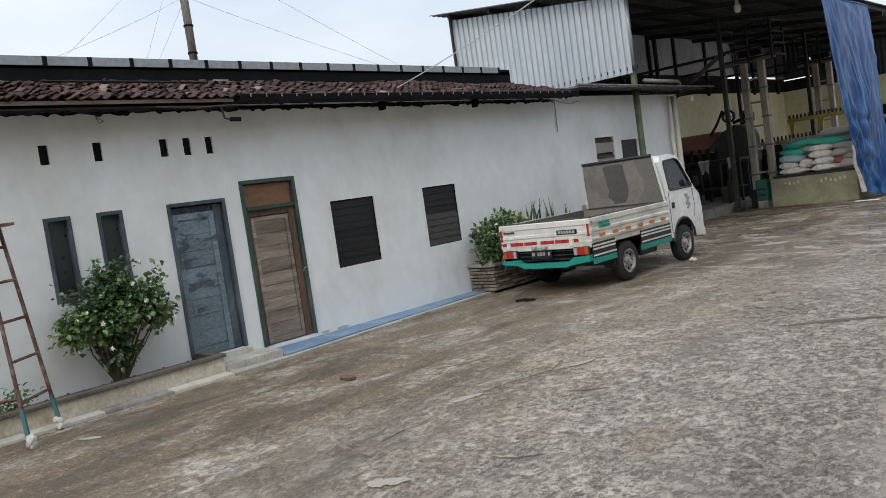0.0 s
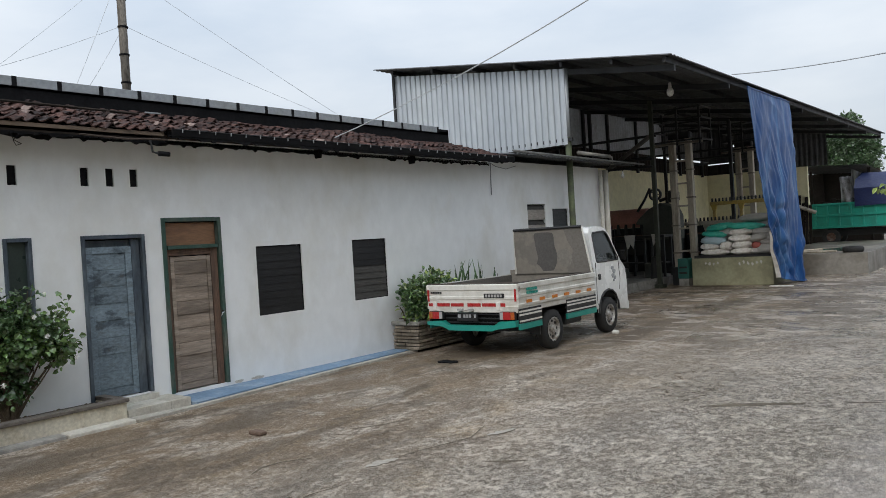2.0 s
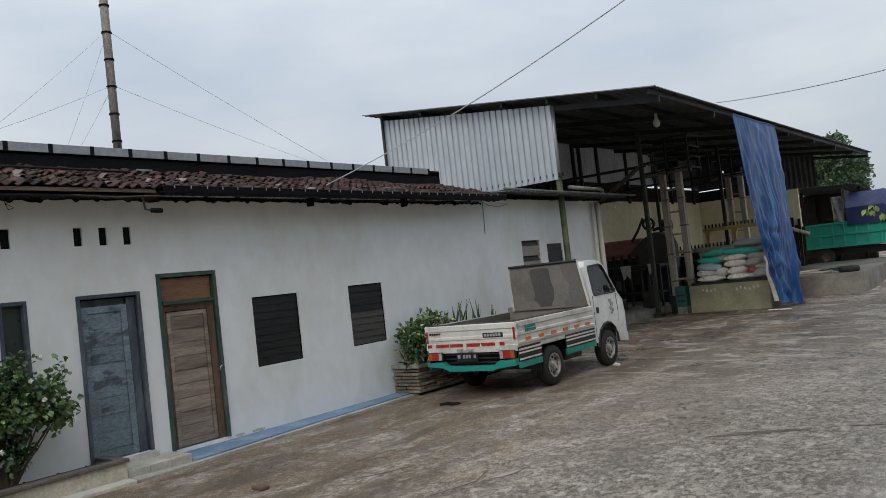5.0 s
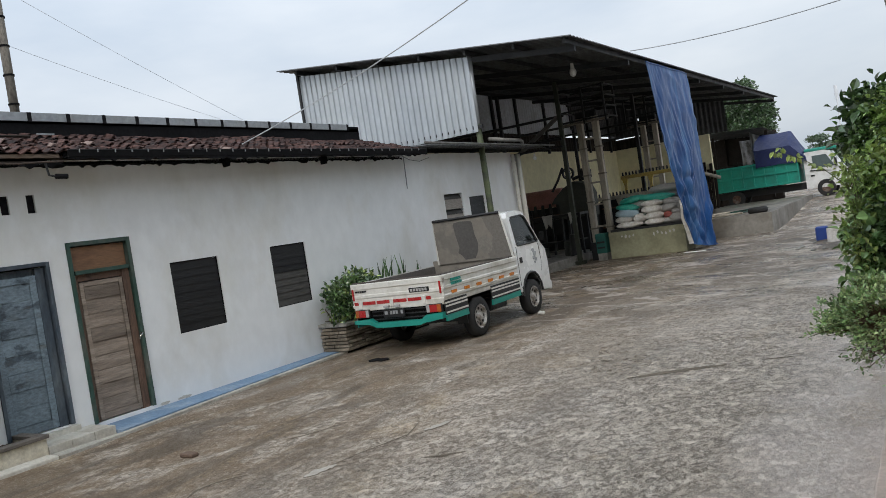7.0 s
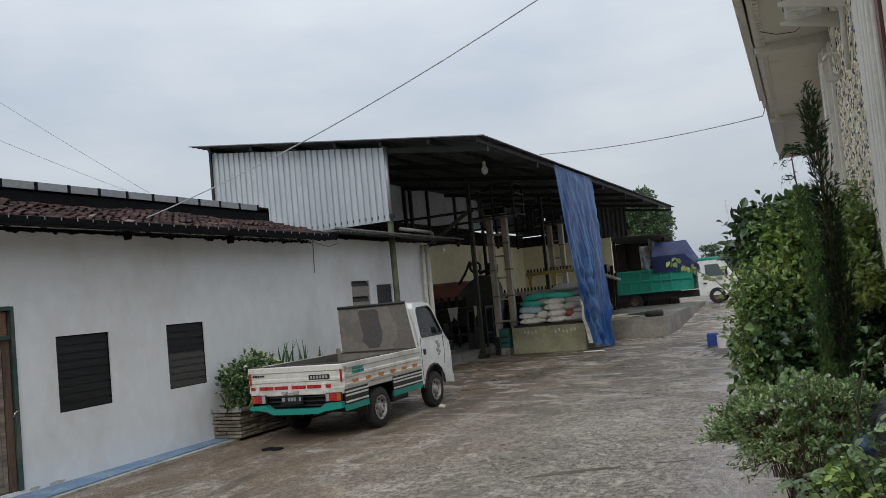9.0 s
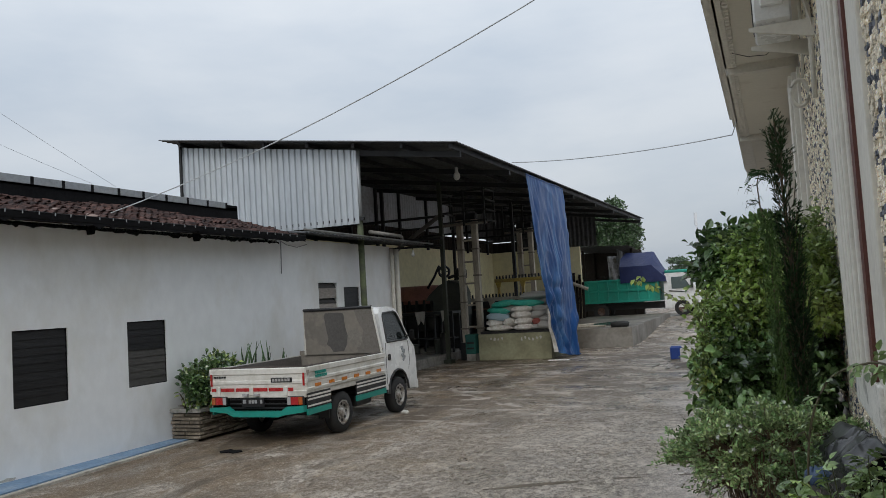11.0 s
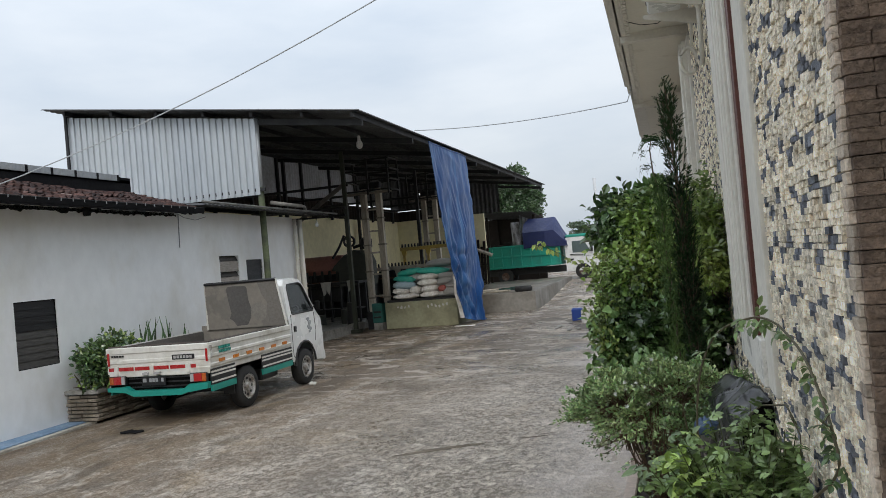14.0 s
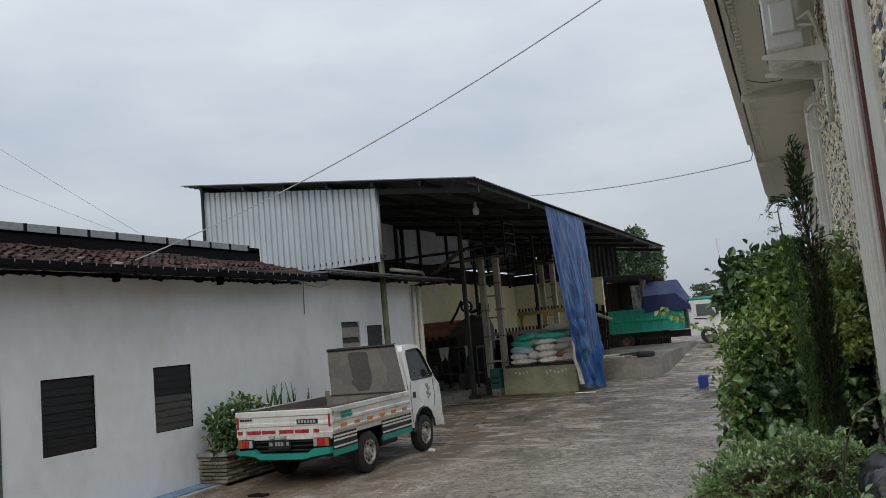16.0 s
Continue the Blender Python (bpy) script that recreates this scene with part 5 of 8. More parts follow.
wheel_cut = [(14.13 + 0.43 * math.cos(a), 0.42 + 0.42 * math.sin(a)) for a in [math.pi * k / 8 for k in range(9)]]
outline = side_outline + [p for p in wheel_cut] + [(13.70, 0.50)]
window_side = [(13.72, 1.41), (13.725, 1.90), (13.76, 1.955), (14.22, 1.975), (14.33, 1.94), (14.40, 1.86), (14.60, 1.52), (14.655, 1.42), (14.63, 1.395), (13.75, 1.39)]


def cab_side(x, s):
    """A cab side: the skin between the outline and its window, with its thickness."""
    bm = bmesh.new()
    lo = [bm.verts.new((x + (0.0 if z < 1.35 else -s * 0.10 * (z - 1.35) / 0.7), y, z)) for y, z in outline]
    edges = [bm.edges.new((lo[i], lo[(i + 1) % len(lo)])) for i in range(len(lo))]
    wi = [bm.verts.new((x - s * 0.10 * max(0, z - 1.35) / 0.7, y, z)) for y, z in window_side]
    edges += [bm.edges.new((wi[i], wi[(i + 1) % len(wi)])) for i in range(len(wi))]
    bmesh.ops.triangle_fill(bm, edges=edges, use_beauty=True)
    ob = part("cab_side", bm, M_TRUCK, truck, "white cab side with a door")
    solid(ob, 0.025).modifiers["thickness"].offset = 0
    bm = bmesh.new()
    g = [bm.verts.new((x - s * (0.006 + 0.10 * max(0, z - 1.35) / 0.7), y, z)) for y, z in window_side]
    bm.faces.new(g)
    pane = part("side_window", bm, M_GLASS, truck, "tinted side window")
    bm = bmesh.new()
    ring = window_side + [window_side[0]]
    tube(bm, [(x + s * 0.012 - s * 0.10 * max(0, z - 1.35) / 0.7, y, z) for y, z in ring], 0.016, 6)
    part("window_seal", bm, M_BLACK, truck)
    bm = bmesh.new()
    tube(bm, [(x + s * 0.012, y, z) for y, z in ((13.66, 1.38), (13.66, 0.62), (13.72, 0.55))], 0.006, 5)
    part("door_gap", bm, M_BLACK, truck)
    bm = bmesh.new()
    tube(bm, [(x + s * 0.012, y, z) for y, z in ((14.64, 1.36), (14.68, 1.0), (14.62, 0.8))], 0.006, 5)
    part("door_gap", bm, M_BLACK, truck)
    boxed("door_handle", (min(x, x + s * 0.035), max(x, x + s * 0.035), 13.74, 13.83, 1.05, 1.16), M_BLACK, truck, "black door handle", bevel=0.01)
    bm = bmesh.new()
    tube(bm, [(x, 14.62, 1.45), (x + s * 0.12, 14.66, 1.5)], 0.012)
    box(bm, min(x + s * 0.07, x + s * 0.17), max(x + s * 0.07, x + s * 0.17), 14.60, 14.66, 1.38, 1.58, bevel=0.02)
    part("wing_mirror", bm, M_UNDER, truck, "black wing mirror")
    bm = bmesh.new()
    tube(bm, [(x + s * 0.02, y, z) for y, z in wheel_cut], 0.022, 6)
    part("wheel_arch", bm, M_BLACK, truck)


cab_side(CX1, 1)
cab_side(CX0, -1)
bm = bmesh.new()
strip = [(13.56, 0.50), (13.56, 1.30), (13.60, 1.95), (13.66, 2.05), (14.05, 2.075), (14.30, 2.03), (14.42, 1.92)]
front = [(14.74, 1.38), (14.93, 1.22), (14.98, 0.95), (14.98, 0.48), (14.90, 0.40)]
for run in (strip, front):
    rows_ = [[bm.verts.new((x + (0 if z < 1.35 else i * 0.10 * (z - 1.35) / 0.7), y, z)) for x, i in ((CX0, 1), (CX1, -1))] for y, z in run]
    for a, b in zip(rows_, rows_[1:]):
        bm.faces.new((a[0], a[1], b[1], b[0]))
part("cab_shell", bm, M_TRUCK, truck, "white cab roof, back and nose")
bm = bmesh.new()
q = [bm.verts.new(v) for v in ((CX0 + 0.09, 14.42, 1.92), (CX1 - 0.09, 14.42, 1.92), (CX1 - 0.01, 14.74, 1.38), (CX0 + 0.01, 14.74, 1.38))]
bm.faces.new(q)
part("windscreen", bm, M_GLASS, truck, "raked windscreen")
boxed("front_bumper", (CX0 - 0.02, CX1 + 0.02, 14.92, 15.04, 0.36, 0.56), M_TRUCK, truck, bevel=0.03)
for x in (CX0 + 0.05, CX1 - 0.33):
    boxed("headlamp", (x, x + 0.28, 14.93, 14.99, 0.82, 1.0), M_LAMPCLEAR, truck, bevel=0.02)
boxed("cab_floor", (CX0 + 0.03, CX1 - 0.03, 13.58, 14.9, 0.52, 0.60), M_BLACK, truck)
for x in (-8.65, -7.75):
    boxed("seat", (x, x + 0.5, 13.65, 14.1, 0.75, 0.95), M_BLACK, truck, bevel=0.04)
    boxed("seat_back", (x, x + 0.5, 13.62, 13.78, 0.95, 1.75), M_BLACK, truck, bevel=0.05)
boxed("dashboard", (CX0 + 0.04, CX1 - 0.04, 14.45, 14.75, 1.0, 1.36), M_BLACK, truck, bevel=0.03)
bm = bmesh.new()
disc(bm, (0, 0, 0), 2, 0.17, 0.195, -0.012, 0.012, 24)
bmesh.ops.transform(bm, matrix=Matrix.Translation((-7.5, 14.30, 1.33)) @ Matrix.Rotation(radians(65), 4, "X"), verts=bm.verts)
part("steering_wheel", bm, M_BLACK, truck)
# grey printed emblem on the cab door, a plain leafy shape
bm = bmesh.new()
for cy, cz, r in ((14.36, 1.24, 0.05), (14.42, 1.17, 0.06), (14.37, 1.09, 0.055), (14.45, 1.05, 0.045), (14.40, 1.00, 0.035)):
    prism(bm, [(cy + r * math.cos(a) * (1 + 0.3 * math.sin(3 * a)), cz + r * 0.8 * math.sin(a)) for a in [k * math.tau / 10 for k in range(10)]], 0, CX1 - 0.01, CX1 + 0.022)
part("door_emblem", bm, mat("grey_print", (0.34, 0.36, 0.37), 0.5, var=0.5, scale=20), truck, "faded grey emblem")
# canvas screen and its frame behind the cab
SC = [(-8.70, 13.44, 1.22), (-7.02, 13.44, 1.22), (-7.13, 13.34, 2.09), (-8.64, 13.34, 2.09)]
bm = bmesh.new()
q = [bm.verts.new(v) for v in SC] + [bm.verts.new((x, y + 0.03, z)) for x, y, z in SC]
for f in ((0, 1, 2, 3), (7, 6, 5, 4), (0, 4, 5, 1), (1, 5, 6, 2), (2, 6, 7, 3), (3, 7, 4, 0)):
    bm.faces.new([q[i] for i in f])
screen = part("bed_screen", bm, M_SCREEN, truck, "patched grey canvas screen behind the cab")
def on_screen(u, v, lift):
    a = Vector(SC[0]).lerp(Vector(SC[1]), u)
    b = Vector(SC[3]).lerp(Vector(SC[2]), u)
    return a.lerp(b, v) + Vector((0, -lift, 0))


def canvas_patch(uv, tint, label, lift):
    bm = bmesh.new()
    lo = [bm.verts.new(on_screen(u, v, lift)) for u, v in uv]
    hi = [bm.verts.new(on_screen(u, v, 0.0)) for u, v in uv]
    bm.faces.new(lo)
    for k in range(len(uv)):
        bm.faces.new((lo[k], lo[(k + 1) % len(uv)], hi[(k + 1) % len(uv)], hi[k]))
    part("canvas_patch", bm, mat("canvas_patch", tint, 0.85, var=0.25, scale=4), screen, label)


canvas_patch([(0.30, 0.86), (0.32, 0.91), (0.40, 0.92), (0.52, 0.915), (0.57, 0.90), (0.585, 0.85), (0.58, 0.6), (0.60, 0.40), (0.57, 0.20), (0.52, 0.06), (0.38, 0.05), (0.345, 0.16), (0.30, 0.22), (0.33, 0.34), (0.31, 0.6)], (0.105, 0.100, 0.095), "darker canvas patch", 0.003)
canvas_patch([(0.69 + 0.10 * math.cos(a) * (1 + 0.15 * math.sin(3 * a)), 0.33 + 0.20 * math.sin(a)) for a in [k * math.tau / 16 for k in range(16)]], (0.225, 0.21, 0.185), "pale scuffed canvas patch", 0.003)
canvas_patch([(0.74, 0.96), (0.99, 0.96), (0.99, 0.10), (0.80, 0.08), (0.78, 0.3), (0.82, 0.5), (0.77, 0.7)], (0.175, 0.162, 0.145), "faded canvas strip", 0.003)
bm = bmesh.new()
tube(bm, [SC[0], SC[3], SC[2], SC[1]], 0.022, 6)
part("screen_frame", bm, M_BED, truck)
bm = bmesh.new()
tube(bm, [SC[3], SC[2]], 0.03, 6)
part("screen_bar", bm, M_BLACK, truck)
bm = bmesh.new()
tube(bm, [(X1 - 0.03, Y0 + 0.05, 1.225), (X1 - 0.03, 13.4, 1.225)], 0.016, 5)
tube(bm, [(X0 + 0.03, Y0 + 0.03, 1.225), (X1 - 0.03, Y0 + 0.03, 1.225)], 0.016, 5)
part("rubber_edge", bm, mat("brown_rubber", (0.07, 0.058, 0.05), 0.8, var=0.3), truck)
boxed("bed_liner", (X0 + 0.045, X1 - 0.045, Y0 + 0.045, Y1 - 0.03, 0.842, 0.86), mat("bed_liner", (0.06, 0.052, 0.047), 0.85, var=0.4), truck)
for x in (X0 + 0.04, X1 - 0.055):
    boxed("side_liner", (x, x + 0.012, Y0 + 0.05, Y1 - 0.03, 0.86, 1.20), mat("grey_liner", (0.12, 0.11, 0.10), 0.85, var=0.3), truck)
bm = bmesh.new()
for k in range(7):
    bmesh.ops.create_icosphere(bm, subdivisions=2, radius=random.uniform(0.025, 0.045), matrix=Matrix.Translation((-6.85 + random.uniform(-0.05, 0.05), 13.95 + random.uniform(-0.05, 0.05), 0.03)))
thing("crumpled_paper", bm, M_RAG, "crumpled white wrapper lying by the front wheel", "litter")
bm = bmesh.new()
box(bm, -7.14, -6.94, 5.44, 5.54, 0.0, 0.045, bevel=0.012)
thing("broken_brick", bm, mat("red_brick", (0.13, 0.088, 0.065), 0.9, var=0.4, scale=10, bump=0.6), "broken reddish brick lying on the yard", "brick")
bm = bmesh.new()
prism(bm, [(-8.22, 10.16), (-8.12, 10.05), (-8.0, 10.10), (-7.88, 10.06), (-7.82, 10.2), (-7.92, 10.30), (-8.05, 10.28), (-8.15, 10.34)], 2, 0.0, 0.013)
thing("drain_cover", bm, M_GUTTER, "flat ragged black patch on the ground", "scrap")

# ---- inside the shed ----
M_PALEWOOD = mat("pale_dusty_wood", (0.50, 0.455, 0.375), 0.85, var=0.3, scale=3, bump=0.3, stretch=(2, 2, 0.4), second=(0.26, 0.235, 0.19))
M_YELLOW = mat("yellow_paint", (0.55, 0.40, 0.10), 0.55, var=0.4, scale=4, second=(0.34, 0.25, 0.10), smix=(0.45, 0.6))
M_MACHRED = mat("red_brown_machine_paint", (0.42, 0.20, 0.165), 0.6, var=0.3, scale=3, second=(0.30, 0.14, 0.115))
M_MACHGREEN = mat("grey_green_machine", (0.060, 0.066, 0.055), 0.6, var=0.3, scale=3)


M_FLANGE = mat("dusty_flange", (0.20, 0.18, 0.15), 0.85, var=0.3, scale=5)


def elevator(name, label, x, y, z0, z1, gap, w):
    ob = root(name, (x, y, z0), label, "elevator", "bucket elevators")
    for dx in (-gap / 2, gap / 2):
        boxed("casing", (x + dx - w / 2, x + dx + w / 2, y - w / 2, y + w / 2, z0, z1), M_PALEWOOD, ob, "pale dusty wooden casing", bevel=0.01)
        for j in range(5):
            zj = z0 + 0.55 + j * (z1 - z0 - 0.7) / 4
            boxed("flange", (x + dx - w / 2 - 0.022, x + dx + w / 2 + 0.022, y - w / 2 - 0.022, y + w / 2 + 0.022, zj, zj + 0.05), M_FLANGE, ob, "dark joint flange")
    k = z0 + 0.6
    while k < z1:
        boxed("spacer", (x - gap / 2, x + gap / 2, y - 0.03, y + 0.03, k, k + 0.06), M_PALEWOOD, ob)
        k += 0.75
    boxed("head", (x - gap / 2 - 0.1, x + gap / 2 + 0.1, y - 0.14, y + 0.14, z1, z1 + 0.22), M_STEEL, ob, "dark steel elevator head", bevel=0.04)
    for dx, dy in ((-0.8, -0.5), (0.85, -0.5), (0.85, 0.5), (-0.8, 0.5), (0.1, -0.5)):
        boxed("platform_post", (x + dx - 0.03, x + dx + 0.03, y + dy - 0.03, y + dy + 0.03, z1 - 0.25, z1 + 1.0), M_STEEL, ob)
    boxed("platform_floor", (x - 0.8, x + 0.85, y - 0.5, y - 0.22, z1 - 0.2, z1 - 0.15), mat("dusty_plank", (0.17, 0.15, 0.125), 0.9, var=0.4, scale=4), ob, "dusty plank floor of the service platform")
    boxed("boot", (x - gap / 2 - 0.15, x + gap / 2 + 0.15, y - 0.2, y + 0.2, 0.0 if z0 < 1 else z0 - 0.3, z0 + 0.1), M_STEEL, ob)
    for zz in (z1 - 0.1, z1 + 0.25, z1 + 0.6, z1 + 0.95):
        bm = bmesh.new()
        for a, b in (((-0.7, -0.5), (0.9, -0.5)), ((0.9, -0.5), (0.9, 0.5)), ((0.9, 0.5), (-0.7, 0.5)), ((-0.7, 0.5), (-0.7, -0.5))):
            tube(bm, [(x + a[0], y + a[1], zz), (x + b[0], y + b[1], zz)], 0.03, 6)
        part("platform_rail", bm, M_STEEL, ob)
    return ob


elevator("bucket_elevator", "tall pale wooden bucket elevator under the shed roof", -9.95, 25.9, 0.5, 4.85, 0.56, 0.20)
elevator("bucket_elevator", "further pale bucket elevator behind the conveyor frame", -10.1, 33.2, 0.5, 5.0, 0.5, 0.2)


def roller_frame(name, label, x0, x1, y, z, material, knobs):
    ob = root(name, ((x0 + x1) / 2, y, 0.24), label, "machine frame")
    boxed("beam", (x0, x1, y - 0.08, y + 0.08, z - 0.07, z + 0.07), material, ob, bevel=0.01)
    for k in range(knobs):
        bm = bmesh.new()
        tube(bm, [(x0 + 0.08 + (x1 - x0 - 0.16) * k / (knobs - 1), y, z + 0.07), (x0 + 0.08 + (x1 - x0 - 0.16) * k / (knobs - 1), y, z + 0.21)], 0.045, 8, 0.03)
        part("knob", bm, M_BLACK, ob)
    for x in (x0 + 0.15, (x0 + x1) / 2, x1 - 0.15):
        bm = bmesh.new()
        prism(bm, [(x - 0.12, z - 0.07), (x + 0.12, z - 0.07), (x + 0.05, z - 0.3), (x + 0.05, 0.24), (x - 0.05, 0.24), (x - 0.05, z - 0.3)], 1, y - 0.05, y + 0.05)
        part("leg", bm, material, ob)
    return ob


roller_frame("sorter_frame", "yellow steel sorter frame with a row of dark knobs", -11.0, -8.6, 31.5, 2.76, M_YELLOW, 17)
roller_frame("sorter_frame", "white steel sorter frame with a row of dark knobs", -12.2, -9.3, 30.2, 2.02, M_PALEWOOD, 20)
hop = root("rice_hopper", (-13.2, 28.8, 0.24), "red-brown steel hopper with dark openings on dark legs", "hopper")
bm = bmesh.new()
arc = [(28.5 + 1.1 * (0.5 - 0.5 * math.cos(a)), 2.0 + 0.72 * math.sin(a) ** 0.8) for a in [math.pi * k / 12 for k in range(13)]]
prism(bm, arc, 0, -14.6, -12.45)
bmesh.ops.bevel(bm, geom=[e for e in bm.edges if abs(e.verts[0].co.x - e.verts[1].co.x) < 0.01 and e.verts[0].co.x > -12.5], offset=0.12, segments=3, affect="EDGES", clamp_overlap=True)
body = part("body", bm, M_MACHRED, hop, "rounded red-brown steel drum", smooth=True)
for k in range(6):
    x = -14.2 + k * 0.32
    bm = bmesh.new()
    tube(bm, [(x, 28.45, 1.75), (x, 28.45, 2.02), (x, 28.46, 2.14)], 0.075, 8, 0.05)
    part("outlet", bm, M_BLACK, hop, "dark outlet spout")
for x in (-14.3, -13.4, -12.6):
    boxed("leg", (x, x + 0.09, 28.55, 28.64, 0.24, 1.97), M_STEEL, hop)
    boxed("leg", (x, x + 0.09, 29.4, 29.49, 0.24, 1.97), M_STEEL, hop)
boxed("under_tray", (-14.4, -12.4, 28.6, 29.5, 0.9, 1.5), M_STEEL, hop, bevel=0.05)
mill = root("milling_machine", (-11.8, 28.6, 0.24), "dark green-grey milling machine with a belt pulley", "machine")
bm = bmesh.new()
prism(bm, [(-12.45, 1.5), (-11.2, 1.5), (-11.2, 2.35), (-11.35, 2.72), (-11.75, 2.86), (-12.2, 2.66), (-12.62, 2.3), (-12.75, 2.12), (-12.45, 2.08)], 1, 28.25, 29.1)
part("casing", bm, M_MACHGREEN, mill, "dark sloped machine casing")
boxed("stand", (-12.2, -11.3, 28.3, 29.1, 0.24, 1.5), M_STEEL, mill)
bm = bmesh.new()
disc(bm, (-12.05, 28.6, 3.2), 1, 0.18, 0.24, -0.05, 0.05, 24)
disc(bm, (-12.05, 28.6, 3.2), 1, 0.001, 0.05, -0.08, 0.08, 12)
for a in range(5):
    tube(bm, [(-12.05, 28.6, 3.2), (-12.05 + 0.2 * math.cos(a * 1.257), 28.6, 3.2 + 0.2 * math.sin(a * 1.257))], 0.018, 5)
part("pulley", bm, M_STEEL, mill)
bm = bmesh.new()
tube(bm, [(-12.8, 28.6, 2.6), (-12.5, 28.6, 3.0), (-12.25, 28.6, 3.45)], 0.05)
tube(bm, [(-11.9, 28.6, 2.95), (-11.3, 28.6, 3.1), (-11.2, 28.6, 3.4)], 0.06)
part("lever", bm, M_STEEL, mill)
boxed("motor", (-11.55, -11.2, 28.4, 28.9, 2.85, 3.3), M_BLACK, mill, bevel=0.08)
bench = root("work_bench", (-12.0, 26.8, 0.24), "dark steel bench with rags hung over its rail", "bench")
boxed("top", (-13.3, -10.9, 26.4, 27.2, 1.62, 1.7), M_STEEL, bench)
for x in (-13.2, -12.4, -11.7, -11.0):
    for y in (26.45, 27.1):
        boxed("leg", (x, x + 0.07, y, y + 0.07, 0.24, 1.62), M_STEEL, bench)
boxed("shelf", (-13.2, -11.0, 26.45, 27.1, 0.7, 0.75), M_STEEL, bench)


def rag(x, z, w, h, seed):
    rng = random.Random(seed)
    bm = bmesh.new()
    cols = 7
    g = [[bm.verts.new((x + w * (i / (cols - 1) - 0.5) * (1 - 0.5 * j / 5), 26.36 - 0.05 * math.sin(i * 1.7 + seed) * (j / 5), z - h * j / 5 * (1 + 0.25 * math.sin(i * 1.1 + seed)))) for j in range(6)] for i in range(cols)]
    for i in range(cols - 1):
        for j in range(5):
            bm.faces.new((g[i][j], g[i + 1][j], g[i + 1][j + 1], g[i][j + 1]))
    return solid(thing("hanging_rag", bm, M_RAG, "dirty white rag hung over the bench", "rag", "rags", smooth=True), 0.01)


rag(-12.15, 1.74, 0.42, 0.40, 1)
rag(-11.2, 1.74, 0.28, 0.34, 2)
for k, (x, y, r, h) in enumerate(((-12.9, 25.9, 0.24, 0.45), (-12.3, 26.0, 0.2, 0.35), (-11.3, 26.1, 0.22, 0.5))):
    bm = bmesh.new()
    disc(bm, (x, y, 0.24), 2, 0.02, r, 0.0, h, 20)
    thing("metal_drum", bm, M_MACHGREEN if k else M_FLASH, "small dull metal drum on the shed floor", "drum", "small drums")
for k, (xa, xb, ya, h) in enumerate(((-14.6, -13.2, 29.9, 1.75), (-13.1, -11.9, 30.4, 1.60), (-11.8, -10.6, 30.8, 1.7))):
    grain_bin = root("storage_bin", ((xa + xb) / 2, ya + 0.5, 0.24), "dark blackened steel bin against the back wall", "bin", "storage bins")
    boxed("body", (xa, xb, ya, ya + 1.1, 0.24, 0.24 + h), M_STEEL, grain_bin, bevel=0.03)
    for q in (0.35, 0.8):
        boxed("band", (xa - 0.01, xb + 0.01, ya - 0.02, ya, 0.24 + h * q, 0.30 + h * q), M_RUST, grain_bin, "rusty band")
for k, (x, h, r) in enumerate(((-13.8, 0.62, 0.2), (-13.3, 0.5, 0.17), (-10.9, 0.75, 0.2))):
    bm = bmesh.new()
    tube(bm, [(x, 25.6, 0.24), (x, 25.6, 0.24 + h * 0.5), (x, 25.6, 0.24 + h)], r, 14, r * 0.85)
    thing("oil_can", bm, M_BLACK, "blackened oil can on the shed floor", "can", "oil cans", smooth=False)
crate = root("green_crate", (-9.85, 25.45, 0.0), "stacked teal plastic crate beside the loading block", "crate")
boxed("body", (-10.02, -9.66, 25.25, 25.65, 0.24, 0.90), mat("dusty_teal_plastic", (0.02, 0.12, 0.10), 0.6, var=0.3), crate, bevel=0.02)
for z in (0.40, 0.58):
    boxed("slot", (-9.97, -9.71, 25.242, 25.249, z, z + 0.06), M_BLACK, crate)
boxed("foot", (-10.0, -9.68, 25.27, 25.63, 0.0, 0.24), M_CONC, crate)

block = root("loading_block", (-8.3, 26.5, 0.0), "mossy concrete loading block with worn white lettering", "block")
boxed("body", (-9.58, -7.05, 25.35, 27.9, 0.0, 0.88), M_CONCGREEN, block, bevel=0.015)
rl = random.Random(19)
for x0, count in ((-9.12, 4), (-8.05, 6)):
    for k in range(count):
        bm = bmesh.new()
        cx, cz = x0 + k * 0.13, 0.70 + rl.uniform(-0.04, 0.04)
        n = 9
        prism(bm, [(cx + rl.uniform(0.02, 0.055) * math.cos(i * math.tau / n), cz + rl.uniform(0.02, 0.075) * math.sin(i * math.tau / n)) for i in range(n)], 1, 25.343, 25.349)
        part("marking", bm, M_RAG, block, "worn white letter")
boxed("mat", (-9.5, -7.1, 25.4, 27.85, 0.88, 0.96), M_BLACK, block)

M_SACKW = mat("white_woven_sack", (0.88, 0.86, 0.82), 0.7, var=0.2, scale=6, bump=0.7, bscale=14, second=(0.62, 0.58, 0.53), dist=0.02)
M_SACKG = mat("green_woven_sack", (0.04, 0.45, 0.35), 0.6, var=0.3, scale=6, bump=0.7, bscale=14, second=(0.08, 0.46, 0.36), smix=(0.5, 0.62), dist=0.02)
M_SACKB = mat("pale_blue_sack", (0.42, 0.56, 0.64), 0.75, var=0.15, scale=6, bump=0.4, bscale=30)
M_SACKGREY = mat("grey_woven_sack", (0.44, 0.43, 0.41), 0.8, var=0.2, scale=6, bump=0.4, bscale=30)
M_SACKR = mat("reddish_sack", (0.36, 0.10, 0.08), 0.75, var=0.2, scale=6, bump=0.4, bscale=30)


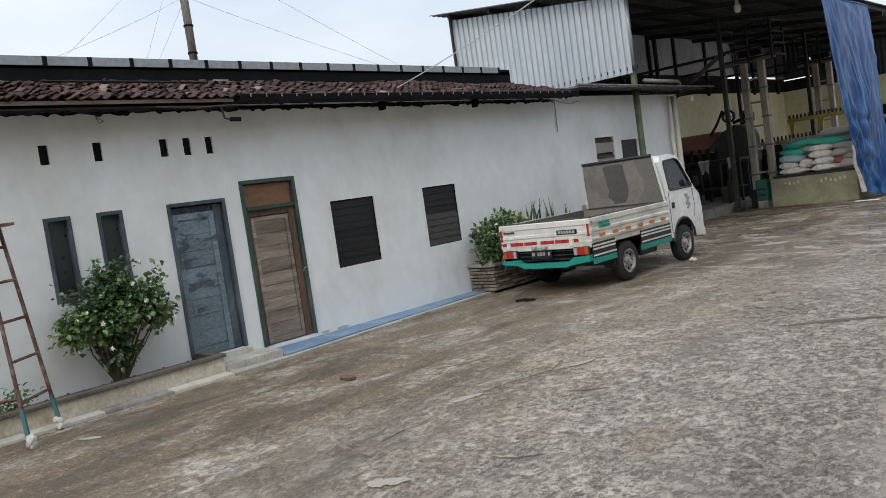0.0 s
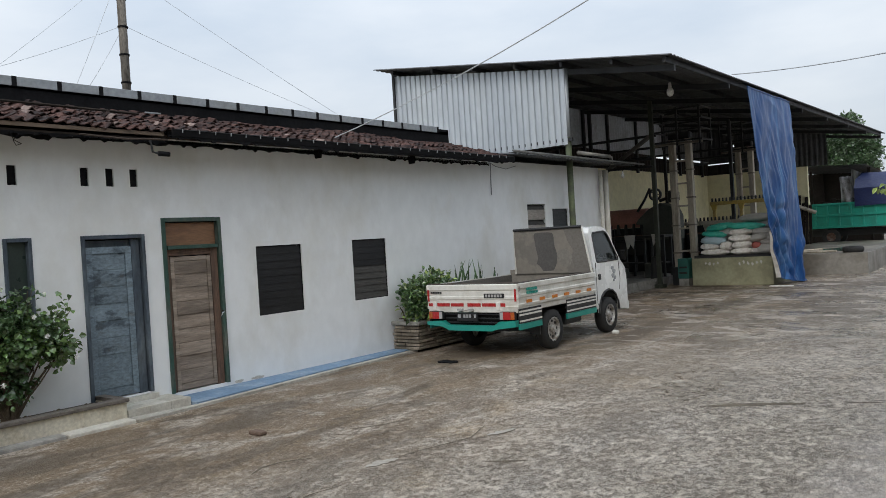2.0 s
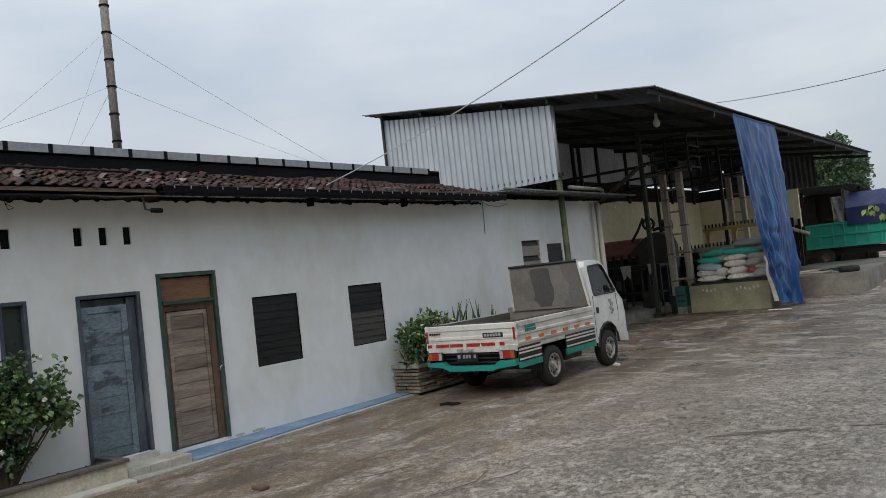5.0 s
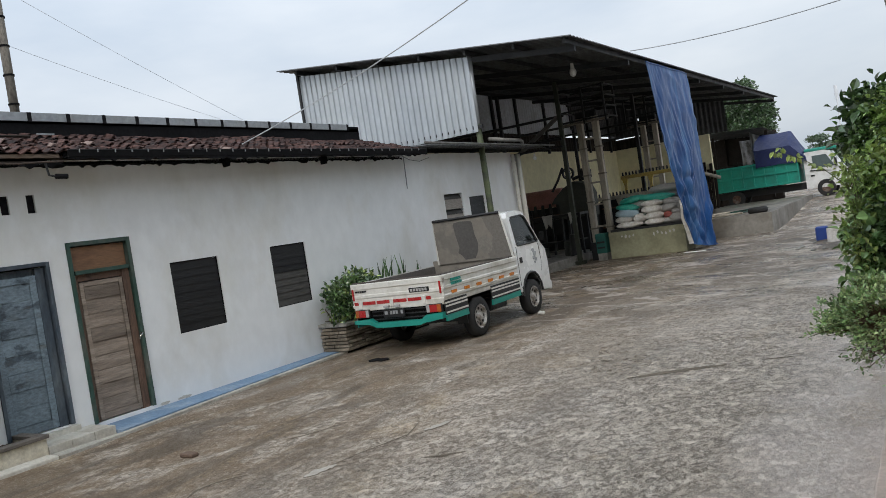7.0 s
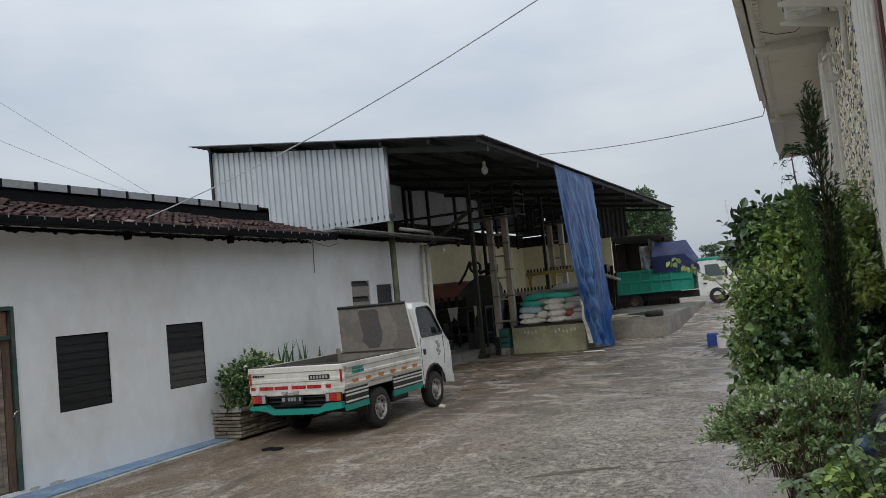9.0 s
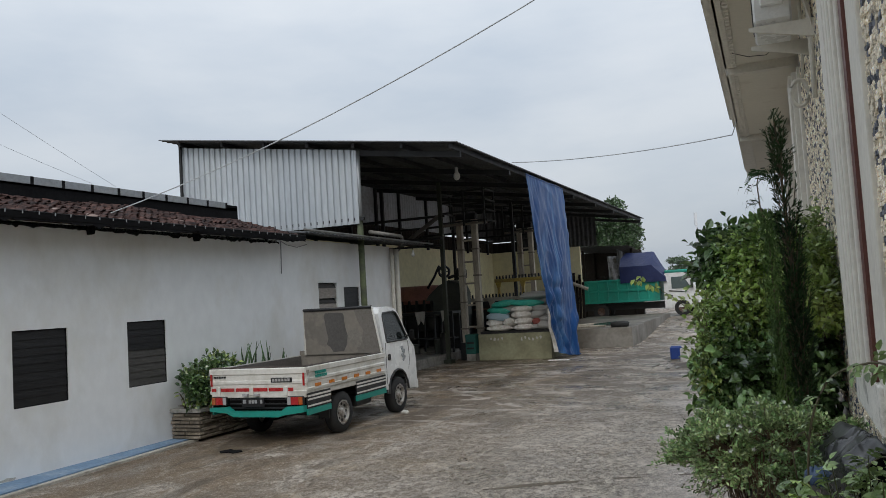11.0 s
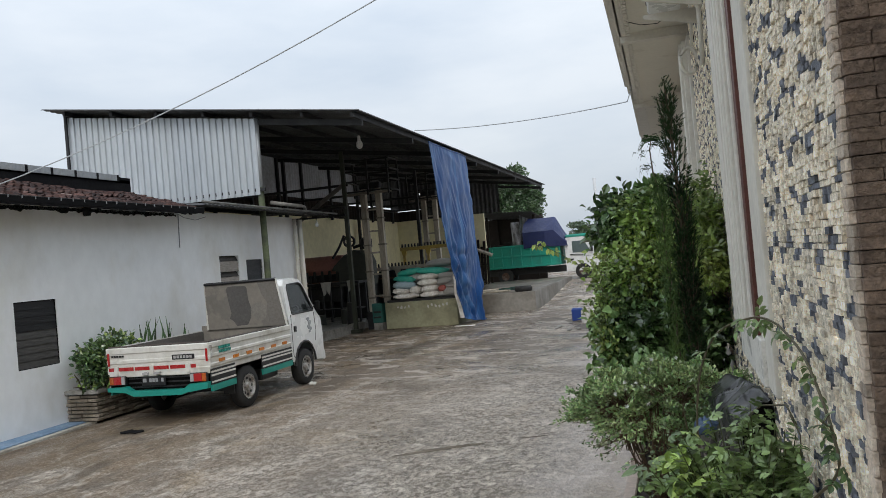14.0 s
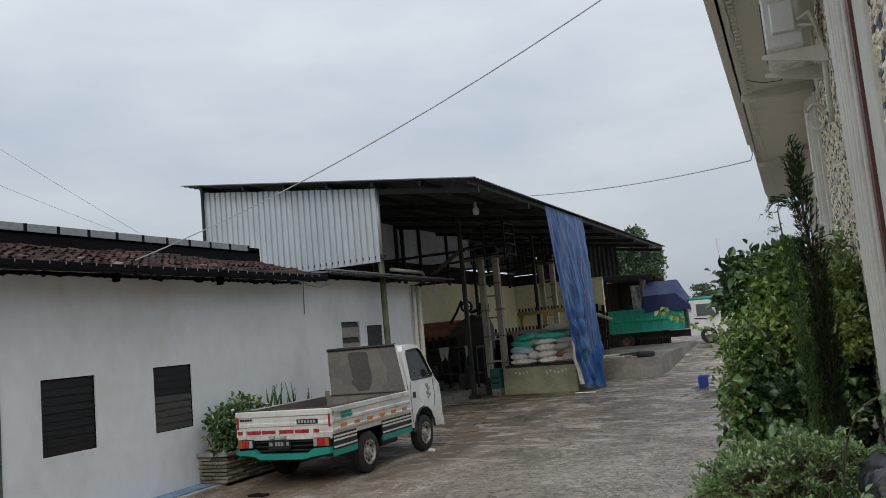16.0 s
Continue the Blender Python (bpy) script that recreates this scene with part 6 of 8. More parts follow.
def sack(material, label, w, d, h, seed):
    """A filled sack lying flat: a rounded pillow with pinched ends and soft dents."""
    bm = bmesh.new()
    bmesh.ops.create_cube(bm, size=2.0)
    bmesh.ops.subdivide_edges(bm, edges=bm.edges[:], cuts=7, use_grid_fill=True)
    for v in bm.verts:
        x, y, z = v.co
        rr = (abs(x) ** 3 + abs(y) ** 3 + abs(z) ** 3) ** (1 / 3)
        x, y, z = x / rr, y / rr, z / rr
        pinch = 1 - 0.45 * abs(x) ** 3
        n = 0.13 * noise.noise((x * 1.6 + seed * 7, y * 2, z * 2)) + 0.05 * noise.noise((x * 5, y * 5 + seed, z * 5))
        v.co = (w / 2 * x * (1 + n), d / 2 * y * (0.8 + 0.2 * pinch) * (1 + n), h / 2 * z * pinch * (1 + n) + h / 2)
    ob = new("filled_sack", finish(bm, "filled_sack", material, True))
    return tagged(ob, label, "sack", "stacked sacks")


protos = {"w": sack(M_SACKW, "plump white woven sack in the stack", 0.80, 0.5, 0.215, 1), "g": sack(M_SACKG, "plump green woven sack in the stack", 0.92, 0.5, 0.25, 2),
          "b": sack(M_SACKB, "pale blue woven sack in the stack", 0.78, 0.5, 0.22, 3), "n": sack(M_SACKGREY, "dusty grey woven sack in the stack", 0.72, 0.55, 0.25, 4), "r": sack(M_SACKR, "reddish bundle tucked into the stack", 0.35, 0.4, 0.22, 5)}
first = {k: True for k in protos}
# kind, x, foot z, width and height of each sack in the front of the stack
SACKS = [("g", -8.72, 1.75, 0.86, 0.21, 25.75, -16), ("g", -7.92, 1.75, 1.14, 0.21, 25.72, 6), ("n", -7.68, 1.97, 0.98, 0.24, 26.1, 0), ("g", -8.89, 1.54, 0.74, 0.20, 25.65, 12), ("n", -8.50, 1.55, 0.45, 0.25, 25.9, 0), ("w", -8.05, 1.57, 0.68, 0.19, 25.65, -2), ("w", -8.06, 1.36, 0.76, 0.22, 25.62, 2), ("b", -8.93, 1.31, 0.74, 0.25, 25.62, 7), ("w", -9.04, 1.13, 0.62, 0.22, 25.65, 4), ("w", -8.50, 1.12, 0.46, 0.26, 25.7, -6), ("w", -8.01, 1.15, 0.70, 0.22, 25.65, -4), ("w", -8.88, 0.96, 0.92, 0.19, 25.62, 2), ("w", -8.00, 0.96, 0.78, 0.20, 25.65, -1), ("n", -7.47, 1.54, 0.42, 0.20, 25.8, 12), ("n", -7.27, 1.36, 0.38, 0.31, 25.85, 0), ("n", -7.49, 1.34, 0.38, 0.22, 25.7, -10), ("n", -7.26, 1.22, 0.34, 0.17, 25.75, 6), ("r", -7.56, 1.12, 0.30, 0.21, 25.65, 0), ("n", -7.28, 0.96, 0.42, 0.27, 25.7, 0), ("n", -7.60, 0.96, 0.36, 0.18, 25.75, 0),
         ("n", -8.2, 0.96, 0.8, 0.5, 26.5, 0), ("n", -8.9, 0.96, 0.8, 0.45, 26.5, 0), ("n", -7.5, 0.96, 0.8, 0.5, 26.5, 0), ("n", -8.2, 1.44, 0.9, 0.32, 26.45, 5), ("n", -7.5, 1.44, 0.8, 0.34, 26.4, -5), ("n", -7.5, 1.76, 0.8, 0.24, 26.3, 8)]
SIZE = {"w": (0.80, 0.215), "g": (0.92, 0.25), "b": (0.78, 0.22), "n": (0.72, 0.25), "r": (0.35, 0.22)}
for key, x, z, w, h, y, turn in SACKS:
    m = pose(x, y, z - 0.01, 0, turn * 0.5, turn) @ Matrix.Diagonal((w * 1.06 / SIZE[key][0], 1.0, h * 1.12 / SIZE[key][1], 1.0))
    if first[key]:
        protos[key].matrix_basis = m
        first[key] = False
    else:
        copy_thing(protos[key], m)

# hanging lamps
M_BULB = mat("white_bulb", (0.8, 0.8, 0.78), 0.3, bump=0)


def hanging_bulb(label, x, y, z, top, r):
    ob = root("hanging_bulb", (x, y, z), label, "lamp", "hanging bulbs")
    bm = bmesh.new()
    tube(bm, [(x, y, z + r * 2.1), (x, y, top)], 0.008, 5)
    part("cord", bm, M_GUTTER, ob)
    bm = bmesh.new()
    bmesh.ops.create_uvsphere(bm, u_segments=16, v_segments=12, radius=r, matrix=Matrix.Translation((x, y, z)) @ Matrix.Diagonal((0.85, 0.85, 1.1, 1)))
    part("bulb", bm, M_BULB, ob, smooth=True)
    bm = bmesh.new()
    tube(bm, [(x, y, z + r * 0.7), (x, y, z + r * 1.3), (x, y, z + r * 2.2)], r * 0.5, 10, r * 0.36)
    part("socket", bm, M_BULB, ob)


hanging_bulb("unlit white bulb hanging from the shed roof", -8.27, 21.0, 5.62, roof_z(-8.27) - 0.02, 0.115)
hanging_bulb("small unlit bulb hanging under the low canopy", -10.0, 21.45, 3.52, 3.72, 0.06)

# the blue tarpaulin hung from the shed's eave
bm = bmesh.new()
NU, NV = 90, 130
rows_ = []
for j in range(NV + 1):
    v = j / NV
    row = []
    for i in range(NU + 1):
        u = i / NU
        top = Vector((-6.63, 21.9 + 4.25 * u, 5.58))
        bot = Vector((-6.97 + 0.30 * u, 25.0 + 1.65 * u, 0.03 + 0.22 * (1 - u) ** 2))
        p = top.lerp(bot, v)
        bow = math.sin(math.pi * v)
        crease = lambda s, a, b: 1 - min(1.0, 2.6 * abs(noise.noise((a, b, s))))
        lean = u + 0.22 * v
        drift = 0.35 * noise.noise((u * 1.5, v * 1.8, 4))
        long_fold = abs(noise.noise(((lean + drift) * 4.2, v * 1.3, 12)))
        short_fold = abs(noise.noise(((lean - drift) * 9.5, v * 2.8, 2)))
        crumple = abs(noise.noise((u * 6 + 3 * v, v * 10, 5))) * max(0.0, 0.4 + noise.noise((u * 2, v * 4, 9)))
        loose = max(0.0, v - 0.4)
        fold = 0.21 * long_fold * (0.22 + 0.78 * v) + 0.06 * short_fold * (0.5 + 0.5 * v) + 0.85 * loose * crumple + 0.04 * crease(7, u * 2.5 + v * 3, v * 5 - u * 3)
        p += Vector((0.08 + fold + 0.05 * bow * u, -0.25 * bow * (1 - u) * v + 0.05 * fold, 0))
        p.y += (0.16 * noise.noise((v * 4.0, 3.0, 1)) * (1 - u) + 0.22 * noise.noise((v * 3.2, 9.0, 1)) * u) * min(1.0, v * 2.5)
        if v > 0.86:
            k = (v - 0.86) / 0.14
            p += Vector((0.08 * k * k + 0.10 * k * noise.noise((u * 6, v * 9, 21)), -0.05 * k * (1 - u), 0.07 * k * abs(noise.noise((u * 5, v * 4, 31)))))
        row.append(bm.verts.new(p))
    rows_.append(row)
for a, b in zip(rows_, rows_[1:]):
    for i in range(NU):
        bm.faces.new((a[i], a[i + 1], b[i + 1], b[i]))
# the stretched paler blue paints highlights of the folds into the colour
M_TARP = mat("blue_tarpaulin", (0.014, 0.070, 0.230), 0.45, spec=0.28, var=0.25, scale=3.0, bump=0.12, bscale=14, second=(0.060, 0.160, 0.350), smix=(0.48, 0.64), dist=0.02, stretch=(1, 1.6, 0.4), sscale=1.3)
top_edge = [v.co.copy() for v in rows_[0]]
foot_edge = [v.co.copy() for v in rows_[-1]]
left_edge = [r[0].co.copy() for r in rows_]
tarp = root("blue_tarpaulin", (-6.63, 24.5, 5.7), "blue tarpaulin hanging in folds from the shed's eave", "tarpaulin")
solid(part("sheet", bm, M_TARP, tarp, smooth=True), 0.004)
bm = bmesh.new()
tube(bm, [p + Vector((0.012, 0, 0)) for p in top_edge], 0.018, 6)
part("top_hem", bm, M_TARP, tarp)
bm = bmesh.new()
tube(bm, [p + Vector((0.01, 0, 0)) for p in foot_edge], 0.02, 6)
part("bottom_hem", bm, M_TARP, tarp)

lining = bmesh.new()
k0 = int(NV * 0.74)
edge_l = [(Vector(c) + Vector((-0.05 - 0.10 * j / (NV - k0), -0.02, 0)), Vector(c) + Vector((-0.005, -0.012, 0))) for j, c in enumerate(left_edge[k0:])]
strip_v = [[lining.verts.new(p) for p in pair] for pair in edge_l]
for a, b in zip(strip_v, strip_v[1:]):
    lining.faces.new((a[0], a[1], b[1], b[0]))
solid(part("lining", lining, M_SACKW, tarp, "pale underside turned out at the edge"), 0.004)
bm = bmesh.new()
box(bm, -6.95, -6.30, 24.45, 24.65, 0.012, 0.035, bevel=0.006)
thing("white_board", bm, M_SACKW, "narrow white board lying on the ground", "board")
boards = root("leaning_timber", (-10.2, 41.8, 0.5), "dark boards and poles leaning against the shed wall", "timber")
for k in range(7):
    x = -10.75 + k * 0.16
    h = (2.5, 2.9, 2.3, 3.1, 2.7, 3.0, 2.6)[k]
    bm = bmesh.new()
    prism(bm, [(41.55, 0.3), (41.62, 0.3), (41.98, h), (41.91, h)], 0, x, x + 0.13)
    part("board", bm, M_WOODDARK, boards)
bm = bmesh.new()
tube(bm, [(-10.9, 41.2, 2.9), (-9.4, 41.6, 2.2)], 0.09, 7)
part("pole", bm, M_PALEWOOD, boards)

# ---- platform, far truck and distance ----
plat = root("loading_platform", (-8.0, 36.0, 0.0), "low concrete loading platform with a puddled top", "platform")
bm = bmesh.new()
prism(bm, [(-5.2, 29.75), (-5.5, 43.0), (-9.7, 43.0), (-9.7, 29.0)], 2, -0.02, 0.70)
part("slab", bm, mat("wet_platform_concrete", (0.23, 0.215, 0.19), 0.6, var=0.3, scale=1.2, bump=0.4, second=(0.13, 0.115, 0.095), smix=(0.42, 0.6), sscale=0.6), plat)
bm = bmesh.new()
prism(bm, [(-5.33, 29.95), (-5.6, 42.9), (-9.65, 42.9), (-9.65, 29.2)], 2, 0.70, 0.703)
part("top_screed", bm, mat("wet_screed", (0.11, 0.09, 0.068), 0.4, var=0.4, scale=1.0, bump=0.4, second=(0.22, 0.19, 0.155), smix=(0.46, 0.58), sscale=0.7), plat, "brown wet screed")
bm = bmesh.new()
prism(bm, [(-6.2, 31.5), (-5.9, 33.5), (-6.9, 35.5), (-7.9, 33.0)], 2, 0.70, 0.708)
part("puddle", bm, mat("wet_dirt", (0.05, 0.045, 0.04), 0.15, var=0.3), plat, "dark puddle")
tyre = bmesh.new()
NT = 28
prof = [(0.20, 0.0), (0.30, 0.0), (0.34, 0.05), (0.34, 0.15), (0.30, 0.2), (0.20, 0.2)]
rings = [[tyre.verts.new((-5.75 + q * math.cos(k * math.tau / NT), 30.36 + q * math.sin(k * math.tau / NT), 0.70 + d)) for k in range(NT)] for q, d in prof]
for a, b in zip(rings, rings[1:] + rings[:1]):
    for k in range(NT):
        tyre.faces.new((a[k], a[(k + 1) % NT], b[(k + 1) % NT], b[k]))
thing("old_tyre", tyre, M_RUBBER, "worn black tyre lying flat on the platform", "tyre", smooth=True)
for k, (a, b) in enumerate((((-9.0, 31.0, 0.73), (-6.6, 30.4, 0.75)), ((-8.6, 32.0, 0.73), (-6.4, 30.9, 0.74)), ((-9.3, 30.2, 0.75), (-7.0, 31.6, 0.8)))):
    bm = bmesh.new()
    tube(bm, [a, b], 0.035, 7)
    thing("bamboo_pole", bm, M_PALEWOOD, "bamboo pole lying on the platform", "pole", "bamboo poles")

M_TEALTRUCK = mat("teal_truck_bed", (0.012, 0.30, 0.22), 0.5, var=0.15, scale=2, second=(0.02, 0.22, 0.17))
GZ = 0.5
lorry = root("dump_truck", (-7.5, 45.0, GZ), "teal-bodied dump truck with a white cab and blue tarpaulin load", "truck")
bed = boxed("bed", (-10.6, -6.1, 44.0, 45.9, 1.36, 2.62), M_TEALTRUCK, lorry, "teal steel dump bed", bevel=0.02)
for k in range(9):
    x = -10.55 + k * 0.545
    boxed("rib", (x, x + 0.09, 43.93, 44.0, 1.36, 2.62), M_TEALTRUCK, bed, bevel=0.01)
for z in (1.36, 1.95, 2.52):
    boxed("rail", (-10.6, -6.1, 43.915, 44.0, z, z + 0.11), M_TEALTRUCK, bed, bevel=0.01)
boxed("chassis", (-10.3, -4.3, 44.5, 45.4, 0.95, 1.3), M_BLACK, lorry)
bm = bmesh.new()
prism(bm, [(-5.85, 0.95), (-5.85, 2.72), (-5.75, 2.80), (-4.85, 2.80), (-4.62, 2.72), (-4.22, 1.95), (-4.05, 1.75), (-4.05, 0.95)], 1, 44.05, 45.85)
cab2 = part("cab", bm, M_TRUCK, lorry, "white truck cab")
bm = bmesh.new()
prism(bm, [(-5.45, 1.95), (-5.45, 2.58), (-4.8, 2.58), (-4.45, 1.95)], 1, 44.03, 44.05)
part("cab_window", bm, mat("dull_window", (0.10, 0.13, 0.13), 0.1, bump=0), cab2)
bm = bmesh.new()
prism(bm, [(-5.6, 1.88), (-4.9, 1.80), (-4.5, 1.72), (-4.9, 1.76), (-5.6, 1.82)], 1, 44.02, 44.05)
part("cab_stripe", bm, M_BLACK, cab2)
boxed("roof_visor", (-5.8, -4.3, 44.1, 45.8, 2.80, 2.96), M_TEALTRUCK, cab2, "teal roof fairing", bevel=0.05)
boxed("door_handle", (-5.6, -5.42, 44.02, 44.05, 1.55, 1.63), M_BLACK, cab2)
boxed("wing_mirror", (-4.45, -4.33, 43.85, 44.0, 1.95, 2.35), M_BLACK, cab2)
for x in (-9.3, -4.95):
    for y, s in ((44.02, -1), (45.62, 1)):
        w = root("wheel", (x, y, GZ + 0.42), "", "")
        for key in list(w.keys()):
            del w[key]
        w.parent = lorry
        w.matrix_basis = lorry.matrix_basis.inverted() @ Matrix.Translation((x, y, GZ + 0.42))
        bm = bmesh.new()
        disc(bm, (x, y + 0.12, GZ + 0.42), 1, 0.22, 0.42, -0.12, 0.12, 28)
        part("tyre", bm, M_RUBBER, w)
        bm = bmesh.new()
        disc(bm, (x, y + 0.12, GZ + 0.42), 1, 0.001, 0.23, -0.07, 0.07, 24)
        part("rim", bm, M_RUST, w)
bm = bmesh.new()
# a tent-like cover: flat ridge, sloping shoulders, hanging sides
section = [(43.86, 2.40), (43.87, 2.80), (43.88, 3.28), (44.4, 3.72), (44.85, 4.05), (45.05, 4.05), (45.5, 3.7), (45.96, 3.25), (46.0, 2.40)]
stations = [(-8.12, 1.0), (-7.9, 1.0), (-7.4, 1.0), (-6.9, 0.98), (-6.45, 1.0), (-6.35, 0.97), (-6.05, 0.62), (-5.72, 0.28), (-5.68, 0.0)]
rws = []
for x, s in stations:
    rws.append([bm.verts.new((x + 0.04 * noise.noise((x * 3, k, 2)) + (0.18 if k in (4, 5) and x < -8 else 0.0), y + 0.05 * noise.noise((x * 2, k * 2, 5)), 2.35 + (z - 2.35) * s + 0.05 * noise.noise((x * 4, k * 1.7, 1)))) for k, (y, z) in enumerate(section)])
for a, b in zip(rws, rws[1:]):
    for j in range(len(section) - 1):
        bm.faces.new((a[j], a[j + 1], b[j + 1], b[j]))
bm.faces.new(rws[0])
part("load_cover", bm, mat("navy_tarpaulin", (0.009, 0.019, 0.088), 0.5, var=0.25, scale=2, bump=0.6, bscale=4, dist=0.05), lorry, "navy tarpaulin over the load", smooth=False)

bm = bmesh.new()
sheet = [[bm.verts.new((-8.75 + 0.13 * i + 0.05 * noise.noise((i, j, 3)), 44.0 + 0.12 * math.sin(i * 1.9 + j * 0.6), 2.6 + 0.19 * j + 0.06 * noise.noise((i * 1.3, j, 8)))) for j in range(8)] for i in range(5)]
for a, b in zip(sheet, sheet[1:]):
    for j in range(7):
        bm.faces.new((a[j], b[j], b[j + 1], a[j + 1]))
solid(part("plastic_sheet", bm, mat("dirty_clear_plastic", (0.30, 0.30, 0.31), 0.4, var=0.5, scale=5, second=(0.08, 0.08, 0.08)), lorry, "dirty grey plastic sheet beside the load", smooth=True), 0.004)
bm = bmesh.new()
for k in range(40):
    x, y = -10.3 + 1.7 * (k * 0.618 % 1), 44.1 + 1.6 * (k * 0.37 % 1)
    box(bm, x, x + 0.22, y, y + 0.2, 2.3, 2.62 + 0.35 * (k * 0.77 % 1) * (0.4 + 0.6 * (x + 10.3) / 1.7), bevel=0.02)
tagged(part("load", bm, M_WOODDARK, lorry, "dark scrap heaped in the bed"), kind="stuff")

# lean-to behind the shed with hanging scraps
lean = root("lean_to", (-9.2, 46.5, 0.5), "dark timber lean-to with a rusty sheet roof", "lean-to")
bm = bmesh.new()
corrugated(bm, -11.6, -7.6, 0.2, 0.03, lambda u, v, w: (u, v, 4.62 - 0.06 * (v - 46) + w - 0.06 * (u + 11.6)), 44.6, 49.0)
solid(part("roof_sheet", bm, M_ZINCOLD, lean), 0.008)
for x, y in ((-10.6, 46.2), (-7.8, 46.2), (-10.6, 48.8), (-7.8, 48.8)):
    boxed("post", (x - 0.07, x + 0.07, y - 0.07, y + 0.07, 0.45, 4.45), M_WOODDARK, lean)
boxed("back_wall", (-11.4, -7.7, 48.9, 49.0, 0.45, 4.4), M_WOODDARK, lean)
for k in range(6):
    boxed("brace_board", (-11.3, -10.75, 46.6, 46.65, 2.6 + k * 0.28, 2.8 + k * 0.28), M_WOODDARK if k % 3 else M_PALEWOOD, lean)
bm = bmesh.new()
g = [[bm.verts.new((-8.6 + 0.09 * i, 46.0 + 0.08 * math.sin(i * 1.9), 4.4 - 0.3 * j - 0.05 * i)) for j in range(6)] for i in range(9)]
for i in range(8):
    for j in range(5):
        bm.faces.new((g[i][j], g[i + 1][j], g[i + 1][j + 1], g[i][j + 1]))
solid(part("hanging_sheet", bm, mat("grey_plastic_sheet", (0.32, 0.32, 0.32), 0.5, var=0.3), lean, "torn grey plastic sheet"), 0.006)


def tree(name, label, base, height, trunk, blobs, leaves, size, mats, seed):
    rng = random.Random(seed)
    ob = root(name, base, label, "tree")
    b = Vector(base)
    bm = bmesh.new()
    fork = b + Vector((0, 0, height * 0.45))
    tube(bm, [b, b + Vector((0.1, 0, height * 0.2)), fork], trunk, 9, trunk * 0.6)
    for (cx, cy, cz, rx, ry, rz) in blobs:
        tube(bm, [fork, fork.lerp(Vector((cx, cy, cz)), 0.6) + Vector((0, 0, 0.2)), (cx, cy, cz)], trunk * 0.4, 6, trunk * 0.1)
    part("trunk", bm, M_BARK, ob)
    total = sum(x[3] * x[4] * x[5] for x in blobs)
    bms = [bmesh.new() for _ in mats]
    for (cx, cy, cz, rx, ry, rz) in blobs:
        for _ in range(int(leaves * rx * ry * rz / total)):
            d = Vector((rng.gauss(0, 1), rng.gauss(0, 1), rng.gauss(0, 1))).normalized()
            lump = 0.8 + 0.4 * noise.noise((d.x * 2 + cx, d.y * 2, d.z * 2 + seed))
            p = Vector((cx, cy, cz)) + Vector((d.x * rx, d.y * ry, d.z * rz)) * (rng.random() ** 0.35) * lump
            add_leaf(bms[rng.randrange(len(mats))], p, d + Vector((rng.gauss(0, 0.6), rng.gauss(0, 0.6), rng.gauss(-0.2, 0.5))), size * rng.uniform(0.6, 1.3), 0.6, rng=rng)
    for bmx, m in zip(bms, mats):
        part("crown", bmx, m, ob)["kind"] = "stuff"
    return ob


tree("broad_tree", "dense dark green broad-leaved tree behind the shed", (-11.3, 60, 0.5), 8.2, 0.25, [(-11.2, 60, 8.2, 0.95, 1.1, 0.95), (-11.6, 60, 7.0, 1.8, 1.8, 1.4), (-10.4, 60, 6.4, 1.5, 1.5, 1.2), (-13.0, 60.5, 6.2, 1.7, 1.7, 1.3), (-10.9, 59.6, 5.3, 1.9, 1.5, 1.0)], 13000, 0.22, [M_LEAFFAR, M_LEAFDARK], 11)
tree("feathery_tree", "slender feathery tree beyond the far truck", (-6.6, 62, 0.5), 4.6, 0.10, [(-7.1, 62, 4.0, 0.9, 0.9, 0.25), (-6.6, 62, 3.4, 1.3, 1.0, 0.25), (-6.3, 62, 2.8, 1.3, 1.0, 0.3), (-5.2, 62, 3.6, 0.9, 0.9, 0.6)], 2600, 0.2, [M_LEAFFAR], 13)
tree("broad_tree", "rounded far tree beyond the yard", (-2.6, 75, 0.5), 5.5, 0.2, [(-3.0, 75, 4.4, 2.0, 1.8, 1.2), (-0.8, 76, 3.9, 2.2, 1.8, 1.2)], 3500, 0.3, [M_LEAFFAR], 17)
bm = bmesh.new()
tube(bm, [(-10.6, 118, 0.5), (-10.6, 118, 11.2)], 0.09, 6)
tube(bm, [(-10.6, 118, 10.4), (-10.6, 118, 12.2)], 0.22, 8)
thing("radio_mast", bm, mat("pale_mast_paint", (0.62, 0.65, 0.68), 0.6), "thin grey radio mast far behind the yard", "mast")
# far edge of the yard: low hedge of trees
for k, (x, y, s) in enumerate(((-20, 85, 1.4), (-14, 90, 1.2), (-8, 95, 1.0), (-2, 100, 1.2), (5, 95, 1.3), (-28, 85, 1.5), (12, 90, 1.5))):
    tree("far_tree", "far green tree at the edge of the yard", (x, y, 0.5), 3.2 * s, 0.15, [(x, y, 2.4 * s, 3.4 * s, 2, 1.4 * s)], 900, 0.4, [M_LEAFDARK, M_LEAF], 30 + k)

